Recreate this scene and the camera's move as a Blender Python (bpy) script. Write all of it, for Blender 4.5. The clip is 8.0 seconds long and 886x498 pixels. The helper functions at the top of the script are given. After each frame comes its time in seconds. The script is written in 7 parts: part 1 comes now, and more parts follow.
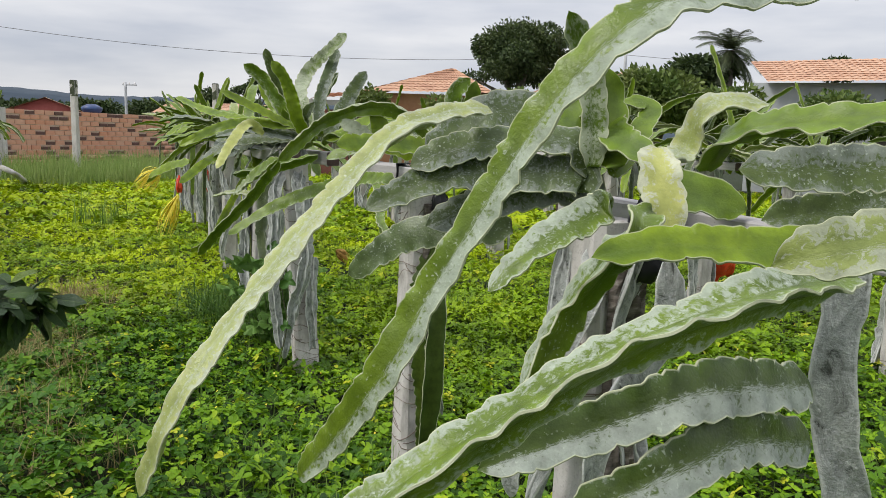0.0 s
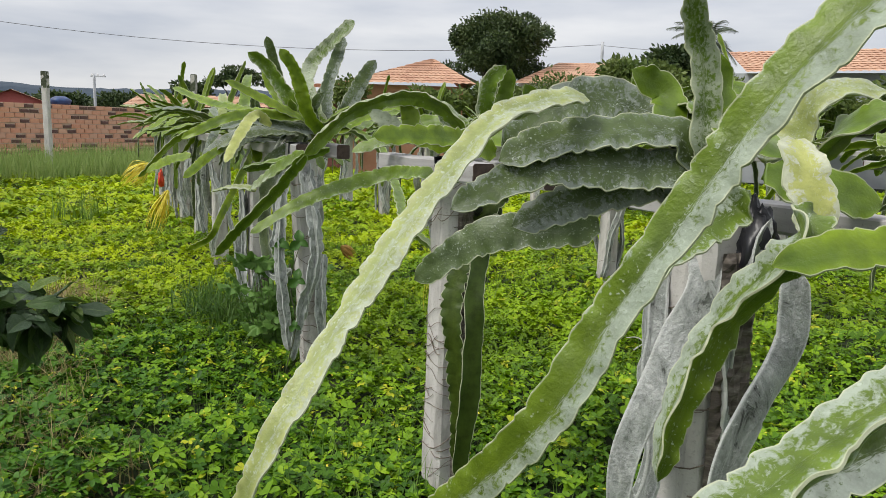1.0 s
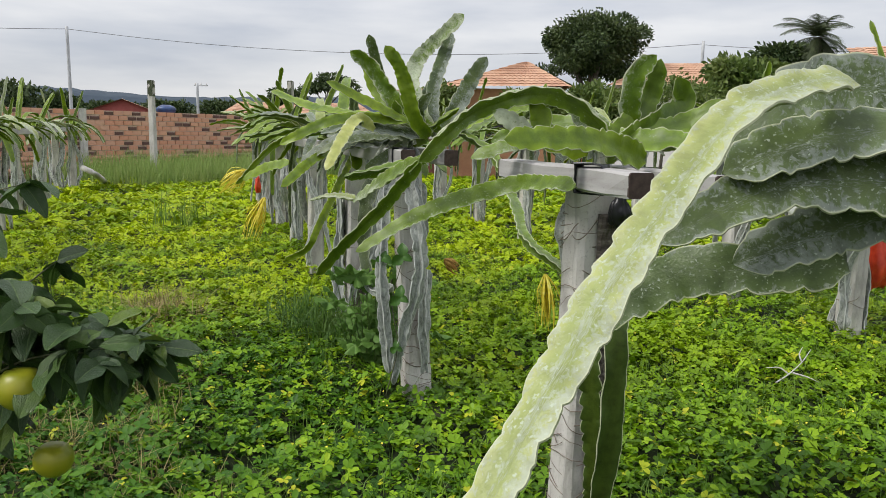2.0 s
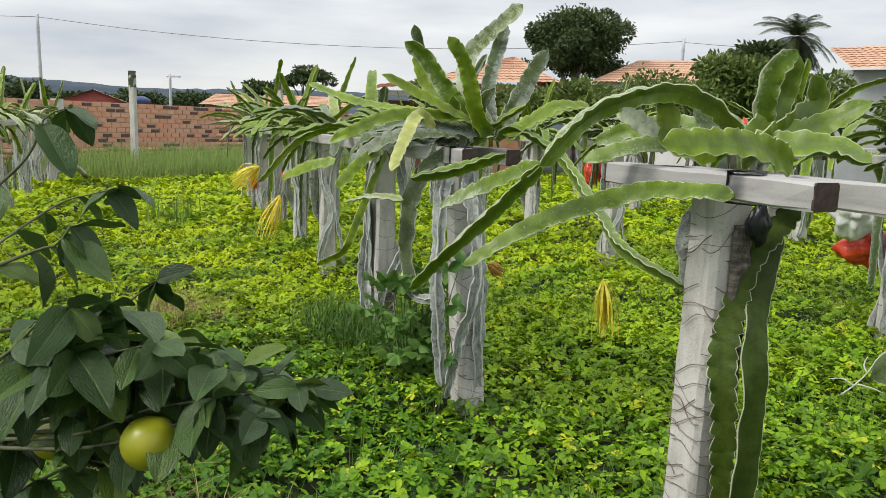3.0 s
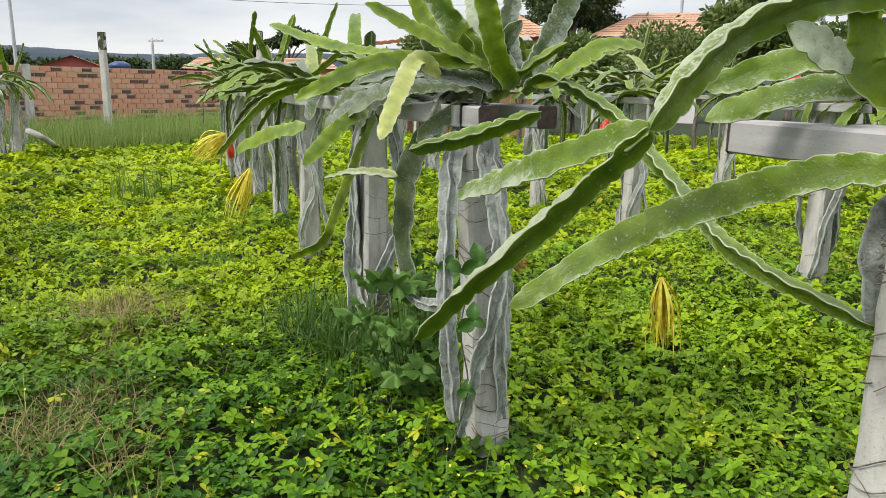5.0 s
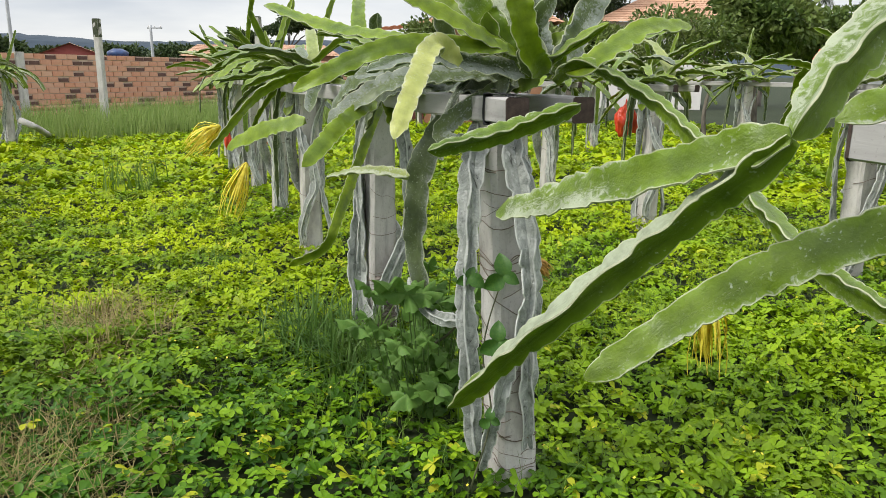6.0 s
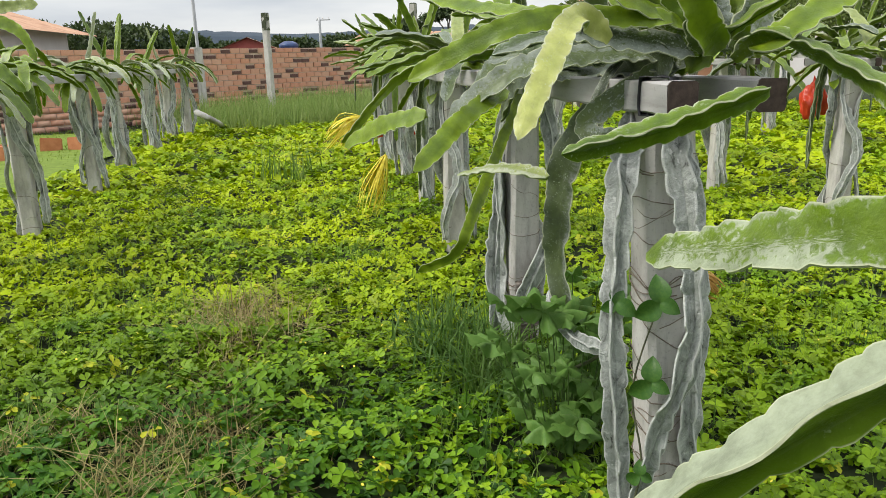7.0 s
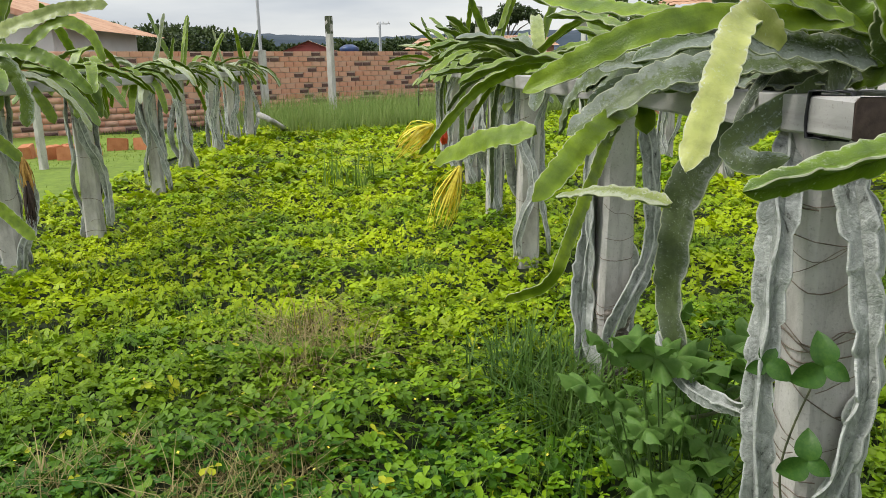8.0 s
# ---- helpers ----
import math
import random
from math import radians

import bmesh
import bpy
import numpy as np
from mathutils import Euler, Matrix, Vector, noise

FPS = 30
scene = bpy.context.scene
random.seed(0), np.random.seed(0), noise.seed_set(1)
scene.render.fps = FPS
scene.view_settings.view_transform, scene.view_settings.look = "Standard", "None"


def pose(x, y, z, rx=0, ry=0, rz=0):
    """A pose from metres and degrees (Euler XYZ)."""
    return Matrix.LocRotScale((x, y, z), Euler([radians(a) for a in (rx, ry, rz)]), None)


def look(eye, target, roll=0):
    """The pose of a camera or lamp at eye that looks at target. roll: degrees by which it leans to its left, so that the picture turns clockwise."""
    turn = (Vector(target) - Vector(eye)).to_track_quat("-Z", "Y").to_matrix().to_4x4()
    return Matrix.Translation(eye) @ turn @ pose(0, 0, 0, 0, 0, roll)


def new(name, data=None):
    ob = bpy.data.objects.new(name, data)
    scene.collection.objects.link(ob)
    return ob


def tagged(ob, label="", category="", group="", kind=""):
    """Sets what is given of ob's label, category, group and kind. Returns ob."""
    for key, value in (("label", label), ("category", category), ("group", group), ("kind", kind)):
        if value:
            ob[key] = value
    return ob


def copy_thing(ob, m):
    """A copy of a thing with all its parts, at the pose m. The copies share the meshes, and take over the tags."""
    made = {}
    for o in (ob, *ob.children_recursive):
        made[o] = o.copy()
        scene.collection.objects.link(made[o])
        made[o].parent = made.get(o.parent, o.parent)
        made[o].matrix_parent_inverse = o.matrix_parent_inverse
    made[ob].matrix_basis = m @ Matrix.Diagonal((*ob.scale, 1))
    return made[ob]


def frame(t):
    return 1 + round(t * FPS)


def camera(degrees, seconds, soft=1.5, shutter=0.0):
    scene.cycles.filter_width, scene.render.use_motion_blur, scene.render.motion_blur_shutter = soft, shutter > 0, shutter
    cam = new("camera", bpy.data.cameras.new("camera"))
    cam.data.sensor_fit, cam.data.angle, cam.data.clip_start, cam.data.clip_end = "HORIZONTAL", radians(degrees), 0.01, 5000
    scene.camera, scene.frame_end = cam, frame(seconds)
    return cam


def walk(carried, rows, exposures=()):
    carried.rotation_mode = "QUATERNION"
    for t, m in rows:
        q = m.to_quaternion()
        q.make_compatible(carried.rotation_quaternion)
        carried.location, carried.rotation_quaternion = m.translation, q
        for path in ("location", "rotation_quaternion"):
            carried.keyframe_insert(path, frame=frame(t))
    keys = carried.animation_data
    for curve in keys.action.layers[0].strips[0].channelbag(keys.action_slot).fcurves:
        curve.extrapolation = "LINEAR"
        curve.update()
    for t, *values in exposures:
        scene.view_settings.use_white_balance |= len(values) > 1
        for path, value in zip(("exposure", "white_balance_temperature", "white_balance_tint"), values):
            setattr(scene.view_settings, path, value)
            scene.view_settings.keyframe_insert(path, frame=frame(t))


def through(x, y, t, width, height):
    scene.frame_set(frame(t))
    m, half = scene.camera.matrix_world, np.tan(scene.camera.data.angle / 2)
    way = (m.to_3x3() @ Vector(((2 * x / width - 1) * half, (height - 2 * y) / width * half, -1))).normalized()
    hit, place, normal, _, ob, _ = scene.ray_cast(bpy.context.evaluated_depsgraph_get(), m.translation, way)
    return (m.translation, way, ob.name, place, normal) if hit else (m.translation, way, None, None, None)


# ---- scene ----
cam = camera(61.9, 8.0, soft=0.8)
PATH = [
    (0, (0.308, -0.28, 1.477), (0.153, 1.691, 1.173), 1.9),
    (0.5, (0.134, -0.231, 1.472), (0.025, 1.743, 1.166), 1.9),
    (1, (0.057, -0.131, 1.469), (-0.028, 1.84, 1.145), 1.7),
    (1.2, (0.026, -0.033, 1.467), (-0.070, 1.938, 1.141), 1.4),
    (1.5, (-0.014, 0.118, 1.478), (-0.218, 2.08, 1.151), 1.4),
    (1.7, (-0.030, 0.158, 1.490), (-0.323, 2.108, 1.158), 1.0),
    (2, (-0.117, 0.267, 1.458), (-0.437, 2.215, 1.14), 1.2),
    (2.2, (-0.216, 0.333, 1.432), (-0.546, 2.280, 1.121), 1.2),
    (3.3, (-0.648, 0.56, 1.469), (-0.866, 2.516, 1.111), 2.1),
    (3.5, (-0.659, 0.675, 1.451), (-0.876, 2.625, 1.066), 2.3),
    (4, (-0.721, 0.969, 1.43), (-0.934, 2.916, 1.026), 2.0),
    (5.5, (-0.808, 1.562, 1.416), (-1.036, 3.498, 0.971), 0.4),
    (6, (-0.869, 1.732, 1.423), (-1.095, 3.664, 0.96), 0.5),
    (6.5, (-0.872, 1.922, 1.411), (-1.205, 3.831, 0.917), -0.1),
    (6.8, (-0.871, 2.053, 1.409), (-1.383, 3.924, 0.918), -1.2),
    (7, (-0.876, 2.122, 1.422), (-1.509, 3.951, 0.921), -1.5),
    (7.5, (-0.939, 2.239, 1.426), (-1.691, 4.024, 0.93), -1.6),
    (8, (-1.103, 2.359, 1.429), (-1.868, 4.141, 0.942), -0.9),
]
walk(cam, [(t, look(eye, target, roll)) for t, eye, target, roll in PATH], exposures=[(0, -0.14, 6500, 10), (1, -0.15, 6510, 9), (2, -0.14, 6520, 9), (3.5, 0.14, 6640, 6), (4, 0.22, 6640, 6), (5.5, 0.10, 6570, 7), (6.5, 0.18, 6640, 7), (7.5, 0.02, 6640, 6), (8, 0.01, 6620, 6)])

# ---------------------------------------------------------------- light
# A bright overcast sky with soft broken cloud; the sun only shows as a wide glow.
SUN_EL, SUN_AZ = radians(50), radians(-120)
world = bpy.data.worlds.new("overcast_sky")
scene.world = world
world.use_nodes = True
wn, wl = world.node_tree.nodes, world.node_tree.links
wn.clear()
w_out = wn.new("ShaderNodeOutputWorld")
w_bg = wn.new("ShaderNodeBackground")
w_bg2 = wn.new("ShaderNodeBackground")
w_add = wn.new("ShaderNodeAddShader")
w_sky = wn.new("ShaderNodeTexSky")
w_sky.sky_type, w_sky.sun_disc = "NISHITA", False
w_sky.sun_elevation, w_sky.sun_rotation = SUN_EL, SUN_AZ
w_bg.inputs["Strength"].default_value = 0.012
w_co = wn.new("ShaderNodeTexCoord")
w_sep = wn.new("ShaderNodeSeparateXYZ")
w_map = wn.new("ShaderNodeMapping")
w_map.inputs["Scale"].default_value = (1.0, 1.0, 5.0)
w_noise = wn.new("ShaderNodeTexNoise")
w_noise.inputs["Scale"].default_value = 2.6
w_noise.inputs["Detail"].default_value = 5.0
w_noise.inputs["Roughness"].default_value = 0.5
w_ramp = wn.new("ShaderNodeValToRGB")
w_ramp.color_ramp.elements[0].position, w_ramp.color_ramp.elements[0].color = 0.34, (0.62, 0.66, 0.76, 1)
w_ramp.color_ramp.elements[1].position, w_ramp.color_ramp.elements[1].color = 0.62, (1.0, 1.0, 1.03, 1)
w_grad = wn.new("ShaderNodeMapRange")   # an overcast sky is about three times as bright overhead as at the horizon
w_grad.inputs["From Min"].default_value, w_grad.inputs["From Max"].default_value = 0.0, 1.0
w_grad.inputs["To Min"].default_value, w_grad.inputs["To Max"].default_value = 0.76, 1.60
for a, b in ((w_co.outputs["Generated"], w_map.inputs["Vector"]), (w_map.outputs["Vector"], w_noise.inputs["Vector"]),
             (w_noise.outputs["Fac"], w_ramp.inputs["Fac"]), (w_ramp.outputs["Color"], w_bg2.inputs["Color"]),
             (w_co.outputs["Generated"], w_sep.inputs["Vector"]), (w_sep.outputs["Z"], w_grad.inputs["Value"]),
             (w_grad.outputs["Result"], w_bg2.inputs["Strength"]), (w_sky.outputs["Color"], w_bg.inputs["Color"]),
             (w_bg.outputs["Background"], w_add.inputs[0]), (w_bg2.outputs["Background"], w_add.inputs[1]),
             (w_add.outputs["Shader"], w_out.inputs["Surface"])):
    wl.new(a, b)
sun_data = bpy.data.lights.new("sun", "SUN")
sun_data.energy, sun_data.angle, sun_data.color = 2.7, radians(18), (1.0, 0.96, 0.90)
sun = new("sun", sun_data)
sun.rotation_euler = (radians(90) - SUN_EL, 0, radians(-60))

# ---------------------------------------------------------------- materials


class Mat:
    """A small builder for node materials."""

    def __init__(self, name, rough=0.6, metal=0.0, spec=0.4):
        self.m = bpy.data.materials.new(name)
        self.m.use_nodes = True
        self.t = self.m.node_tree
        self.b = self.t.nodes["Principled BSDF"]
        self.b.inputs["Roughness"].default_value = rough
        self.b.inputs["Metallic"].default_value = metal
        self.b.inputs["Specular IOR Level"].default_value = spec
        self.co = self.t.nodes.new("ShaderNodeTexCoord").outputs["Object"]

    def node(self, kind, **kw):
        n = self.t.nodes.new(kind)
        for k, v in kw.items():
            n.inputs[k].default_value = v
        return n

    def link(self, a, b):
        self.t.links.new(a, b)

    def noise(self, scale, detail=3.0, rough=0.55, stretch=None, warp=0.0):
        n = self.node("ShaderNodeTexNoise", Scale=scale, Detail=detail, Roughness=rough, Distortion=warp)
        src = self.co
        if stretch:
            mp = self.node("ShaderNodeMapping", Scale=stretch)
            self.link(src, mp.inputs["Vector"])
            src = mp.outputs["Vector"]
        self.link(src, n.inputs["Vector"])
        return n.outputs["Fac"]

    def ramp(self, fac, stops):
        r = self.t.nodes.new("ShaderNodeValToRGB")
        while len(r.color_ramp.elements) < len(stops):
            r.color_ramp.elements.new(0.5)
        for e, (p, c) in zip(r.color_ramp.elements, stops):
            e.position = p
            e.color = (c, c, c, 1) if isinstance(c, (int, float)) else (*c, 1)
        self.link(fac, r.inputs["Fac"])
        return r.outputs["Color"]

    def mix(self, fac, a, b, mode="MIX"):
        n = self.t.nodes.new("ShaderNodeMix")
        n.data_type, n.blend_type = "RGBA", mode
        for sock, v in ((n.inputs[0], fac), (n.inputs[6], a), (n.inputs[7], b)):
            if isinstance(v, (int, float)):
                sock.default_value = v if sock == n.inputs[0] else (v, v, v, 1)
            elif isinstance(v, tuple):
                sock.default_value = (*v, 1)
            else:
                self.link(v, sock)
        return n.outputs[2]

    def math(self, op, a, b=0.0):
        n = self.t.nodes.new("ShaderNodeMath")
        n.operation = op
        for sock, v in zip(n.inputs, (a, b)):
            if isinstance(v, (int, float)):
                sock.default_value = v
            else:
                self.link(v, sock)
        return n.outputs[0]

    def attr(self, name):
        n = self.t.nodes.new("ShaderNodeAttribute")
        n.attribute_name = name
        return n.outputs["Fac"]

    def obj_random(self):
        return self.t.nodes.new("ShaderNodeObjectInfo").outputs["Random"]

    def island(self):
        return self.t.nodes.new("ShaderNodeNewGeometry").outputs["Random Per Island"]

    def color(self, c):
        if isinstance(c, tuple):
            self.b.inputs["Base Color"].default_value = (*c, 1)
        else:
            self.link(c, self.b.inputs["Base Color"])
        return self

    def rough(self, v):
        self.link(v, self.b.inputs["Roughness"])
        return self

    def bump(self, h, strength=0.4, dist=0.01):
        n = self.node("ShaderNodeBump", Strength=strength, Distance=dist)
        self.link(h, n.inputs["Height"])
        self.link(n.outputs["Normal"], self.b.inputs["Normal"])
        return self

    def leafy(self, c, amount=0.3):
        """Lets part of the light through, as thin leaves do."""
        tr = self.t.nodes.new("ShaderNodeBsdfTranslucent")
        if isinstance(c, tuple):
            tr.inputs["Color"].default_value = (*c, 1)
        else:
            self.link(c, tr.inputs["Color"])
        mx = self.t.nodes.new("ShaderNodeMixShader")
        mx.inputs[0].default_value = amount
        out = self.t.nodes["Material Output"]
        self.link(self.b.outputs[0], mx.inputs[1])
        self.link(tr.outputs[0], mx.inputs[2])
        self.link(mx.outputs[0], out.inputs["Surface"])
        return self


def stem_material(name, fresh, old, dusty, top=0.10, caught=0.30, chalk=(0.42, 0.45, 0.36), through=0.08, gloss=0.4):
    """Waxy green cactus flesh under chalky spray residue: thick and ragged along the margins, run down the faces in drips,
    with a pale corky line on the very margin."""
    m = Mat(name, rough=0.42, spec=gloss)
    rnd, edge, along = m.obj_random(), m.attr("edge"), m.attr("along")
    flow = m.t.nodes.new("ShaderNodeCombineXYZ")                                  # drips run from the margin towards the core
    m.link(m.math("MULTIPLY", along, 95.0), flow.inputs[0])
    m.link(m.math("MULTIPLY", edge, 3.2), flow.inputs[1])
    m.link(m.math("ADD", m.math("MULTIPLY", rnd, 60.0), m.math("MULTIPLY", m.attr("face"), 9.0)), flow.inputs[2])
    streak = m.node("ShaderNodeTexNoise", Scale=1.0, Detail=5.0, Roughness=0.68, Distortion=0.5)
    m.link(flow.outputs[0], streak.inputs["Vector"])
    streak = streak.outputs["Fac"]
    big = m.noise(6.0, 3.0, 0.6)
    body = m.mix(m.ramp(big, [(0.36, 0.0), (0.64, 1.0)]), old, fresh)
    body = m.mix(m.math("MULTIPLY", rnd, 0.30), body, (0.17, 0.23, 0.018))
    thin = m.ramp(edge, [(0.45, 0.0), (0.95, 0.45)])                              # thin margins are yellower; the midrib's shading is painted in with it
    body = m.mix(thin, body, tuple(min(0.6, 1.6 * v) for v in fresh))
    body = m.mix(m.ramp(m.noise(34.0, 4.0, 0.6), [(0.42, 0.0), (0.70, 0.45)]), body, tuple(0.5 * v for v in old))
    patch = m.noise(11.0, 4.0, 0.65, None, 0.8)
    drip = m.noise(70.0, 4.0, 0.75)
    spots = m.noise(170.0, 2.0, 0.5)
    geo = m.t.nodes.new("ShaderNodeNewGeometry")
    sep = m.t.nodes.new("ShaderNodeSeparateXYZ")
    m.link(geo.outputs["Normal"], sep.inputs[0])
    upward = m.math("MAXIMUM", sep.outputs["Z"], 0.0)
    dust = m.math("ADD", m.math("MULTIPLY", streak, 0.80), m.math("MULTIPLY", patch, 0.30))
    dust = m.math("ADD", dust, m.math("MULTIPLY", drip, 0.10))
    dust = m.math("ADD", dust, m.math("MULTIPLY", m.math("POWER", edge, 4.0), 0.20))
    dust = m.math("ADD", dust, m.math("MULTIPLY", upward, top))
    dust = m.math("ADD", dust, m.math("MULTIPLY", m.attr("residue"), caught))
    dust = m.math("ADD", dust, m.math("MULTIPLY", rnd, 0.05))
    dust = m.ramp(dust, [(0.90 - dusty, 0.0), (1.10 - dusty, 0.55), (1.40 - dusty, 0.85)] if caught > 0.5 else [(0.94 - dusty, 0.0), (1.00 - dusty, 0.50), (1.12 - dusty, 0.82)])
    speck = m.math("MULTIPLY", m.ramp(spots, [(0.63, 0.0), (0.68, 0.65)]), m.ramp(m.math("ADD", patch, dusty), [(0.50, 0.0), (0.68, 1.0)]))
    mottle = m.ramp(m.math("ADD", m.math("MULTIPLY", m.noise(52.0, 5.0, 0.7), 0.6), m.math("MULTIPLY", patch, 0.4)), [(0.38, 0.0), (0.58, 1.0)])
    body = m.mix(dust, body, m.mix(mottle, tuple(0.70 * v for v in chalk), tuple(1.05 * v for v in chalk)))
    body = m.mix(speck, body, (0.50, 0.56, 0.46))
    rim = m.ramp(edge, [(0.93, 0.0), (0.985, 0.85)])
    body = m.mix(rim, body, (0.52, 0.54, 0.36))
    m.color(body)
    m.rough(m.math("ADD", m.math("MULTIPLY", dust, 0.35), 0.38))
    m.bump(m.mix(0.5, streak, spots), 0.5, 0.004)
    m.leafy(body, through)
    return m.m


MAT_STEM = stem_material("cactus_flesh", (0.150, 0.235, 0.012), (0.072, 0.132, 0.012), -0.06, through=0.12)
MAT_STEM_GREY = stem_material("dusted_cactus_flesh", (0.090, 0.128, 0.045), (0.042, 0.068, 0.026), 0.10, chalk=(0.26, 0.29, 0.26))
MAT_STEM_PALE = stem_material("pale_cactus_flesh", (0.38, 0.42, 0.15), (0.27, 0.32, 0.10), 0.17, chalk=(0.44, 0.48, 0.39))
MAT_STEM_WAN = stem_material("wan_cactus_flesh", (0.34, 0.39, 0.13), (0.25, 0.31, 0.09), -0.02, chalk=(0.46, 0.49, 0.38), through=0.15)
# darker copy of part-sprayed flesh, with the underside shade put into its colour
MAT_STEM_SHADE = stem_material("shaded_part_sprayed_cactus_flesh", (0.050, 0.088, 0.020), (0.026, 0.050, 0.012), 0.0, 0.06, 0.85, (0.36, 0.40, 0.35), 0.05)
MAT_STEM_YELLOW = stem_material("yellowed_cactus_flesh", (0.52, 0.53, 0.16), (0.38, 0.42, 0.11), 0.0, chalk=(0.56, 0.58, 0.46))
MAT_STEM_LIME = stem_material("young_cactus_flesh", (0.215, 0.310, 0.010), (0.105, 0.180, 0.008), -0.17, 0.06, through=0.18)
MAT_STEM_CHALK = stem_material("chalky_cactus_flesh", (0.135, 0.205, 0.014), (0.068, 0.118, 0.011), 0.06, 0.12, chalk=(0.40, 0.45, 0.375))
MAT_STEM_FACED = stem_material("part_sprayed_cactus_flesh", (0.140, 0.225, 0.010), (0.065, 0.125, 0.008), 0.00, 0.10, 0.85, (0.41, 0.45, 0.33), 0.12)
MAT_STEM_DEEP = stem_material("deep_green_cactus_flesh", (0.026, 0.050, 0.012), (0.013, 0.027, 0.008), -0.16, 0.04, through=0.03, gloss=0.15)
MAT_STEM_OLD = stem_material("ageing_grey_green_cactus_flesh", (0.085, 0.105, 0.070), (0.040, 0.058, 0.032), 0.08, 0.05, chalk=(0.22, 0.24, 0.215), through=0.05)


def wood_stem_material():
    """Dead papery grey rind: pale, with dark lengthwise cracks, soft stains and highlights painted on the ridges."""
    m = Mat("old_grey_stem", rough=0.85, spec=0.2)
    edge = m.attr("edge")
    grain = m.noise(21.0, 7.0, 0.72, (1, 1, 0.55), 1.1)
    stain = m.noise(8.0, 4.0, 0.6)
    fine = m.noise(130.0, 3.0, 0.6)
    c = m.ramp(grain, [(0.34, (0.060, 0.063, 0.056)), (0.40, (0.25, 0.262, 0.245)), (0.52, (0.38, 0.395, 0.375)), (0.66, (0.56, 0.57, 0.55))])
    c = m.mix(m.ramp(stain, [(0.48, 0.0), (0.66, 0.6)]), c, (0.23, 0.26, 0.225))
    c = m.mix(m.ramp(fine, [(0.58, 0.0), (0.72, 0.4)]), c, (0.14, 0.135, 0.12))
    c = m.mix(m.ramp(m.noise(34.0, 5.0, 0.7), [(0.60, 0.0), (0.66, 0.7)]), c, (0.62, 0.63, 0.61))
    # ridge highlights, painted as a pale colour along the wing edges
    c = m.mix(m.ramp(edge, [(0.86, 0.0), (0.98, 0.85)]), c, (0.60, 0.61, 0.585))
    m.color(c).bump(m.mix(0.35, grain, fine), 0.9, 0.016)
    return m.m


def concrete_material():
    m = Mat("weathered_concrete", rough=0.88, spec=0.25)
    n = m.noise(7.0, 5.0, 0.62, (1, 1, 0.45))
    f = m.noise(110.0, 3.0, 0.6)
    c = m.ramp(n, [(0.26, (0.29, 0.27, 0.25)), (0.46, (0.50, 0.475, 0.45)), (0.7, (0.64, 0.615, 0.59))])
    c = m.mix(m.ramp(f, [(0.56, 0.0), (0.74, 0.45)]), c, (0.20, 0.185, 0.165))
    c = m.mix(m.ramp(m.noise(22.0, 4.0, 0.6, (1, 1, 0.12)), [(0.56, 0.0), (0.72, 0.5)]), c, (0.17, 0.165, 0.15))
    m.color(c).bump(m.mix(0.5, n, f), 0.5, 0.006)
    return m.m


def timber_material():
    m = Mat("weathered_timber", rough=0.8, spec=0.25)
    g = m.noise(11.0, 6.0, 0.62, (2.2, 0.22, 2.2), 0.6)
    s = m.noise(3.0, 4.0)
    f = m.noise(140.0, 2.0)
    c = m.ramp(g, [(0.28, (0.30, 0.285, 0.28)), (0.52, (0.395, 0.38, 0.375)), (0.75, (0.465, 0.45, 0.445))])
    c = m.mix(m.ramp(s, [(0.52, 0.0), (0.76, 0.45)]), c, (0.24, 0.215, 0.20))
    c = m.mix(m.ramp(f, [(0.62, 0.0), (0.75, 0.4)]), c, (0.15, 0.13, 0.115))
    m.color(c).bump(g, 0.35, 0.004)
    return m.m


def plain(name, stops, scale=12.0, rough=0.7, bump=0.2, stretch=None, spec=0.4, rnd=None):
    m = Mat(name, rough=rough, spec=spec)
    n = m.noise(scale, 4.0, 0.6, stretch)
    c = m.ramp(n, stops)
    if rnd:
        own = m.math("FRACT", m.math("ADD", m.obj_random(), m.island()))
        c = m.mix(m.math("MULTIPLY", own, rnd[0]), c, rnd[1])
    m.color(c)
    if bump:
        m.bump(n, bump, 0.01)
    return m.m


def leaf_material(name, dark, light, tint, patch_scale=0.9, rough=0.5, through=0.3, tint_amount=0.6, spec=0.3):
    m = Mat(name, rough=rough, spec=spec)
    c = m.ramp(m.island(), [(0.0, dark), (1.0, light)])
    patch = m.noise(patch_scale, 3.0, 0.6)
    c = m.mix(m.math("MULTIPLY", m.ramp(patch, [(0.42, 0.0), (0.66, 1.0)]), tint_amount), c, tint)
    m.color(c)
    m.leafy(c, through)
    return m.m


MAT_WOODY = wood_stem_material()
MAT_CONCRETE = concrete_material()
MAT_TIMBER = timber_material()
MAT_TIMBER_END = plain("dark_end_grain", [(0.3, (0.035, 0.022, 0.018)), (0.7, (0.09, 0.06, 0.05))], 40, 0.8, 0.3)
MAT_ROOT_MAT = plain("dark_root_mat", [(0.3, (0.05, 0.042, 0.036)), (0.5, (0.12, 0.10, 0.085)), (0.7, (0.27, 0.24, 0.21))], 26, 0.9, 0.7, (0.6, 0.6, 2.2))
MAT_ROOT = plain("dry_aerial_root", [(0.3, (0.10, 0.075, 0.055)), (0.7, (0.27, 0.22, 0.18))], 30, 0.85, 0.2)
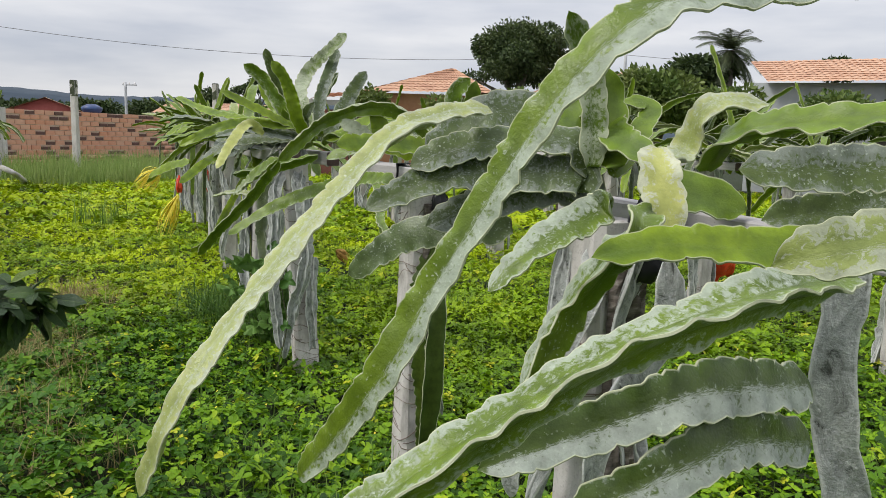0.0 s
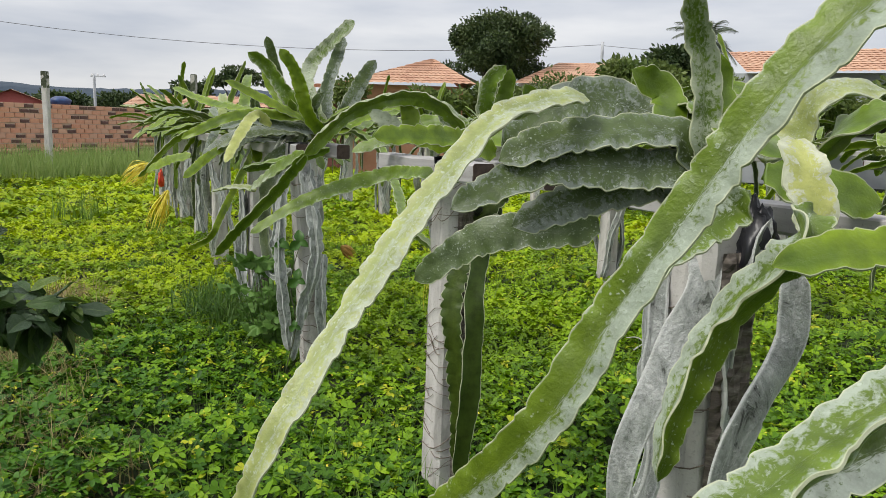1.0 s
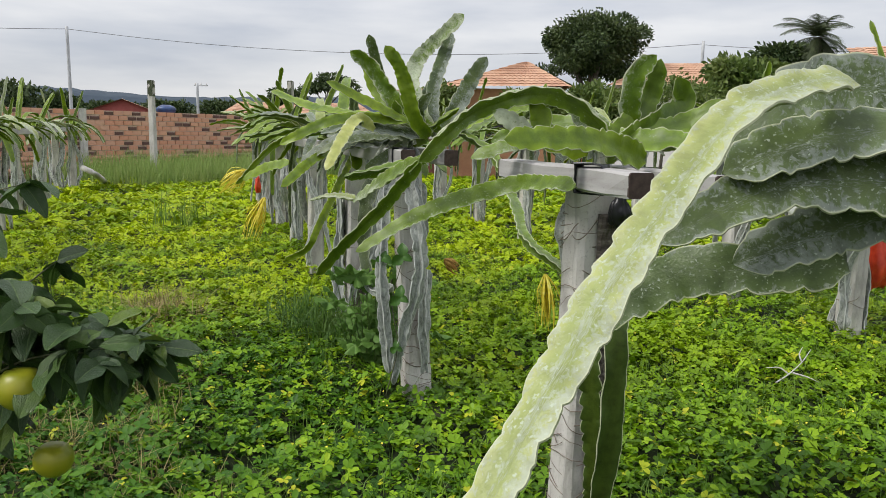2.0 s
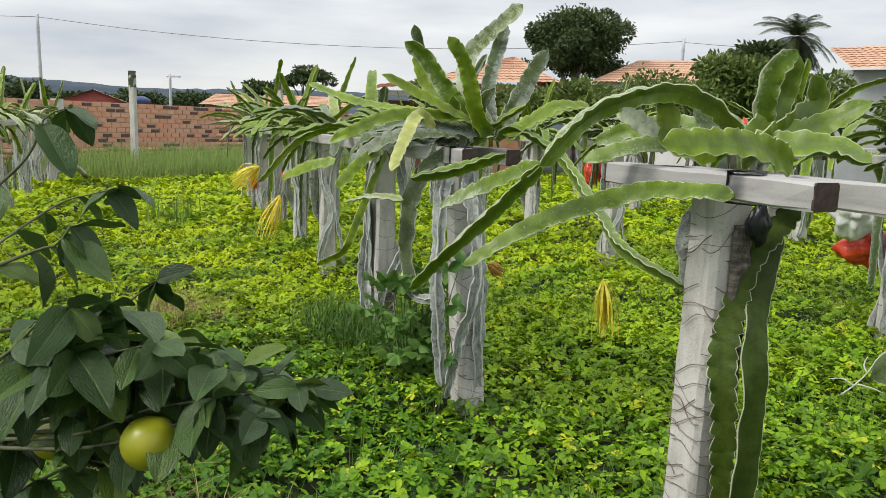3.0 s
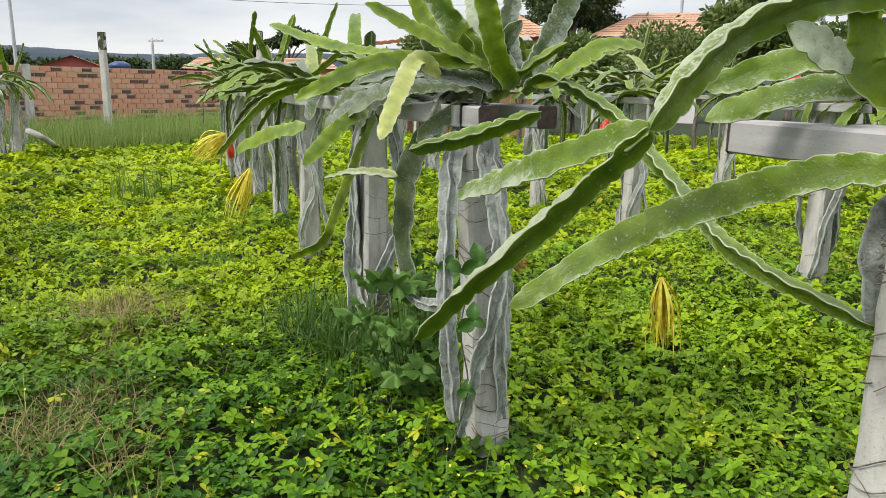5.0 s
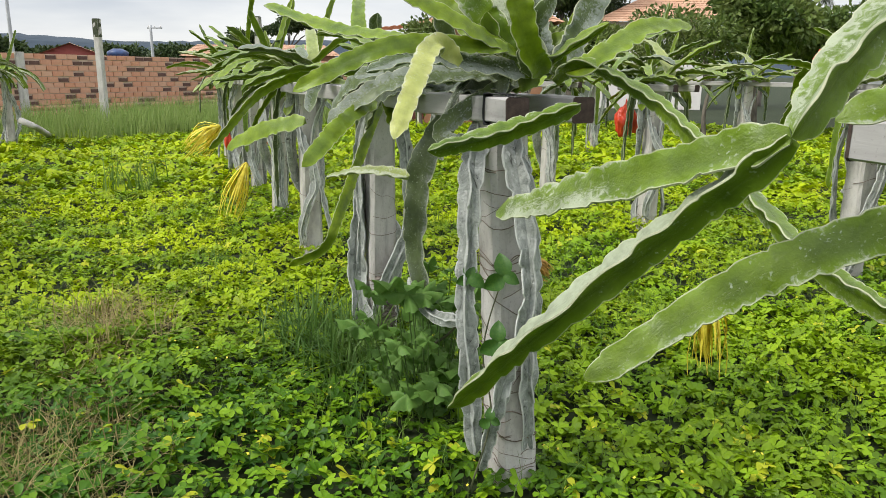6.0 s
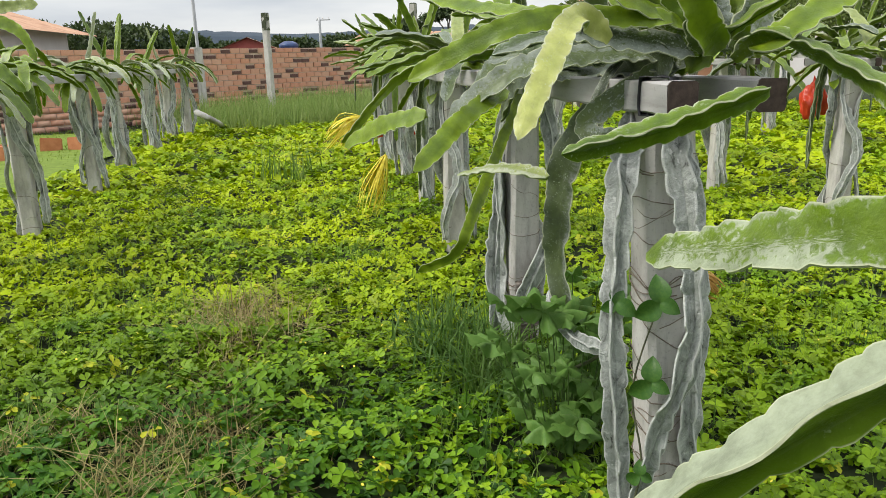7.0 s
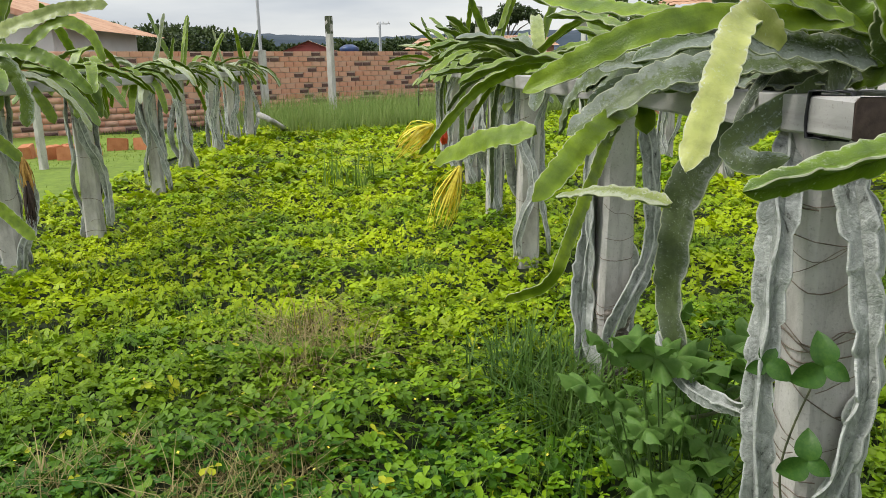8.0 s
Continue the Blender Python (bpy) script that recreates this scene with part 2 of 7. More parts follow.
# very dark greenish soil that fills the gaps between the cover's leaves
MAT_SOIL = plain("dark_green_soil_and_litter", [(0.3, (0.009, 0.016, 0.004)), (0.55, (0.020, 0.032, 0.007)), (0.75, (0.040, 0.045, 0.016))], 6.0, 0.95, 0.5)


def cover_material():
    """Ground cover: deep green by the posts and the path, yellower along the open alley, lighter to the east."""
    m = Mat("ground_cover_leaf", rough=0.48, spec=0.22)
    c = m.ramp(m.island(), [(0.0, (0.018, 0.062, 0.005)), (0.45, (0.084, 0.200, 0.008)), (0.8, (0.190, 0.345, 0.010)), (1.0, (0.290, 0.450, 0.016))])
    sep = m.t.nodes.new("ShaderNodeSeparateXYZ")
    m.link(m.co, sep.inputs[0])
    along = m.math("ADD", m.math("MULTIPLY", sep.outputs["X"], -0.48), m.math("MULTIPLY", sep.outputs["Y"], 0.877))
    yellow_zone = m.ramp(m.math("MULTIPLY", along, 0.05), [(0.25, 0.0), (0.34, 0.74), (0.44, 1.0)])
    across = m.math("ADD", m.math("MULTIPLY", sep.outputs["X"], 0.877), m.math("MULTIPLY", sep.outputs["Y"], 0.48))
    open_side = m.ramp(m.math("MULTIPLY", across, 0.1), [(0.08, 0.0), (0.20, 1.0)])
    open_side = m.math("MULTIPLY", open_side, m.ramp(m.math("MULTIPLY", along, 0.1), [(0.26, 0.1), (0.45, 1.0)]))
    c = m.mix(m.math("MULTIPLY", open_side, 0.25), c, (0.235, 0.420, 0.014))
    deep_zone = m.math("MULTIPLY", m.ramp(m.math("MULTIPLY", along, 0.1), [(0.545, 1.0), (0.79, 0.0)]), m.ramp(m.math("ADD", m.math("MULTIPLY", across, 0.1), 0.5), [(0.46, 1.0), (0.56, 0.0)]))
    c = m.mix(m.math("MULTIPLY", deep_zone, 0.62), c, (0.036, 0.118, 0.009))
    yellow_zone = m.math("MAXIMUM", yellow_zone, m.math("MULTIPLY", open_side, 0.4))
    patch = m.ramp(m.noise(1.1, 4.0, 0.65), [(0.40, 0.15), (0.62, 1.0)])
    c = m.mix(m.math("MULTIPLY", patch, yellow_zone), c, (0.47, 0.58, 0.006))
    odd = m.ramp(m.island(), [(0.965, 0.0), (0.98, 0.8)])
    c = m.mix(odd, c, (0.50, 0.50, 0.03))
    m.color(c)
    m.leafy(c, 0.22)
    return m.m


MAT_COVER = cover_material()
MAT_GRASS = leaf_material("green_grass_blade", (0.07, 0.16, 0.022), (0.17, 0.29, 0.045), (0.24, 0.30, 0.07), 1.5, 0.6, 0.3, 0.5)
MAT_TURF = leaf_material("short_turf_blade", (0.10, 0.17, 0.018), (0.18, 0.27, 0.030), (0.24, 0.29, 0.04), 1.5, 0.6, 0.3, 0.5)
MAT_DRY = leaf_material("dry_grass_blade", (0.16, 0.12, 0.05), (0.42, 0.34, 0.15), (0.22, 0.24, 0.06), 3.0, 0.7, 0.2, 0.5)
MAT_TALL = leaf_material("pale_tall_grass", (0.17, 0.27, 0.06), (0.30, 0.40, 0.12), (0.34, 0.38, 0.14), 0.6, 0.7, 0.3, 0.5)


def citrus_material():
    """Thick glossy citrus leaf: dark, with a paler rib, fine side veins and a dusty bloom."""
    m = Mat("citrus_leaf", rough=0.36, spec=0.42)
    own = m.obj_random()
    c = m.ramp(own, [(0.0, (0.014, 0.040, 0.007)), (0.6, (0.034, 0.080, 0.011)), (0.88, (0.055, 0.110, 0.014)), (1.0, (0.13, 0.19, 0.02))])
    c = m.mix(m.ramp(m.noise(5.0, 4.0, 0.6), [(0.40, 0.0), (0.70, 0.5)]), c, (0.050, 0.085, 0.030))
    c = m.mix(m.ramp(m.attr("edge"), [(0.35, 0.0), (0.9, 0.7)]), c, (0.13, 0.19, 0.05))
    c = m.mix(m.ramp(m.noise(60.0, 3.0, 0.6), [(0.62, 0.0), (0.78, 0.4)]), c, (0.16, 0.18, 0.13))
    m.color(c)
    m.rough(m.ramp(m.noise(9.0, 3.0), [(0.3, 0.28), (0.7, 0.52)]))
    m.bump(m.noise(14.0, 3.0, 0.6, (1.0, 2.6, 1.0)), 0.35, 0.03)
    m.leafy(c, 0.14)
    return m.m


MAT_CITRUS = citrus_material()
MAT_CREEPER = leaf_material("dark_creeper_leaf", (0.028, 0.085, 0.014), (0.060, 0.150, 0.024), (0.09, 0.18, 0.03), 9.0, 0.45, 0.2, 0.5)
MAT_RANK = leaf_material("dark_green_grass_blade", (0.035, 0.095, 0.014), (0.10, 0.20, 0.030), (0.16, 0.24, 0.05), 3.0, 0.55, 0.3, 0.5)
MAT_VINE = leaf_material("soft_lobed_leaf", (0.065, 0.150, 0.026), (0.14, 0.27, 0.050), (0.19, 0.31, 0.07), 4.0, 0.55, 0.25, 0.5)
MAT_TREE = leaf_material("dark_tree_leaf", (0.020, 0.042, 0.014), (0.085, 0.125, 0.040), (0.10, 0.12, 0.03), 0.5, 0.5, 0.15, 0.4)
MAT_SHRUB = leaf_material("shrub_leaf", (0.050, 0.095, 0.020), (0.14, 0.20, 0.045), (0.20, 0.22, 0.06), 0.9, 0.5, 0.25, 0.5)
MAT_PALM = leaf_material("palm_leaf", (0.035, 0.055, 0.025), (0.085, 0.11, 0.05), (0.10, 0.11, 0.05), 0.9, 0.5, 0.2, 0.4)
MAT_BARK = plain("grey_bark", [(0.3, (0.07, 0.06, 0.05)), (0.7, (0.22, 0.19, 0.16))], 8, 0.9, 0.5, (1, 1, 0.3))
MAT_STALK = plain("green_leaf_stalk", [(0.3, (0.05, 0.10, 0.02)), (0.7, (0.10, 0.17, 0.04))], 30, 0.6, 0.1)
MAT_TWIG = plain("citrus_twig", [(0.3, (0.05, 0.06, 0.03)), (0.7, (0.13, 0.13, 0.07))], 30, 0.7, 0.3)
MAT_FRUIT = plain("ripening_citrus_rind", [(0.35, (0.17, 0.21, 0.010)), (0.7, (0.31, 0.29, 0.016))], 7, 0.38, 0.12)
MAT_PETAL = plain("wilted_yellow_petal", [(0.3, (0.55, 0.40, 0.02)), (0.55, (0.80, 0.66, 0.06)), (0.8, (0.85, 0.78, 0.30))], 30, 0.6, 0.2)
MAT_PETAL_DRY = plain("dry_orange_petal", [(0.3, (0.25, 0.11, 0.02)), (0.6, (0.52, 0.30, 0.07)), (0.8, (0.65, 0.45, 0.18))], 30, 0.7, 0.2)
MAT_BROWN = plain("rotten_brown_petal", [(0.3, (0.015, 0.01, 0.008)), (0.7, (0.07, 0.04, 0.025))], 30, 0.7, 0.2)
MAT_RED = plain("red_plastic_film", [(0.3, (0.62, 0.045, 0.02)), (0.7, (0.80, 0.09, 0.035))], 18, 0.3, 0.3)
MAT_CLEAR = plain("cloudy_plastic_film", [(0.3, (0.55, 0.55, 0.52)), (0.7, (0.75, 0.75, 0.73))], 18, 0.25, 0.3)
MAT_BLACK = plain("black_plastic", [(0.3, (0.008, 0.008, 0.01)), (0.7, (0.025, 0.025, 0.03))], 18, 0.35, 0.2)
MAT_BRICK = plain("hollow_clay_brick", [(0.30, (0.52, 0.21, 0.13)), (0.50, (0.66, 0.33, 0.22)), (0.75, (0.73, 0.48, 0.36))], 4.0, 0.9, 0.3, None, 0.2, (0.6, (0.66, 0.44, 0.33)))
MAT_BRICK_DARK = plain("sooty_clay_brick", [(0.3, (0.09, 0.05, 0.045)), (0.7, (0.20, 0.11, 0.09))], 5.0, 0.9, 0.3)
MAT_MORTAR = plain("stained_mortar", [(0.3, (0.46, 0.31, 0.24)), (0.7, (0.64, 0.50, 0.41))], 5.0, 0.95, 0.3)
MAT_TILE = plain("clay_roof_tile", [(0.3, (0.41, 0.225, 0.145)), (0.55, (0.55, 0.335, 0.22)), (0.8, (0.63, 0.43, 0.305))], 1.6, 0.85, 0.2)
MAT_BRICKWALL_FAR = plain("bare_brickwork", [(0.3, (0.33, 0.15, 0.09)), (0.6, (0.46, 0.24, 0.15)), (0.8, (0.52, 0.34, 0.22))], 1.3, 0.9, 0.2)
MAT_WHITE = plain("white_plaster", [(0.3, (0.70, 0.66, 0.64)), (0.7, (0.82, 0.79, 0.77))], 1.0, 0.85, 0.1)
MAT_GREYWALL = plain("grey_plaster", [(0.3, (0.34, 0.36, 0.37)), (0.7, (0.50, 0.52, 0.53))], 1.0, 0.85, 0.1)
MAT_PINK = plain("red_painted_plaster", [(0.3, (0.42, 0.10, 0.09)), (0.7, (0.56, 0.17, 0.15))], 1.0, 0.85, 0.1)
MAT_DARK = plain("dark_opening", [(0.3, (0.02, 0.018, 0.016)), (0.7, (0.05, 0.045, 0.04))], 3.0, 0.6, 0.0)
MAT_POLE = plain("pale_concrete_pole", [(0.3, (0.42, 0.43, 0.44)), (0.7, (0.60, 0.61, 0.62))], 2.0, 0.8, 0.2)
MAT_CABLE = plain("grey_cable", [(0.3, (0.16, 0.16, 0.17)), (0.7, (0.24, 0.24, 0.25))], 2.0, 0.6, 0.0)
MAT_BLUE = plain("blue_plastic_tank", [(0.3, (0.03, 0.03, 0.08)), (0.7, (0.05, 0.10, 0.24))], 2.0, 0.4, 0.0)
MAT_HILL = plain("hazy_wooded_hill", [(0.35, (0.026, 0.042, 0.062)), (0.65, (0.044, 0.064, 0.088))], 0.03, 0.95, 0.0)
MAT_TERRACOTTA = plain("stacked_terracotta", [(0.3, (0.40, 0.14, 0.06)), (0.7, (0.58, 0.25, 0.12))], 5.0, 0.85, 0.3)

# ---------------------------------------------------------------- mesh helpers


def mesh_of(name, verts, faces, material, smooth=True, edge=None):
    me = bpy.data.meshes.new(name)
    me.from_pydata([tuple(v) for v in verts], [], faces)
    if smooth:
        me.polygons.foreach_set("use_smooth", [True] * len(me.polygons))
    if edge is not None:
        me.attributes.new("edge", "FLOAT", "POINT").data.foreach_set("value", np.asarray(edge, dtype=np.float32))
    me.materials.append(material)
    me.update()
    return me


def quads_mesh(name, v, material, smooth=False, tris=False):
    """Fast mesh from an (n, 4, 3) or (n, 3, 3) array of separate faces."""
    n, k = v.shape[0], v.shape[1]
    me = bpy.data.meshes.new(name)
    me.vertices.add(n * k)
    me.vertices.foreach_set("co", v.astype(np.float32).ravel())
    me.loops.add(n * k)
    me.loops.foreach_set("vertex_index", np.arange(n * k, dtype=np.int32))
    me.polygons.add(n)
    me.polygons.foreach_set("loop_start", np.arange(0, n * k, k, dtype=np.int32))
    me.polygons.foreach_set("loop_total", np.full(n, k, dtype=np.int32))
    me.materials.append(material)
    me.update(calc_edges=True)
    return me


def indexed_mesh(name, v, f, material, smooth=False):
    """Fast mesh from vertices (n, 3) and quads (m, 4)."""
    me = bpy.data.meshes.new(name)
    me.vertices.add(len(v))
    me.vertices.foreach_set("co", v.astype(np.float32).ravel())
    me.loops.add(f.size)
    me.loops.foreach_set("vertex_index", f.astype(np.int32).ravel())
    me.polygons.add(len(f))
    me.polygons.foreach_set("loop_start", np.arange(0, f.size, f.shape[1], dtype=np.int32))
    me.polygons.foreach_set("loop_total", np.full(len(f), f.shape[1], dtype=np.int32))
    if smooth:
        me.polygons.foreach_set("use_smooth", np.ones(len(f), dtype=bool))
    me.materials.append(material)
    me.update(calc_edges=True)
    return me


def thing(name, at, label, category, group="", kind=""):
    """An empty at the base of a thing, which carries its tags and its parts."""
    ob = new(name)
    ob.location = at
    ob.empty_display_size = 0.1
    return tagged(ob, label, category, group, kind)


def part(name, me, parent, label="", shift=(0, 0, 0)):
    ob = new(name, me)
    ob.parent = parent
    ob.location = shift
    return tagged(ob, label)


def bm_mesh(name, bm, material, smooth=False, bevel=0.0):
    if bevel:
        bmesh.ops.bevel(bm, geom=bm.edges[:], offset=bevel, segments=2, affect="EDGES")
    me = bpy.data.meshes.new(name)
    bm.to_mesh(me)
    bm.free()
    if smooth:
        me.polygons.foreach_set("use_smooth", [True] * len(me.polygons))
    me.materials.append(material)
    return me


def box_mesh(name, size, material, at=(0, 0, 0), bevel=0.004, cuts=0, wobble=0.0, seed=0):
    """A box with its base's middle at 'at', with softened and slightly uneven faces."""
    bm = bmesh.new()
    bmesh.ops.create_cube(bm, size=1.0)
    for v in bm.verts:
        v.co = Vector((v.co.x * size[0] + at[0], v.co.y * size[1] + at[1], (v.co.z + 0.5) * size[2] + at[2]))
    if cuts:
        bmesh.ops.subdivide_edges(bm, edges=[e for e in bm.edges], cuts=cuts, use_grid_fill=True)
        r = random.Random(seed)
        for v in bm.verts:
            v.co += Vector((r.uniform(-1, 1), r.uniform(-1, 1), r.uniform(-1, 1))) * wobble
        bevel = 0
    return bm_mesh(name, bm, material, bool(cuts), bevel)


def curve_points(ctrl, step):
    """Points at even steps along a smooth curve through ctrl."""
    c = np.array(ctrl, dtype=float)
    if len(c) == 2:
        c = np.array([c[0], (c[0] + c[1]) / 2 + (0, 0, 0.02), c[1]])
    p = np.vstack([2 * c[0] - c[1], c, 2 * c[-1] - c[-2]])
    out = []
    for i in range(1, len(p) - 2):
        t = np.linspace(0, 1, 24, endpoint=False)[:, None]
        a, b, d, e = p[i - 1], p[i], p[i + 1], p[i + 2]
        out.append(0.5 * (2 * b + (d - a) * t + (2 * a - 5 * b + 4 * d - e) * t**2 + (3 * b - a - 3 * d + e) * t**3))
    q = np.vstack(out + [c[-1:]])
    seg = np.r_[0, np.cumsum(np.linalg.norm(np.diff(q, axis=0), axis=1))]
    n = max(5, int(seg[-1] / step))
    s = np.linspace(0, seg[-1], n)
    return np.stack([np.interp(s, seg, q[:, k]) for k in range(3)], axis=1), s


def frames_along(p, up):
    t = np.gradient(p, axis=0)
    t /= np.linalg.norm(t, axis=1)[:, None] + 1e-9
    u = np.array(up, dtype=float)
    n = u - (t @ u)[:, None] * t
    n /= np.linalg.norm(n, axis=1)[:, None] + 1e-6
    return t, n, np.cross(t, n)


def tube_mesh(name, ctrl, radii, material, step=0.03, sides=8, rough=0.0, seed=0, closed=True):
    p, s = curve_points(ctrl, step)
    t, n, b = frames_along(p, (0.31, -0.9, 0.29))
    r = np.interp(s / s[-1], np.linspace(0, 1, len(radii)), radii)
    rng = np.random.RandomState(seed)
    verts, faces = [], []
    for i in range(len(p)):
        for k in range(sides):
            a = 2 * math.pi * k / sides
            rr = r[i] * (1 + rough * rng.uniform(-1, 1))
            verts.append(p[i] + rr * (math.cos(a) * b[i] + math.sin(a) * n[i]))
    for i in range(len(p) - 1):
        for k in range(sides):
            k2 = (k + 1) % sides
            faces.append((i * sides + k, i * sides + k2, (i + 1) * sides + k2, (i + 1) * sides + k))
    if closed:
        faces.append(tuple(range(sides - 1, -1, -1)))
        faces.append(tuple((len(p) - 1) * sides + k for k in range(sides)))
    return mesh_of(name, verts, faces, material)


def winged_mesh(name, ctrl, width, material, up=(0, 0, 1), wings=(16, 164, 270), keel=0.5, step=0.005, lobe=0.036, notch=0.24, core=0.009,
                seed=0, blunt=0.035, thick=1.0, taper=0.32, chalk=None, chalk_from=(0.0, 0.02), clean_tip=0.0, twist=0.0):
    """A three-winged climbing-cactus stem along a curve: fleshy wings with saw-toothed margins round a thicker core.
    Each face of each wing has caught its own amount of spray residue; chalk gives the six amounts, from where along the
    stem it sets in, and how much of the young tip is clean."""
    p, s = curve_points(ctrl, step)
    t, n, b = frames_along(p, up)
    L = s[-1]
    rng = np.random.RandomState(seed)
    ph = rng.uniform(0, 6.28, 6)
    m = len(p)
    fine = step < 0.015
    prof = np.clip(0.45 + s / 0.07, 0, 1) * np.sqrt(np.clip((L - s) / blunt, 0.02, 1)) * (1 - taper * np.clip((s / L - 0.45) / 0.55, 0, 1) ** 1.6)
    flesh = thick * min(1.0, width / 0.034) * prof[:, None]
    rings, edge, res, side_of = [], [], [], []
    for w, deg in enumerate(wings):
        a = np.radians(deg + 9 * np.sin(s * 8 + ph[w]) + 5 * np.sin(s * 27 + ph[w + 3]) + twist * s / L)
        d = np.cos(a)[:, None] * b + np.sin(a)[:, None] * n
        side = np.cross(d, t)
        count = int(L / lobe * 1.6) + 4
        ends_at = np.cumsum(lobe * rng.uniform(0.55, 1.6, count)) - lobe * rng.uniform(0, 1)
        at = np.searchsorted(ends_at, s)
        q = at + (s - np.r_[ends_at[0] - lobe, ends_at][at]) / np.diff(np.r_[ends_at[0] - lobe, ends_at])[np.minimum(at, count - 1)]
        x = np.clip(q - at, 0, 1)
        own = rng.uniform(0, 1, count + 1)[at]
        depth = notch * (0.25 + 0.75 * own)
        peak = 0.55 + 0.3 * own                                                # a long rise to each areole, then a short drop
        tooth = np.where(x < peak, (x / peak) ** 0.7, ((1 - x) / (1 - peak)) ** 0.75)
        R = width * prof * (1 - depth * (1 - tooth)) * (keel if w == 2 else 1.0) * (1 + 0.09 * np.sin(s * 7 + ph[w]) + 0.05 * np.sin(s * 19 + ph[w + 3]))
        nxt = np.radians((deg + wings[(w + 1) % 3] + (360 if wings[(w + 1) % 3] < deg else 0)) / 2) + np.radians(twist * s / L)
        valley = np.cos(nxt)[:, None] * b + np.sin(nxt)[:, None] * n
        wav = (0.11 * width * prof * np.sin(2 * math.pi * q / 2.0 + ph[w + 3]))[:, None] * side
        rr = R[:, None] * d
        l, k = rng.uniform(0, 1, 2)
        if chalk:
            l, k = chalk[2 * w], chalk[2 * w + 1]
        inner = [(0.34, 0.0072, 0.05), (0.72, 0.0040, 0.45)] if fine else [(0.5, 0.0052, 0.2)]
        te = 0.0017 * flesh * side
        ends = [p + rr - te + wav, p + rr - te + wav, p + rr + te + wav, p + rr + te + wav]
        rings += [p + f * rr - h * flesh * side + v * wav for f, h, v in inner] + ends
        rings += [p + f * rr + h * flesh * side + v * wav for f, h, v in inner[::-1]] + [p + (min(core, 0.32 * width) * thick ** 0.5 * prof)[:, None] * valley]
        fs = [f for f, _, _ in inner]
        edge += fs + [1, 1, 1, 1] + fs[::-1] + [0]
        res += [l] * (len(fs) + 2) + [k] * (len(fs) + 2) + [(k + chalk[(2 * w + 2) % 6]) / 2 if chalk else 0.5]
        side_of += [2 * w] * (len(fs) + 2) + [2 * w + 1] * (len(fs) + 2) + [2 * w + 1]
    k = len(rings)
    per = k // 3
    cut = (len(inner), len(inner) + 2)
    v = np.stack(rings, axis=1).reshape(-1, 3)
    i = np.arange(m - 1)[:, None] * k
    j = np.array([c for c in range(k) if c % per not in cut])[None, :]
    j2 = (j + 1) % k
    f = np.stack([i + j, i + j2, i + k + j2, i + k + j], axis=-1).reshape(-1, 4)
    v = np.vstack([v, p[-1:] + t[-1:] * 0.004, p[:1]])
    faces = [tuple(q) for q in f.tolist()]
    last = (m - 1) * k
    faces += [(last + q, last + (q + 1) % k, m * k) for q in range(k) if q % per not in cut]
    faces += [((q + 1) % k, q, m * k + 1) for q in range(k) if q % per not in cut]
    me = mesh_of(name, v, faces, material, True, list(np.tile(edge, m)) + [0, 0])
    amount = np.tile(res, m).reshape(m, -1)
    if chalk:
        amount = amount * (np.clip((s / L - chalk_from[0]) / (chalk_from[1] - chalk_from[0]), 0.1, 1) * np.clip((L - s - clean_tip) / 0.012, 0, 1))[:, None]
    for key, values in (("residue", list(amount.ravel()) + [0.0, 0.5]), ("along", list(np.repeat(s, k)) + [L, 0.0]), ("face", list(np.tile(side_of, m)) + [0.0, 0.0])):
        me.attributes.new(key, "FLOAT", "POINT").data.foreach_set("value", np.asarray(values, dtype=np.float32))
    return me


SEED = [0]


def stem(plant, ctrl, width, up=(0, 0, 1), mat=None, step=0.005, label="", **kw):
    SEED[0] += 1
    o = np.array(plant.location)
    me = winged_mesh("stem", np.array(ctrl, dtype=float) - o, width, mat or MAT_STEM, up, step=step, seed=SEED[0], **kw)
    return part("stem", me, plant, label)

# ---------------------------------------------------------------- ground
U, N = np.array([-0.48, 0.877]), np.array([0.877, 0.48])      # along the rows and across them


def on_row(u, n, z=0.0):
    return (U[0] * u + N[0] * n, U[1] * u + N[1] * n, z)


def height(x, y):
    """Gentle unevenness of the ground."""
    return 0.025 * np.sin(0.9 * x + 0.4 * y) * np.cos(0.7 * y - 0.3 * x) + 0.012 * np.sin(2.3 * x - 1.7 * y)


gx = np.concatenate([[-1500, -400, -120, -60, -35], np.arange(-24, 16.1, 0.5), [30, 60, 120, 400, 1500]])
gy = np.concatenate([[-1500, -400, -120, -40, -15], np.arange(-6, 34.1, 0.5), [50, 90, 200, 600, 1500]])
GX, GY = np.meshgrid(gx, gy)
near = np.exp(-((np.hypot(GX + 3, GY - 9) / 30) ** 4))
gv = np.stack([GX, GY, height(GX, GY) * near - 0.01], axis=-1).reshape(-1, 3)
ii, jj = np.meshgrid(np.arange(len(gx) - 1), np.arange(len(gy) - 1))
a0 = (jj * len(gx) + ii).ravel()
gf = np.stack([a0, a0 + 1, a0 + 1 + len(gx), a0 + len(gx)], axis=1)
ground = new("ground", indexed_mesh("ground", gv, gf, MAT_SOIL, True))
tagged(ground, "very dark greenish soil under a low green ground cover", "ground", kind="structure")

# ---------------------------------------------------------------- concrete trellis posts and timber rails


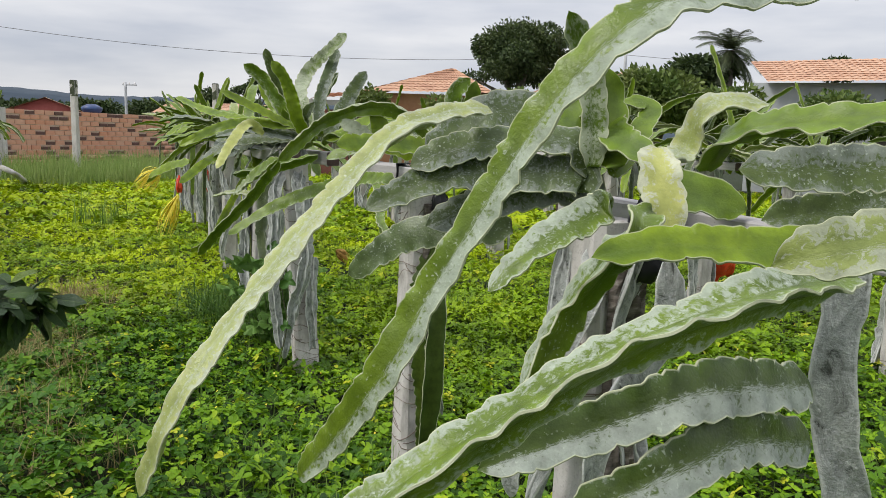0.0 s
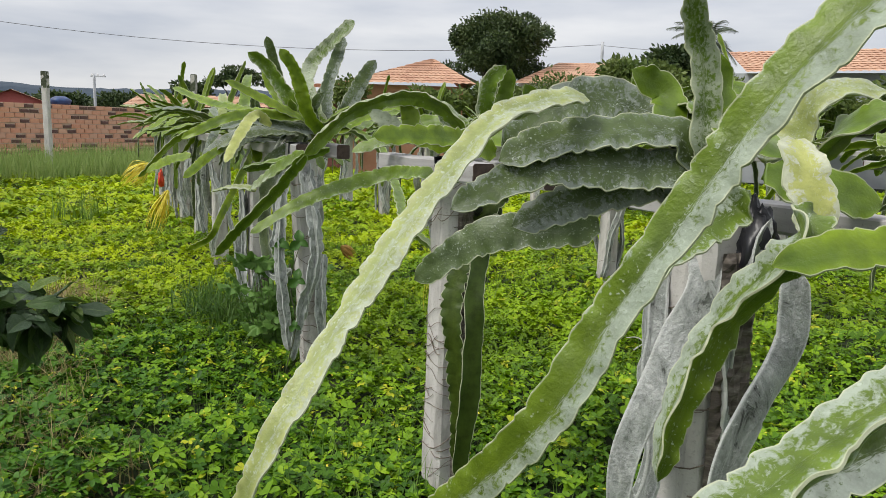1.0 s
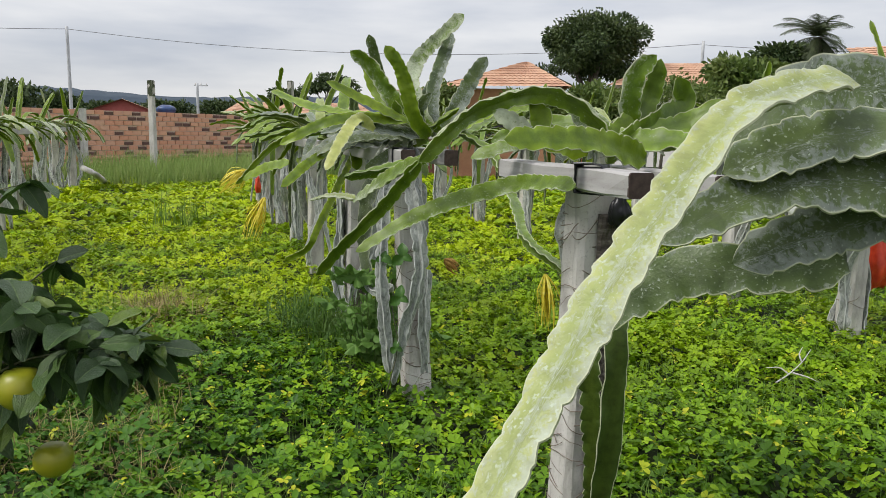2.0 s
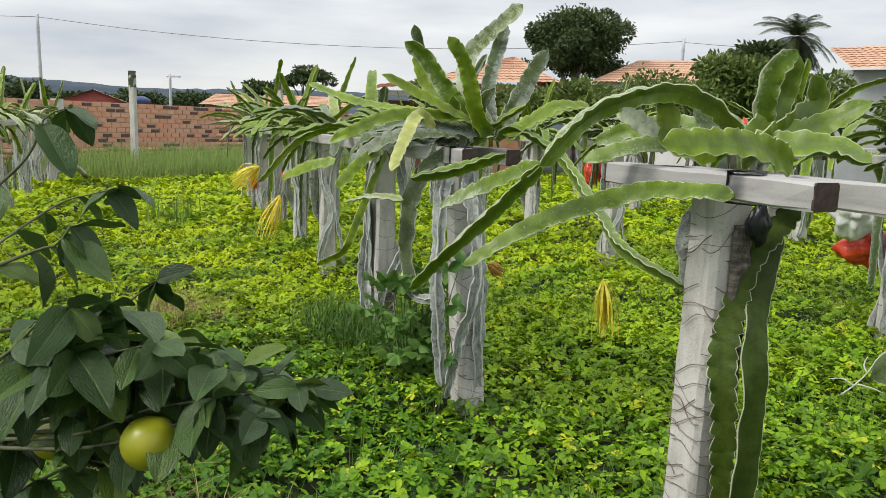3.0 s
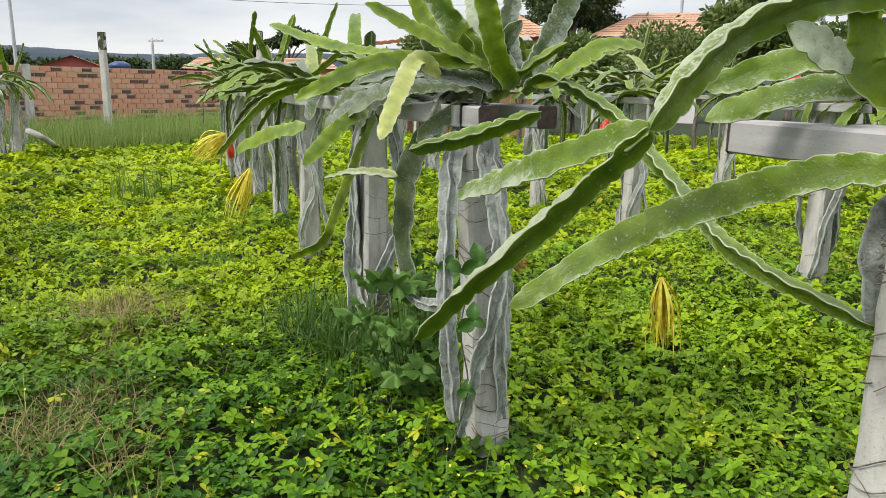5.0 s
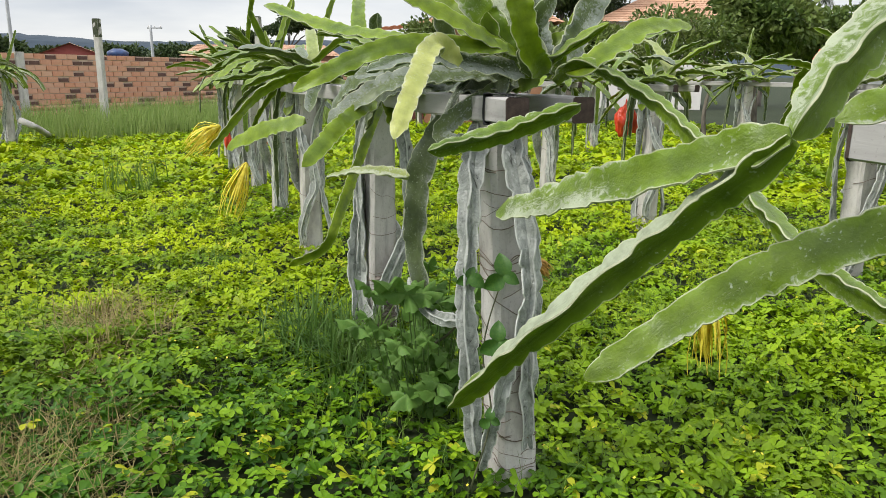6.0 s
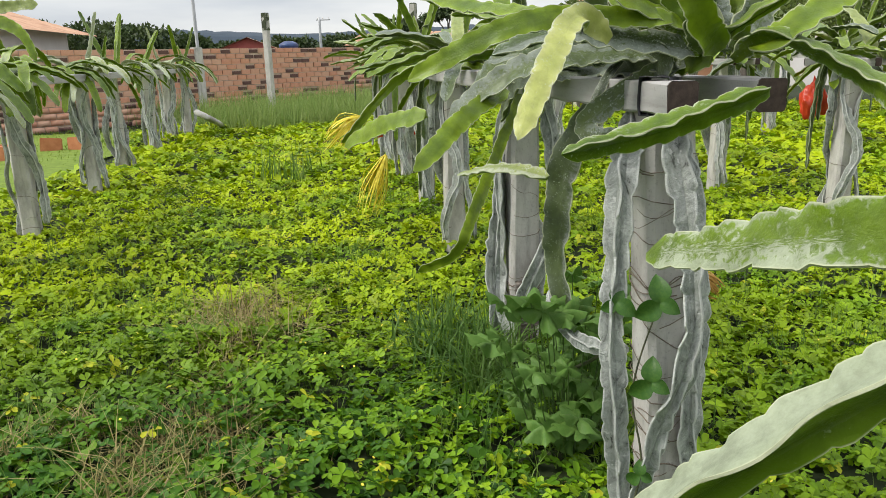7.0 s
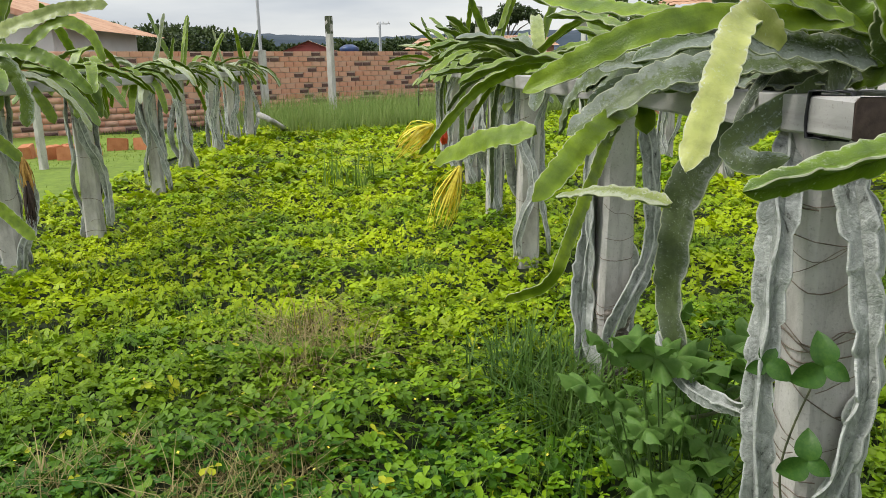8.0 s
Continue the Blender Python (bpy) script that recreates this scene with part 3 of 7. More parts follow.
def post_mesh(size, tall, lean=(0, 0), seed=0):
    """A cast concrete post with chamfered arrises, a slight taper and an uneven face."""
    r = np.random.RandomState(seed)
    c, rings = 0.018, []
    prof = [(1, 1 - 2 * c / size), (1 - 2 * c / size, 1), (-1 + 2 * c / size, 1), (-1, 1 - 2 * c / size),
            (-1, -1 + 2 * c / size), (-1 + 2 * c / size, -1), (1 - 2 * c / size, -1), (1, -1 + 2 * c / size)]
    levels = np.linspace(-0.15, tall, 22)
    verts, faces = [], []
    for z in levels:
        k = size / 2 * (1.06 - 0.10 * max(z, 0) / tall)
        for x, y in prof:
            verts.append((x * k + lean[0] * max(z, 0) / tall + r.normal(0, 0.0016), y * k + lean[1] * max(z, 0) / tall + r.normal(0, 0.0016), z))
    for i in range(len(levels) - 1):
        for j in range(8):
            j2 = (j + 1) % 8
            faces.append((i * 8 + j, i * 8 + j2, i * 8 + 8 + j2, i * 8 + 8 + j))
    faces.append(tuple((len(levels) - 1) * 8 + j for j in range(8)))
    return mesh_of("post", verts, faces, MAT_CONCRETE, False)


def trellis_post(at, lean=(0, 0), tall=1.34, size=0.14, seed=0, turn=None):
    ob = thing("trellis_post", at, "square weathered grey concrete post that carries a cactus plant", "post", "trellis posts")
    ob.rotation_euler[2] = -math.atan2(U[0], U[1]) * -1 if turn is None else turn
    part("post", post_mesh(size, tall, lean, seed), ob)
    return ob


def rail(u0, u1, n, z=1.28, high=0.08, thick=0.075, seed=0, tilt=0.0):
    """A squared timber laid along a row, tied to the posts' heads."""
    a, b = np.array(on_row(u0, n, z)), np.array(on_row(u1, n, z + tilt))
    ob = thing("timber_rail", tuple(a), "rough squared grey timber rail tied to concrete post tops", "rail", "trellis rails")
    ob.rotation_euler = (math.atan2(b[2] - a[2], abs(u1 - u0)), 0, math.atan2(-(b - a)[0], (b - a)[1]))
    L = np.linalg.norm(b - a)
    rr = random.Random(seed)
    bm = bmesh.new()
    m = max(4, int(L / 0.12))
    rows = []
    for i in range(m + 1):
        y = L * i / m
        w = [rr.uniform(-0.0025, 0.0025) for _ in range(8)]
        t, h, c = thick / 2, high, 0.006
        ring = [(-t + c, 0), (t - c, 0), (t, c), (t, h - c), (t - c, h), (-t + c, h), (-t, h - c), (-t, c)]
        rows.append([bm.verts.new((x + w[k], y, zz + w[k])) for k, (x, zz) in enumerate(ring)])
    for i in range(m):
        for k in range(8):
            bm.faces.new((rows[i][k], rows[i][(k + 1) % 8], rows[i + 1][(k + 1) % 8], rows[i + 1][k]))
    bm.normal_update()
    body = part("beam", bm_mesh("beam", bm, MAT_TIMBER), ob)
    for y, s in ((0.0, 1), (L, -1)):
        bm = bmesh.new()
        t, h, c = thick / 2, high, 0.006
        ring = [(-t + c, 0), (t - c, 0), (t, c), (t, h - c), (t - c, h), (-t + c, h), (-t, h - c), (-t, c)]
        vs = [bm.verts.new((x, y - s * 0.003, zz)) for x, zz in ring]
        bm.faces.new(vs if s > 0 else vs[::-1])
        vs2 = [bm.verts.new((x, y + s * 0.004, zz)) for x, zz in ring]
        for k in range(8):
            bm.faces.new((vs[k], vs[(k + 1) % 8], vs2[(k + 1) % 8], vs2[k]))
        part("end_grain", bm_mesh("end_grain", bm, MAT_TIMBER_END), ob, "dark cut end of the timber")
    return ob


def strap(at, n_size=0.05, high=0.1, turn=0.0):
    """A strip of black rubber tied round a rail."""
    bm = bmesh.new()
    r = random.Random(int(abs(at[0] * 1000)))
    ring0, k = [], 16
    for row in range(4):
        ring = []
        for i in range(k):
            a = 2 * math.pi * i / k
            x, z = math.cos(a), math.sin(a)
            s = 1 / max(abs(x), abs(z))
            ring.append(bm.verts.new((x * s * n_size * 0.98 + r.uniform(-.002, .002), (row - 1.5) * 0.018 + r.uniform(-.004, .004), z * s * high / 2 + r.uniform(-.002, .003))))
        if ring0:
            for i in range(k):
                bm.faces.new((ring0[i], ring0[(i + 1) % k], ring[(i + 1) % k], ring[i]))
        ring0 = ring
    me = bm_mesh("rubber_tie", bm, MAT_BLACK, True)
    ob = new("rubber_tie", me)
    ob.location = at
    ob.rotation_euler[2] = -math.atan2(U[0], U[1]) * -1 + turn
    ob.modifiers.new("thick", "SOLIDIFY").thickness = 0.003
    return tagged(ob, "black rubber strip tied round a timber rail", "tie")


TURN = math.atan2(-U[0], U[1])
# the row that the camera follows, from behind the camera to the far end
ROW_A = [(0.98, 1.16), (2.448, 1.294), (4.115, 1.227), (5.73, 1.233), (7.636, 1.25), (9.40, 1.302), (11.1, 1.32), (12.75, 1.337), (14.4, 1.34)]
LEAN_A = [(0, 0), (0.01, 0.0), (-0.075, 0.01), (0.0, 0.0), (0, 0), (0.02, 0), (0, 0), (0, 0), (0, 0)]
for i, ((u, n), lean) in enumerate(zip(ROW_A, LEAN_A)):
    trellis_post(on_row(u, n), lean, 1.30, 0.14 if i < 5 else 0.13, i, TURN)
for u0, u1, n, z, seed in ((0.35, 1.42, 1.345, 1.266, 2), (1.95, 2.80, 1.155, 1.29, 3), (1.95, 2.75, 1.43, 1.27, 4),
                           (3.91, 7.9, 1.10, 1.275, 5), (3.93, 7.9, 1.34, 1.275, 6), (8.0, 13.4, 1.18, 1.275, 7), (8.0, 13.4, 1.45, 1.275, 8)):
    rail(u0, u1, n, z, 0.068 if u0 == 1.95 and n < 1.2 else 0.062 if u0 < 1 else 0.08, seed=seed)
strap(on_row(2.20, 1.155, 1.324), 0.043, 0.084)
strap(on_row(4.03, 1.10, 1.315), 0.043, 0.092)

# the row beyond it
ROW_B = [(2.6, 4.7), (4.34, 4.66), (5.48, 4.53), (7.68, 4.50), (9.5, 4.45), (11.2, 4.45), (13.0, 4.45), (14.8, 4.45)]
for i, (u, n) in enumerate(ROW_B):
    trellis_post(on_row(u, n), (0, 0), 1.28, 0.14, 20 + i, TURN)
for k, (u, n) in enumerate(ROW_B):
    for side in (-0.115, 0.115):
        rail(u - 0.42, u + 0.40, n + side, 1.28, 0.06, 0.05, seed=90 + 2 * k + (side > 0))
# two rows further to the east
ROW_C = [(4.5, 8.0), (6.4, 8.0), (8.3, 8.0), (10.2, 8.0), (12.1, 8.0), (14.0, 8.0)]
for i, (u, n) in enumerate(ROW_C):
    trellis_post(on_row(u, n), (0, 0), 1.28, 0.14, 40 + i, TURN)
rail(4.0, 14.8, 8.0, 1.28, 0.06, 0.05, seed=71)
# the row to the west, across the grass alley
ROW_L = [(7.95, -2.38), (9.17, -2.25), (11.48, -2.33), (13.38, -2.45), (15.69, -2.46), (17.1, -2.42), (18.2, -2.26)]
for i, (u, n) in enumerate(ROW_L):
    trellis_post(on_row(u, n), (0, 0), 1.27, 0.13, 60 + i, TURN)
rail(6.4, 18.7, -2.47, 1.27, seed=81)
rail(6.4, 18.7, -2.20, 1.27, seed=82)

# ---------------------------------------------------------------- cactus plants


def cactus(at, label="", seed=0):
    return thing("dragon_fruit_cactus", at, label or "three-winged climbing cactus draped over a concrete post and rails", "cactus", "cactus plants")


def climbing_stems(plant, count, seed, radius=0.098, tall=1.34, width=0.05, lean=(0, 0), step=0.022):
    """Old grey woody stems that climb the post, bulging away from it here and there, with corky ribs whose highlights
    are painted pale.
    """
    r = random.Random(seed)
    for k in range(count):
        a = 2 * math.pi * (k + r.uniform(-0.25, 0.25)) / count + TURN + 0.8
        foot, bulge = r.uniform(0.0, 0.14), r.uniform(0.01, 0.05)
        pts = []
        for z in np.linspace(-0.03 + foot, tall - 0.03, 9):
            aa = a + 0.75 * math.sin(z * 3.4 + 2.1 * k + seed) + 0.25 * math.sin(z * 8.7 + k)
            rr = radius + bulge * math.sin(z * 4.3 + 2 * k + seed) + 0.016
            f = max(z, 0) / tall
            pts.append((rr * math.cos(aa) + lean[0] * f, rr * math.sin(aa) + lean[1] * f, z))
        out = (math.cos(a), math.sin(a), 0.05)
        part("climbing_stem", winged_mesh("climbing_stem", pts, width * r.uniform(0.7, 1.2), MAT_WOODY, out, (12, 168, 90), 0.6, step, 0.10, 0.36, 0.012, seed * 10 + k, 0.03, 1.8, twist=r.uniform(-90, 90)), plant, "grey woody climbing stem with corky ribs")


def root_tangle(plant, seed, count=16, size=0.14, tall=1.25, lean=(0, 0)):
    """Thin dry roots that wrap round the post."""
    r = random.Random(seed)
    V, F = [], []
    for k in range(count):
        z0 = r.uniform(0.05, tall)
        a0, span = r.uniform(0, 6.28), r.uniform(1.5, 5.0)
        dz, ph = r.uniform(-0.12, 0.12), r.uniform(0, 6.28)
        pts = []
        for i in range(14):
            f = i / 13
            a = a0 + span * f
            x, y = math.cos(a), math.sin(a)
            s = (size / 2 + 0.006) * min(1 / max(abs(x), abs(y)), 1.28)
            c, d = math.cos(TURN), math.sin(TURN)
            z = z0 + dz * f + 0.018 * math.sin(7 * f + ph)
            g = max(z, 0) / 1.3
            lx, ly = x * s + lean[0] * g, y * s + lean[1] * g
            pts.append((lx * c - ly * d, lx * d + ly * c, z))
        p = np.array(pts)
        t, n, b = frames_along(p, (0, 0, 1))
        rad = r.uniform(0.0009, 0.0022)
        base = len(V)
        for i in range(14):
            for q in range(4):
                V.append(p[i] + rad * (math.cos(q * math.pi / 2) * n[i] + math.sin(q * math.pi / 2) * b[i]))
        for i in range(13):
            for q in range(4):
                F.append((base + i * 4 + q, base + i * 4 + (q + 1) % 4, base + i * 4 + 4 + (q + 1) % 4, base + i * 4 + 4 + q))
    ob = part("root_tangle", mesh_of("root_tangle", V, F, MAT_ROOT), plant, "thin dry aerial roots wrapped round the post")
    ob["kind"] = "stuff"


def crown(plant, count, seed, top=1.40, reach=(0.40, 0.85), spread=0.14, along=0.5, step=0.021, mats=None, hang=(0.10, 0.55), rise=(62, 40, 30, 15, 5, 25, 0, 20)):
    """A head of stems that spring from the post top, arch out and hang."""
    r = random.Random(seed)
    mats = mats or (MAT_STEM, MAT_STEM, MAT_STEM_LIME, MAT_STEM_LIME, MAT_STEM_GREY)
    for k in range(count):
        a = 2 * math.pi * k / count + r.uniform(-0.35, 0.35)
        L = r.uniform(*reach)
        el = radians(r.choice(rise) + r.uniform(-8, 8))
        s0 = r.uniform(-along, along)
        p = np.array([U[0] * s0 + r.uniform(-1, 1) * spread, U[1] * s0 + r.uniform(-1, 1) * spread, top + r.uniform(-0.06, 0.05)])
        d = np.array([math.cos(a) * math.cos(el), math.sin(a) * math.cos(el), math.sin(el)])
        pts, v = [p.copy()], d
        droop = r.uniform(*hang) if el < 1.1 else r.uniform(0.0, 0.15)
        for _ in range(5):
            p = p + v * L / 5
            v = v + np.array([0, 0, -droop * 0.6])
            v /= np.linalg.norm(v)
            pts.append(p.copy())
        up = (0.2 * math.cos(a), 0.2 * math.sin(a) - 0.2, 1) if el < 1.1 else (math.cos(a + 1), math.sin(a + 1) - 0.8, 0.1)
        SEED[0] += 1
        part("stem", winged_mesh("stem", pts, r.uniform(0.040, 0.055), r.choice(mats), up, step=step, lobe=0.045, notch=0.22, seed=SEED[0]), plant)


def hanging(plant, count, seed, top=1.38, mats=None):
    """Long stems that hang from the rail almost to the ground."""
    r = random.Random(seed)
    for k in range(count):
        a = r.uniform(0, 6.28)
        o = r.uniform(0.12, 0.25)
        L = r.uniform(0.5, 0.95)
        x, y = o * math.cos(a), o * math.sin(a)
        pts = [(0.4 * x, 0.4 * y, top), (0.9 * x, 0.9 * y, top + 0.05), (1.5 * x, 1.5 * y, top - 0.1), (1.75 * x, 1.75 * y, top - 0.45 * L), (1.8 * x, 1.8 * y, top - L)]
        SEED[0] += 1
        part("stem", winged_mesh("stem", pts, r.uniform(0.032, 0.042), r.choice((MAT_STEM, MAT_STEM_GREY)), (math.cos(a), math.sin(a), 0.3), step=0.022, lobe=0.05, seed=SEED[0]), plant)


def wilted_flower(plant, at, way=(0, 0, -1), length=0.16, spread=0.035, mat=None, seed=0, label="wilted yellow flower with stringy petals"):
    """A spent bloom: a short green tube and a bunch of limp narrow petals."""
    r = random.Random(seed)
    o = np.array(at) - np.array(plant.location)
    w = np.array(way, dtype=float)
    w /= np.linalg.norm(w)
    V, F = [], []
    for k in range(38):
        a, q = r.uniform(0, 6.28), r.uniform(0.1, 1.25)
        ph = r.uniform(0, 6.28)
        side = np.cross(w, (0.3, 0.5, 0.8))
        side /= np.linalg.norm(side)
        s2 = np.cross(w, side)
        out = side * math.cos(a) + s2 * math.sin(a)
        L = length * r.uniform(0.65, 1.1)
        pts = []
        for i in range(6):
            f = i / 5
            pts.append(o + out * (0.006 + spread * q * math.sin(f * 2.2) + 0.05 * length * f * math.sin(5 * f + ph)) + s2 * 0.05 * length * f * math.cos(4 * f + ph) + w * L * f + np.array([0, 0, -0.25 * L * f * f]))
        p = np.array(pts)
        t, n, b = frames_along(p, out)
        base = len(V)
        for i in range(6):
            hw = 0.0065 * math.sin(0.5 + 2.5 * i / 5)
            V += [p[i] - b[i] * hw, p[i] + n[i] * 0.0025, p[i] + b[i] * hw]
        for i in range(5):
            for j in range(2):
                F.append((base + i * 3 + j, base + i * 3 + j + 1, base + i * 3 + 4 + j, base + i * 3 + 3 + j))
    part("flower", mesh_of("flower", V, F, mat or MAT_PETAL), plant, label)


A_AT = [on_row(u, n) for u, n in ROW_A]
P4 = cactus(A_AT[0], "large dust-coated climbing cactus with long arching stems")
P3 = cactus(A_AT[1], "climbing cactus with arching green stems on a concrete post")
P2 = cactus(A_AT[2], "full-headed climbing cactus with green and dusty grey stems")
P1 = cactus(A_AT[3], "climbing cactus with drooping stems and hanging flower")
P5 = cactus((1.02, 0.95, 0.0), "climbing cactus with broad dusty stems on a pale trunk")

stem(P2, [(-1.380, 4.139, 1.333), (-1.503, 3.740, 1.165)], 0.031, up=(0.3,-1,0.3), mat=MAT_STEM_LIME)
stem(P1, [(-1.609, 4.122, 1.263), (-1.951, 4.286, 1.154)], 0.034, up=(0.2,-1,0.6), mat=MAT_STEM_LIME)
stem(P2, [(-0.950, 4.100, 1.500), (-1.289, 3.979, 1.500), (-1.577, 3.913, 1.367)], 0.034, up=(0,-1,0.4), mat=MAT_STEM_LIME)
stem(P1, [(-1.750, 5.500, 1.500), (-2.251, 5.594, 1.350), (-2.508, 5.371, 1.035)], 0.034, up=(0.2,1,-0.3), keel=0.95, wings=(35, 145, 270), mat=MAT_STEM_LIME)
stem(P1, [(-1.311, 4.389, 1.050), (-1.500, 4.530, 1.055), (-1.691, 4.661, 1.010)], 0.03, up=(0,-0.5,1), mat=MAT_STEM_WAN)
stem(P1, [(-1.620, 5.450, 1.300), (-1.678, 4.844, 0.861), (-1.735, 4.747, 0.694), (-1.908, 4.791, 0.590)], 0.028, up=(0.5,-1,0), mat=MAT_STEM_LIME)
stem(P2, [(-1.080, 3.917, 1.451), (-1.140, 3.857, 1.501), (-1.171, 3.661, 1.403), (-1.202, 3.524, 1.266)], 0.031, up=(0.1,-1,0.2), mat=MAT_STEM_YELLOW)
stem(P2, [(-0.740, 3.830, 1.340), (-0.953, 3.681, 1.272), (-1.118, 3.535, 1.237)], 0.034, up=(0.1,1,-0.25), keel=0.95, wings=(35, 145, 270), mat=MAT_STEM_FACED, chalk=(0, 0.05, 0.1, 0.12, 0.12, 0))
stem(P2, [(-0.800, 4.200, 1.400), (-0.720, 4.150, 1.460), (-0.503, 4.060, 1.344), (-0.346, 3.569, 1.148), (-0.271, 3.211, 1.037), (-0.099, 2.831, 0.980)], 0.032, up=(0.6,1,-0.5), keel=0.95, wings=(35, 145, 270), mat=MAT_STEM_FACED, chalk=(0.03, 0.05, 0.1, 0.22, 0.22, 0.03))
stem(P2, [(-0.870, 4.150, 1.420), (-1.040, 4.172, 1.617), (-1.164, 4.169, 1.778), (-1.264, 4.123, 1.857)], 0.05, up=(-0.2,-1,0.1), mat=MAT_STEM_FACED, chalk=(0.1, 0.2, 0.3, 0.2, 0.1, 0.1))
stem(P2, [(-0.850, 4.200, 1.420), (-0.958, 4.270, 1.651), (-0.976, 4.496, 1.843), (-0.710, 4.408, 2.081)], 0.055, up=(0,-1,0.2), mat=MAT_STEM_FACED, chalk=(0.2, 0.4, 0.45, 0.3, 0.1, 0.1))
stem(P2, [(-0.800, 4.200, 1.420), (-0.679, 4.303, 1.662), (-0.571, 4.353, 1.851)], 0.05, up=(0.3,-1,0.1), mat=MAT_STEM_GREY)
stem(P2, [(-0.870, 4.150, 1.420), (-0.884, 4.052, 1.543), (-0.813, 4.028, 1.642)], 0.038, up=(0.2,-1,0), mat=MAT_STEM_GREY)
stem(P2, [(-0.870, 4.200, 1.450), (-1.074, 4.034, 1.560), (-1.332, 3.928, 1.686)], 0.032, up=(0,-1,0.8), mat=MAT_STEM_LIME)
stem(P2, [(-0.800, 4.150, 1.450), (-0.793, 4.050, 1.484), (-0.660, 3.979, 1.566)], 0.034, up=(0,-0.6,1), mat=MAT_STEM_LIME)
stem(P2, [(-0.950, 4.200, 1.500), (-1.560, 4.392, 1.570), (-1.896, 4.579, 1.668)], 0.036, up=(0,-0.6,1), mat=MAT_STEM_LIME)
stem(P2, [(-0.800, 4.200, 1.450), (-0.856, 4.355, 1.492), (-0.661, 4.306, 1.577)], 0.045, up=(0.2,-0.8,0.6))
stem(P2, [(-0.850, 4.150, 1.400), (-0.970, 4.213, 1.423), (-1.017, 4.094, 1.605)], 0.045, up=(-0.3,-1,0.1), mat=MAT_STEM)
stem(P2, [(-0.900, 4.250, 1.420), (-1.175, 4.529, 1.369), (-1.518, 4.621, 1.347)], 0.05, up=(0,-0.6,0.8), mat=MAT_STEM_GREY)
stem(P2, [(-0.750, 4.300, 1.420), (-0.522, 4.740, 1.540), (-0.329, 4.898, 1.615)], 0.05, up=(0,-0.6,0.8))
stem(P2, [(-0.950, 4.100, 1.420), (-1.143, 4.492, 1.290), (-1.288, 4.594, 1.072), (-1.310, 4.606, 0.738), (-1.281, 4.577, 0.588), (-1.275, 4.570, 0.47)], 0.060, up=(-0.5,-1,0), mat=MAT_STEM_OLD, notch=0.15, lobe=0.06)
stem(P3, [(0.020, 2.780, 1.360), (0.020, 2.769, 1.442), (-0.082, 2.757, 1.545), (-0.235, 2.737, 1.582), (-0.416, 2.705, 1.523), (-0.509, 2.659, 1.443), (-0.582, 2.597, 1.357)], 0.04, up=(0.3,1,-0.5), keel=1.0, wings=(30, 150, 270), mat=MAT_STEM_FACED, chalk=(0.12, 0.1, 0.2, 0.28, 0.28, 0.12))
stem(P3, [(-0.582, 2.597, 1.357), (-0.711, 2.683, 1.211), (-0.837, 2.703, 1.093), (-0.977, 2.739, 0.940)], 0.029, up=(0.32,0.94,-0.52), keel=1.0, wings=(35, 145, 270), mat=MAT_STEM_FACED, notch=0.3, chalk=(0.0, 0.25, 0.4, 1.0, 1.0, 0.0), clean_tip=0.07)
stem(P3, [(-0.582, 2.597, 1.357), (-0.709, 2.724, 1.294), (-0.925, 3.035, 1.183)], 0.031, up=(0.2,-1,0.5), mat=MAT_STEM_FACED, notch=0.26, chalk=(0.1, 0.24, 0.36, 0.3, 0.2, 0.2), chalk_from=(0.2, 0.55), clean_tip=0.03)
stem(P3, [(-0.091, 2.411, 1.305), (-0.174, 2.545, 1.301), (-0.296, 2.679, 1.281), (-0.557, 2.654, 1.198), (-0.792, 2.605, 1.054)], 0.031, up=(-0.1,-1,0.4), mat=MAT_STEM_FACED, chalk=(0.03, 0.04, 0.14, 0.2, 0.1, 0.1))
stem(P3, [(0.120, 2.660, 1.380), (-0.039, 2.504, 1.431), (-0.162, 2.410, 1.442), (-0.288, 2.333, 1.436)], 0.048, up=(0,-1,0.3), notch=0.3, mat=MAT_STEM_LIME)
stem(P3, [(-0.030, 2.780, 1.400), (-0.054, 2.842, 1.437), (-0.191, 2.835, 1.432), (-0.328, 2.836, 1.406), (-0.446, 2.834, 1.363)], 0.036, up=(0,-0.8,0.7), mat=MAT_STEM_FACED, chalk=(0.1, 0.15, 0.2, 0.18, 0.15, 0.15))
stem(P3, [(-0.030, 2.850, 1.420), (-0.096, 3.000, 1.483), (-0.253, 3.031, 1.468), (-0.399, 3.056, 1.419)], 0.04, up=(0,-0.8,0.5), mat=MAT_STEM_FACED, chalk=(0.15, 0.15, 0.2, 0.2, 0.15, 0.15))
stem(P3, [(-0.050, 2.800, 1.400), (-0.198, 2.776, 1.448), (-0.212, 2.776, 1.507), (-0.247, 2.762, 1.560)], 0.046, up=(0.2,-1,0.1), mat=MAT_STEM_LIME, notch=0.3)
stem(P3, [(0.050, 2.800, 1.420), (0.086, 2.858, 1.443), (0.078, 2.832, 1.571), (0.096, 2.820, 1.660), (0.152, 2.816, 1.711)], 0.046, up=(0.1,-1,0), mat=MAT_STEM_FACED, chalk=(0.2, 0.25, 0.35, 0.3, 0.2, 0.2))
stem(P3, [(0.000, 2.800, 1.420), (-0.041, 2.902, 1.476), (-0.109, 2.906, 1.537)], 0.04, up=(0.1,-1,0.3), mat=MAT_STEM_GREY)
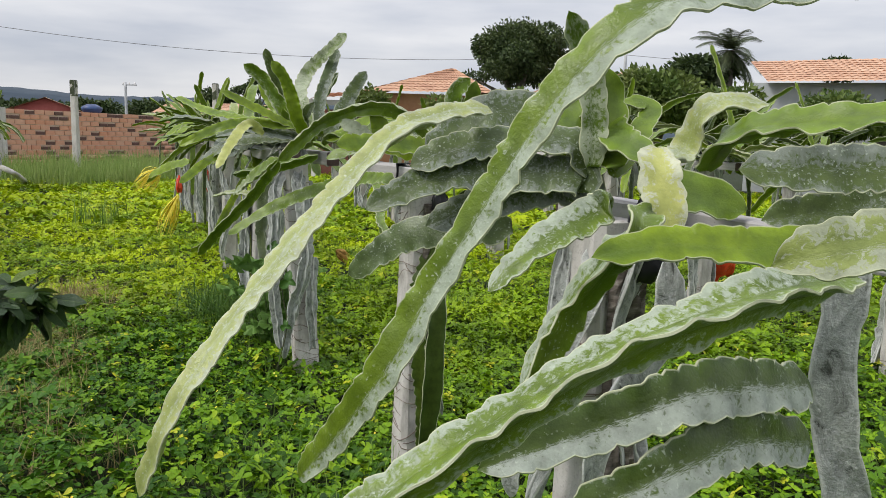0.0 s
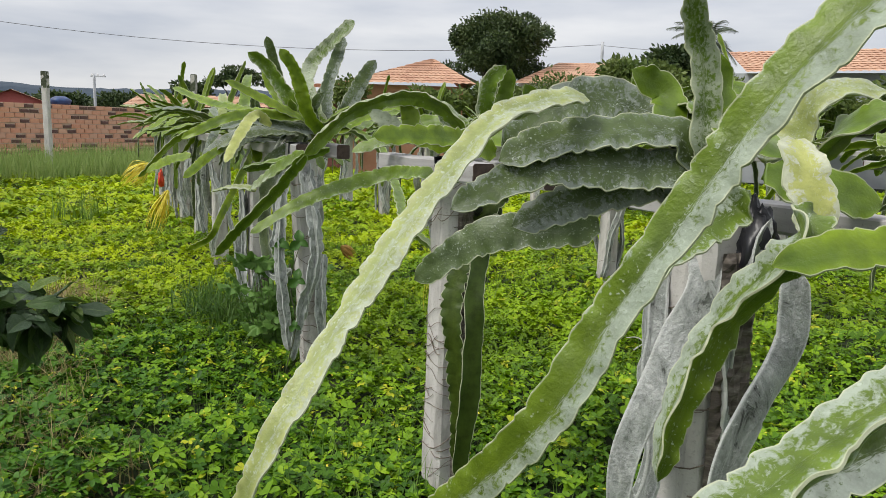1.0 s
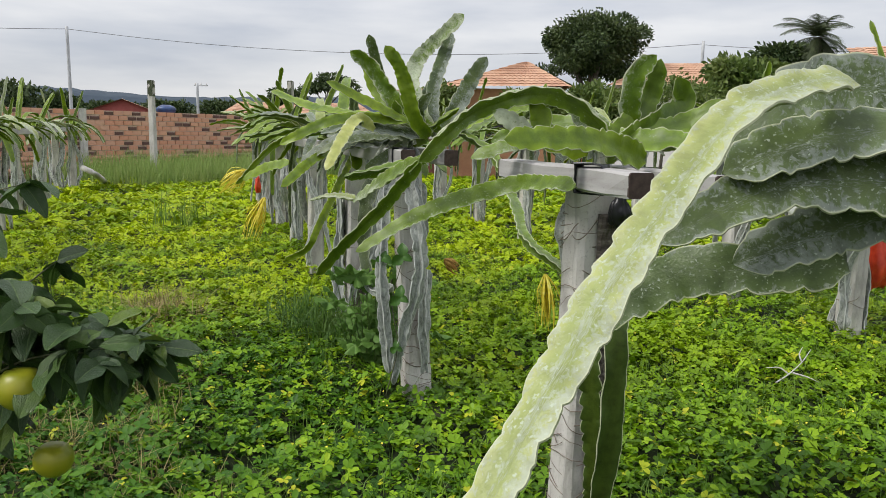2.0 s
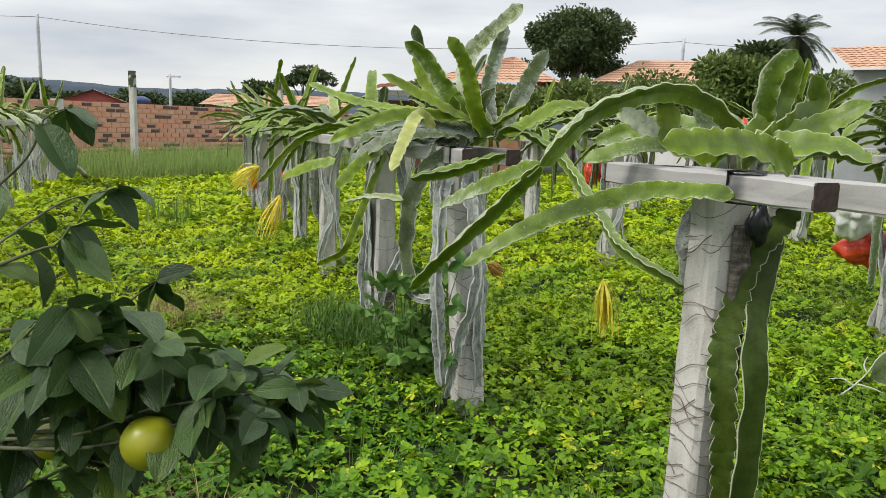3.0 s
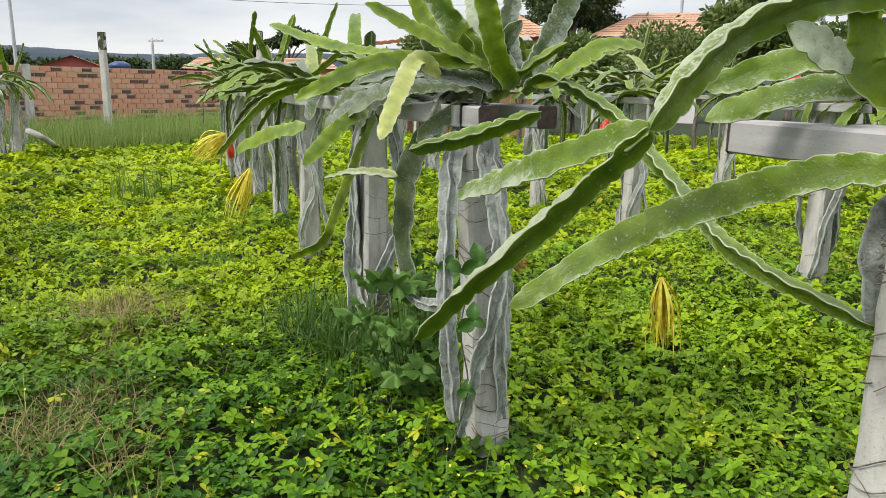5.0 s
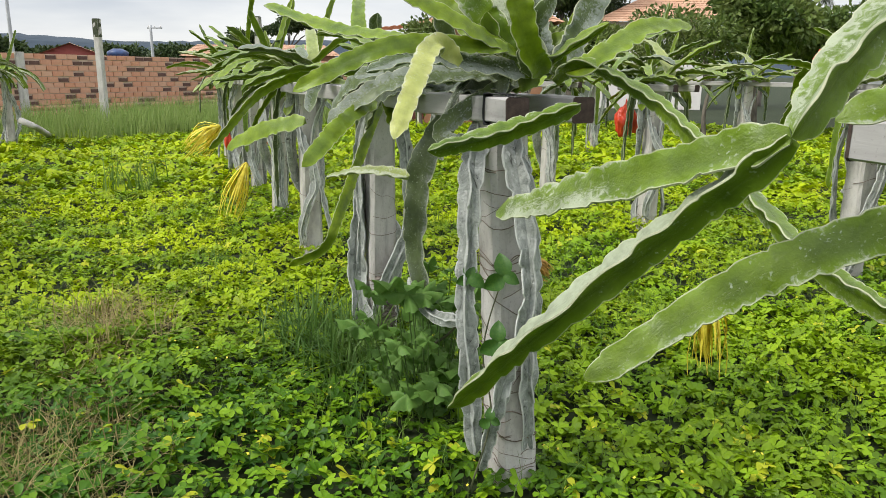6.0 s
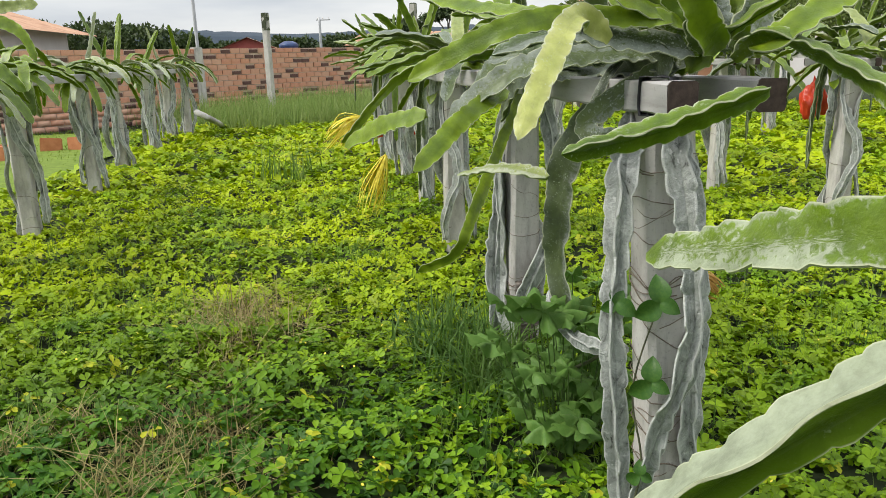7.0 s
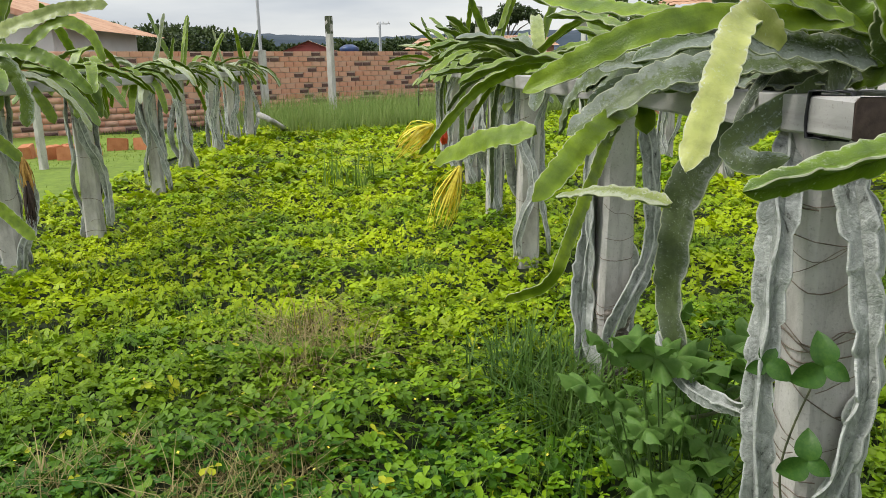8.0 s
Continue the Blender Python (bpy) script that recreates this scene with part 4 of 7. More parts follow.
stem(P3, [(-0.236, 2.744, 1.461), (-0.294, 2.722, 1.484), (-0.362, 2.701, 1.522)], 0.036, up=(0.3,-0.9,0.3), mat=MAT_STEM_FACED, chalk=(0.4, 0.5, 0.5, 0.5, 0.3, 0.3), notch=0.3)
stem(P3, [(0.000, 2.750, 1.420), (0.127, 2.883, 1.545), (0.174, 2.868, 1.703)], 0.046, up=(0.1,-1,0))
stem(P3, [(0.040, 2.750, 1.420), (0.258, 2.950, 1.552), (0.237, 2.916, 1.649)], 0.05, up=(0.4,-1,0))
stem(P3, [(0.060, 2.750, 1.420), (0.255, 2.886, 1.488), (0.395, 2.866, 1.569)], 0.05, up=(0.1,-0.8,0.8))
stem(P3, [(0.000, 2.800, 1.430), (0.235, 2.719, 1.430), (0.313, 2.618, 1.396)], 0.055, up=(0.1,-0.8,0.8))
stem(P4, [(0.270, 1.400, 1.535), (0.215, 1.360, 1.530), (0.147, 1.309, 1.508), (0.072, 1.231, 1.462), (-0.076, 1.073, 1.273), (-0.211, 0.892, 1.039), (-0.301, 0.885, 0.837)], 0.031, up=(-0.5,-1,0.5), mat=MAT_STEM_PALE)
stem(P4, [(0.520, 1.400, 1.420), (0.437, 1.567, 1.515), (0.273, 1.574, 1.542), (0.113, 1.568, 1.424)], 0.06, up=(0,-1,0.4), mat=MAT_STEM_GREY)
stem(P4, [(0.500, 1.400, 1.400), (0.438, 1.407, 1.472), (0.232, 1.396, 1.455), (0.102, 1.362, 1.407)], 0.05, up=(0,-0.9,0.7), mat=MAT_STEM_GREY)
stem(P4, [(0.480, 1.400, 1.360), (0.464, 1.396, 1.394), (0.200, 1.384, 1.392), (0.010, 1.322, 1.311)], 0.05, up=(0,-0.9,0.5), mat=MAT_STEM_GREY)
stem(P4, [(0.460, 1.420, 1.340), (0.486, 1.474, 1.372), (0.315, 1.442, 1.345), (0.136, 1.412, 1.270)], 0.05, up=(0,-1,0.3), mat=MAT_STEM_GREY)
stem(P4, [(0.334, 1.531, 1.262), (0.208, 1.523, 1.245), (0.069, 1.534, 1.226), (-0.080, 1.580, 1.112)], 0.045, up=(0,-1,0.4), mat=MAT_STEM_GREY)
stem(P4, [(0.500, 1.360, 1.420), (0.484, 1.347, 1.587), (0.462, 1.338, 1.659), (0.424, 1.274, 1.730)], 0.034, up=(0,-1,0.05), mat=MAT_STEM_FACED, chalk=(0.3, 0.4, 0.4, 0.3, 0.2, 0.2))
stem(P4, [(0.450, 1.420, 1.450), (0.461, 1.523, 1.551), (0.381, 1.507, 1.602)], 0.042, up=(0,-1,0.3))
stem(P4, [(0.520, 1.380, 1.420), (0.533, 1.424, 1.549), (0.518, 1.418, 1.637)], 0.045, up=(0.4,-1,0))
stem(P4, [(0.987, 0.974, 1.743), (0.738, 0.826, 1.696), (0.550, 0.713, 1.663), (0.448, 0.649, 1.612), (0.366, 0.654, 1.520), (0.231, 0.690, 1.289), (0.140, 0.699, 1.125), (0.002, 0.821, 0.923)], 0.034, up=(-0.5,-1,0.4), mat=MAT_STEM_CHALK)
stem(P4, [(0.599, 1.180, 1.464), (0.593, 1.121, 1.418), (0.600, 1.091, 1.356), (0.596, 1.069, 1.287)], 0.043, up=(0,-1,0.2), mat=MAT_STEM_YELLOW)
stem(P4, [(0.560, 1.000, 1.360), (0.505, 0.905, 1.315), (0.439, 0.958, 1.204), (0.368, 0.933, 1.069), (0.343, 0.914, 0.961)], 0.036, up=(0.6,1,0.2), keel=0.95, wings=(35, 145, 270), mat=MAT_STEM_CHALK)
stem(P4, [(0.500, 1.100, 1.380), (0.491, 1.135, 1.344), (0.384, 1.067, 1.289), (0.291, 1.016, 1.205)], 0.038, up=(-0.6,-1,0.4), mat=MAT_STEM_CHALK)
stem(P5, [(0.778, 0.745, 1.306), (0.579, 0.575, 1.292), (0.432, 0.506, 1.244), (0.313, 0.456, 1.179), (0.202, 0.416, 1.109), (0.138, 0.395, 1.070)], 0.039, up=(0.2,1,-0.1), keel=0.95, wings=(35, 145, 270), mat=MAT_STEM_CHALK)
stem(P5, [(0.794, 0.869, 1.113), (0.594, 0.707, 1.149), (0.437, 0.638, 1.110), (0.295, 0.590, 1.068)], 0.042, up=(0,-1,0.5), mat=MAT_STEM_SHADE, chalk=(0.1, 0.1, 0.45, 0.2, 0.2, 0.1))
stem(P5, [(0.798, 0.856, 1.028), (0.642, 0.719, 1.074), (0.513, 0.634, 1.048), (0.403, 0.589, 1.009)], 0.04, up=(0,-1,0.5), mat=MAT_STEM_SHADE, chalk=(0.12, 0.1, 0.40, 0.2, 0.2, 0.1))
stem(P5, [(0.772, 0.506, 1.403), (0.693, 0.497, 1.384), (0.629, 0.500, 1.369), (0.597, 0.515, 1.353)], 0.04, up=(0,-1,0.3), mat=MAT_STEM_WAN)
stem(P5, [(0.829, 0.904, 1.323), (0.671, 0.891, 1.318), (0.566, 0.883, 1.319), (0.449, 0.841, 1.302)], 0.04, up=(0,-0.9,0.6), mat=MAT_STEM_LIME)
stem(P5, [(1.078, 1.043, 1.439), (0.969, 1.086, 1.443), (0.841, 1.075, 1.439), (0.722, 1.065, 1.435)], 0.045, up=(0,-1,0.4), mat=MAT_STEM_GREY)
stem(P5, [(1.118, 1.193, 1.401), (0.960, 1.175, 1.364), (0.801, 1.158, 1.338)], 0.045, up=(0,-1,0.4), mat=MAT_STEM_GREY)
stem(P5, [(0.772, 1.473, 1.420), (0.802, 1.386, 1.498), (0.941, 1.299, 1.525), (1.080, 1.213, 1.549)], 0.055, up=(-0.2,-0.7,1))
stem(P5, [(0.620, 1.350, 1.420), (0.718, 1.474, 1.456), (0.764, 1.443, 1.559), (0.890, 1.455, 1.569)], 0.042, up=(-0.3,-0.7,1), mat=MAT_STEM_PALE)
stem(P4, [(0.550, 1.350, 1.420), (0.526, 1.521, 1.529), (0.546, 1.364, 1.489), (0.614, 1.260, 1.434)], 0.05, up=(-0.3,-0.9,1))
stem(P4, [(0.580, 1.250, 1.400), (0.708, 1.257, 1.369), (0.801, 1.261, 1.350)], 0.05, up=(0,-1,0.5))
stem(P4, [(0.550, 1.380, 1.400), (0.646, 1.533, 1.546), (0.578, 1.532, 1.570)], 0.03, up=(0,-0.8,1))
stem(P2, [(-0.900, 4.200, 1.420), (-1.171, 4.348, 1.649), (-1.251, 4.376, 1.835)], 0.043, up=(-0.1,-1,0.1), mat=MAT_STEM_LIME)
stem(P2, [(-0.820, 4.200, 1.420), (-0.870, 4.384, 1.661), (-0.799, 4.562, 2.004)], 0.046, up=(0.2,-1,0.1), mat=MAT_STEM_GREY)
stem(P2, [(-0.840, 4.100, 1.420), (-0.892, 3.994, 1.517), (-0.947, 3.932, 1.749), (-1.020, 3.894, 1.858)], 0.045, up=(0.1,-1,0.1), mat=MAT_STEM_LIME)
stem(P2, [(-0.900, 4.150, 1.420), (-1.193, 4.003, 1.469), (-1.345, 3.875, 1.425)], 0.043, up=(0,-0.7,0.8), mat=MAT_STEM_GREY)
stem(P2, [(-0.750, 4.200, 1.420), (-0.691, 4.158, 1.451), (-0.513, 4.302, 1.564), (-0.345, 4.428, 1.587)], 0.045, up=(0,-0.7,0.8), mat=MAT_STEM_LIME)
stem(P2, [(-0.950, 4.200, 1.420), (-1.283, 4.082, 1.402), (-1.507, 4.030, 1.266)], 0.045, up=(0,-0.7,0.8), mat=MAT_STEM_GREY)
stem(P2, [(-0.950, 4.250, 1.400), (-1.273, 4.855, 1.387), (-1.514, 4.855, 1.353), (-1.626, 4.788, 1.284)], 0.046, up=(0,-0.8,0.6), mat=MAT_STEM_GREY)
stem(P2, [(-0.950, 4.150, 1.380), (-1.179, 4.556, 1.376), (-1.364, 4.602, 1.423), (-1.561, 4.625, 1.410)], 0.043, up=(0,-0.8,0.6), mat=MAT_STEM_GREY)
stem(P2, [(-0.993, 4.357, 1.389), (-1.030, 4.178, 1.251), (-1.051, 4.054, 1.106), (-1.057, 4.033, 0.908), (-1.059, 4.012, 0.706), (-1.047, 4.014, 0.506), (-1.037, 4.033, 0.328), (-1.026, 4.059, 0.137)], 0.042, up=(-0.5,-1,0), mat=MAT_WOODY, lobe=0.085, notch=0.34, thick=1.4, twist=40, wings=(8, 172, 90), keel=0.75)
stem(P2, [(-0.972, 4.304, 1.372), (-0.931, 4.148, 1.229), (-0.910, 4.066, 1.140), (-0.879, 4.041, 0.981), (-0.857, 4.029, 0.798), (-0.873, 4.023, 0.624), (-0.928, 4.027, 0.435), (-0.970, 4.045, 0.250), (-1.003, 4.067, 0.072)], 0.052, up=(0.5,-1,0), mat=MAT_WOODY, lobe=0.085, notch=0.34, thick=1.4, twist=40, wings=(8, 172, 90), keel=0.75)
stem(P2, [(-0.840, 4.155, 0.707), (-0.852, 4.137, 0.564), (-0.851, 4.130, 0.374), (-0.846, 4.163, 0.093)], 0.044, up=(0.6,-1,0), mat=MAT_WOODY, lobe=0.085, notch=0.34, thick=1.4, twist=40, wings=(8, 172, 90), keel=0.75)
stem(P2, [(-0.894, 4.265, 1.168), (-0.889, 4.230, 1.031), (-0.868, 4.244, 0.866)], 0.03, up=(0.6,-1,0), mat=MAT_WOODY, lobe=0.12, notch=0.3, thick=1.5)
stem(P2, [(-0.900, 4.200, 1.420), (-1.145, 4.140, 1.260), (-1.117, 4.079, 1.208), (-1.044, 4.045, 1.228)], 0.034, up=(0,-1,0.3), mat=MAT_STEM_GREY)
stem(P2, [on_row(4.18, 1.10, 1.44), on_row(4.45, 1.00, 1.44), on_row(4.85, 0.94, 1.38)], 0.050, up=(-0.6,-0.7,0.4), mat=MAT_STEM_GREY)
stem(P2, [on_row(4.32, 1.12, 1.42), on_row(4.52, 0.99, 1.41), on_row(4.72, 0.92, 1.32), on_row(4.82, 0.90, 1.20)], 0.045, up=(-0.8,-0.5,0.3), mat=MAT_STEM_OLD)
stem(P2, [on_row(4.50, 1.12, 1.42), on_row(4.95, 1.01, 1.40), on_row(5.35, 0.97, 1.33)], 0.048, up=(-0.7,-0.6,0.5), mat=MAT_STEM_GREY)
stem(P2, [on_row(4.95, 1.12, 1.40), on_row(5.15, 0.99, 1.40), on_row(5.35, 0.92, 1.30), on_row(5.45, 0.90, 1.15)], 0.042, up=(-0.8,-0.5,0.3), mat=MAT_STEM_GREY)
stem(P2, [(-1.085, 4.290, 1.400), (-1.113, 4.268, 1.370), (-1.147, 4.235, 1.301), (-1.151, 4.218, 1.243), (-1.117, 4.220, 1.198), (-1.068, 4.238, 1.188), (-1.034, 4.263, 1.226), (-1.000, 4.290, 1.270)], 0.014, up=(0,-1,0.2), mat=MAT_STEM_OLD, thick=1.6, notch=0.15)
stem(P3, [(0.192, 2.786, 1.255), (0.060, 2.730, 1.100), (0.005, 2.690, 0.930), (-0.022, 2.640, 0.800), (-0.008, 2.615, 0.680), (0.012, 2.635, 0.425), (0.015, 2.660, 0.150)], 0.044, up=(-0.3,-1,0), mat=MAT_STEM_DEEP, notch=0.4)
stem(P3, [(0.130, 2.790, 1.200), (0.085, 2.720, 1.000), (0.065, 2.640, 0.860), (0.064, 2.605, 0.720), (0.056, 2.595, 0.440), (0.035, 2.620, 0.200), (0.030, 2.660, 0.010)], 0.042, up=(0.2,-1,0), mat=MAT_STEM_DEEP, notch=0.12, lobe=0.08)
stem(P2, [(-1.030, 4.170, 0.600), (-1.133, 4.330, 0.530), (-1.225, 4.460, 0.505), (-1.300, 4.570, 0.535), (-1.350, 4.640, 0.600)], 0.030, up=(0.4,-1,0.3), mat=MAT_WOODY, lobe=0.085, notch=0.3, thick=1.3, twist=30, wings=(8, 172, 90), keel=0.75)
stem(P3, [(-0.008, 2.746, 0.874), (0.001, 2.748, 0.673), (0.044, 2.750, 0.503), (0.088, 2.782, 0.274)], 0.016, up=(-0.2,-1,0), mat=MAT_WOODY, lobe=0.12, notch=0.3, thick=1.5)
stem(P3, [(-0.090, 2.848, 1.230), (-0.112, 2.829, 1.142), (-0.095, 2.835, 1.040), (-0.080, 2.840, 0.960)], 0.036, up=(-0.6,-1,0), mat=MAT_WOODY, lobe=0.12, notch=0.3, thick=1.5)
stem(P5, [(0.870, 0.957, 1.317), (0.874, 0.963, 1.222), (0.874, 0.967, 1.114), (0.895, 0.980, 0.990), (0.937, 0.992, 0.852), (0.995, 1.058, 0.592), (1.050, 1.000, 0.000)], 0.042, up=(-0.2,-1,0), mat=MAT_WOODY, lobe=0.2, notch=0.2, thick=1.5)
stem(P4, [(0.527, 1.375, 1.254), (0.513, 1.338, 1.156), (0.442, 1.284, 1.029), (0.364, 1.223, 0.865), (0.354, 1.228, 0.709)], 0.036, up=(-0.3,-1,0), mat=MAT_WOODY, lobe=0.2, notch=0.2, thick=1.5)
stem(P4, [(0.657, 1.276, 1.231), (0.657, 1.253, 1.093), (0.573, 1.181, 0.983), (0.516, 1.158, 0.859), (0.516, 1.186, 0.719)], 0.036, up=(0.3,-1,0), mat=MAT_WOODY, lobe=0.2, notch=0.2, thick=1.5)


# post-climbing stems and roots of the near plants
for plant, lean, seed, count in ((P4, (0, 0), 3, 3), (P1, (0, 0), 11, 4)):
    climbing_stems(plant, count, seed, lean=lean)
    root_tangle(plant, seed, 18, lean=lean)
root_tangle(P3, 5, 60, lean=(0.01, 0))
root_tangle(P2, 6, 44, lean=(-0.075, 0.01))


def root_mat(plant, size=0.14, low=0.0, high=1.2, seed=0, start=0.05):
    """A rough mat of dead roots that clings to the post's face towards the camera's path."""
    r = random.Random(seed)
    V, F, cols, rows = [], [], 9, 46
    c, d = math.cos(TURN), math.sin(TURN)
    for i in range(rows + 1):
        z = low + (high - low) * i / rows
        for j in range(cols + 1):
            e = 1 if 0 < j < cols and 0 < i < rows else 0
            x = -size * start + size * (0.5 + start) * (j / cols) * (0.92 + 0.08 * math.sin(i * 0.37 + seed) * math.sin(i * 0.9))
            y = -size / 2 * 1.05 - 0.004 - e * (0.006 + r.uniform(0, 0.012))
            V.append((x * c - y * d, x * d + y * c, z))
    for i in range(rows):
        for j in range(cols):
            o = i * (cols + 1) + j
            F.append((o, o + 1, o + cols + 2, o + cols + 1))
    part("root_mat", mesh_of("root_mat", V, F, MAT_ROOT_MAT, False), plant, "dark mat of dead roots on the post")


root_mat(P3, seed=1)
root_mat(P4, low=0.35, high=1.24, seed=4, start=0.30)
root_mat(P1, low=0.0, high=0.35, seed=2, start=0.4)

# ---------------------------------------------------------------- the other plants of the rows
VARIANTS = []
for k in range(4):
    v = cactus((0, 0, 0), "climbing cactus with a dense head of drooping green stems")
    crown(v, 26, 100 + k, 1.40, (0.45, 0.92), mats=(MAT_STEM, MAT_STEM_LIME, MAT_STEM_LIME, MAT_STEM_WAN, MAT_STEM_GREY), rise=(66, 48, 36, 26, 16, 8, 2, -4))
    hanging(v, 3, 120 + k)
    climbing_stems(v, 4, 140 + k, width=0.052)
    root_tangle(v, 160 + k, 8)
    VARIANTS.append(v)
WEST = []                                                      # the western row has freshly grown, hanging heads
for k in range(3):
    v = cactus((0, 0, 0), "climbing cactus with limp bright green stems that hang from the rail")
    crown(v, 20, 500 + k, 1.38, (0.45, 0.85), 0.12, 0.45, mats=(MAT_STEM, MAT_STEM_LIME, MAT_STEM_LIME, MAT_STEM_PALE), hang=(0.35, 0.95))
    climbing_stems(v, 4, 540 + k, width=0.05)
    root_tangle(v, 560 + k, 8)
    WEST.append(v)
spots = [A_AT[i] for i in range(4, 9)] + [on_row(u, n) for u, n in ROW_B] + [on_row(u, n) for u, n in ROW_C] + [on_row(u, n) for u, n in ROW_L]
row_plants = []
for k, at in enumerate(spots):
    first_west = len(spots) - len(ROW_L)
    if k >= first_west:
        j = k - first_west
        m = pose(*at, 0, 0, 180 if j // 3 % 2 else 0)
        if j < 3:
            WEST[j].matrix_basis = m
            row_plants.append(WEST[j])
        else:
            row_plants.append(copy_thing(WEST[j % 3], m))
        continue
    src = VARIANTS[k % 4]
    m = pose(*at, 0, 0, 180 if (k // 4) % 2 else 0)
    if k < 4:
        src.matrix_basis = m
        row_plants.append(src)
    else:
        row_plants.append(copy_thing(src, m))

# extra stems that fill the heads of the near plants
crown(P1, 24, 301, 1.38, (0.45, 0.85), along=0.8, step=0.01)

# ---------------------------------------------------------------- boundary wall of bare bricks
W0, WU = np.array([-16.7, 10.9]), np.array([0.4, 0.916])
WN = np.array([WU[1], -WU[0]])
WALL_L, WALL_H, COURSE, BRICK = 30.0, 1.82, 0.140, 0.29
wall = thing("wall_west", (W0[0], W0[1], 0), "boundary wall of bare orange hollow bricks", "wall", kind="structure")
wall.rotation_euler[2] = math.atan2(WU[1], WU[0])
part("mortar", box_mesh("mortar", (WALL_L, 0.10, WALL_H - 0.02), MAT_MORTAR, (WALL_L / 2, 0, 0), 0), wall, "grey mortar behind the bricks")
for s in (2.0, 8.62, 15.5, 22.0):
    part("pillar", box_mesh("pillar", (0.22, 0.24, WALL_H + 0.02), MAT_CONCRETE, (s, 0, 0), 0.01), wall, "grey concrete pillar of the wall")

# ---------------------------------------------------------------- fence posts, poles and cable


def fence_post(at, tall, size=0.13, dark_top=True, seed=0):
    ob = thing("fence_post", at, "tall pale concrete fence post with a dark mossy top", "post", "fence posts")
    part("shaft", post_mesh(size, tall, (0, 0), seed), ob)
    if dark_top:
        part("mossy_top", box_mesh("mossy_top", (size * 0.97, size * 0.97, 0.42), plain("moss_stain", [(0.3, (0.03, 0.04, 0.02)), (0.7, (0.10, 0.11, 0.07))], 20, 0.9, 0.3), (0, 0, tall - 0.40), 0.012), ob, "dark mossy top")
    return ob


fence_post((-10.83, 18.3, 0), 2.55, 0.15, True, 90)
fence_post((-6.1, 15.85, 0), 2.42, 0.12, True, 91)
fence_post((-10.6, 9.9, 0), 1.25, 0.10, False, 92)


def utility_pole(at, tall, r0=0.11, r1=0.07, arm=True, label="pale concrete utility pole with a cross arm"):
    ob = thing("utility_pole", at, label, "pole", "utility poles")
    part("pole", tube_mesh("pole", [(0, 0, -0.2), (0, 0, tall / 2), (0, 0, tall)], [r0, (r0 + r1) / 2, r1], MAT_POLE, 0.5, 12), ob)
    if arm:
        part("cross_arm", box_mesh("cross_arm", (1.5, 0.12, 0.12), MAT_POLE, (0.4, 0, tall - 0.3), 0.01), ob)
        for x in (-0.2, 0.4, 1.0):
            part("insulator", tube_mesh("insulator", [(x, 0, tall - 0.18), (x, 0, tall - 0.08), (x, 0, tall + 0.02)], [0.05, 0.06, 0.03], MAT_WHITE, 0.05, 8), ob)
    return ob


def az(deg, dist, z=0.0):
    """A place at that bearing and distance from the middle of the path."""
    return (-0.5 + dist * math.sin(radians(deg)), 1.0 + dist * math.cos(radians(deg)), z)


utility_pole(az(-27.6, 80), 5.65, 0.16, 0.12)
utility_pole(az(-36.0, 45), 6.55, 0.10, 0.08, False, "slender white concrete pole that carries a cable")
utility_pole(az(9.9, 42), 6.4, 0.10, 0.08, False, "slender grey pole behind the houses")
utility_pole(az(7.9, 44), 5.4, 0.07, 0.06, False, "slender grey pole behind the houses")


def cable(a, b, sag, label="thin grey overhead cable"):
    a, b = np.array(a), np.array(b)
    pts = [a + (b - a) * f - np.array([0, 0, sag * 4 * f * (1 - f)]) for f in np.linspace(0, 1, 9)]
    ob = new("overhead_cable", tube_mesh("overhead_cable", pts, [0.015, 0.015], MAT_CABLE, 1.0, 6))
    tagged(ob, label, "cable")


cable(az(-36.0, 45, 6.40), az(9.9, 42, 6.25), 0.9)
cable(az(-36.0, 45, 6.40), az(-62, 46, 5.9), 0.35)
cable(az(9.9, 42, 6.2), az(40, 48, 6.6), 0.7)

# ---------------------------------------------------------------- houses


def tiled_slope(name, a, b, c, d, seed=0):
    """A roof slope of half-round clay tiles; a-b is the eave, d-c the ridge. One wavy sheet with stepped courses."""
    a, b, c, d = (np.array(v, dtype=float) for v in (a, b, c, d))
    cols = int(np.linalg.norm(b - a) / 0.055)
    rows = max(3, int(np.linalg.norm(d - a) / 0.36))
    nrm = np.cross(b - a, d - a)
    nrm /= np.linalg.norm(nrm)
    r = np.random.RandomState(seed)
    V, F = [], []
    for i in range(rows):
        for e, lift in ((0.0, 0.02), (1.06, 0.0)):
            f = (i + e) / rows
            f = min(f, 1.0)
            l, q = a + (d - a) * f, b + (c - b) * f
            for k in range(cols + 1):
                g = k / cols
                wave = 0.022 * abs(math.sin(math.pi * k / 4))
                V.append(l + (q - l) * g + nrm * (lift + wave + r.uniform(0, 0.006)))
    w = cols + 1
    for i in range(rows):
        o = i * 2 * w
        for k in range(cols):
            F.append((o + k, o + k + 1, o + w + k + 1, o + w + k))
            if i:
                F.append((o - w + k, o - w + k + 1, o + k + 1, o + k))
    return mesh_of(name, V, F, MAT_TILE, False)


def roof_panel(parent, pts, seed, label="orange clay tile roof slope"):
    part("roof_tiles", tiled_slope("roof_tiles", *pts, seed=seed), parent, label)


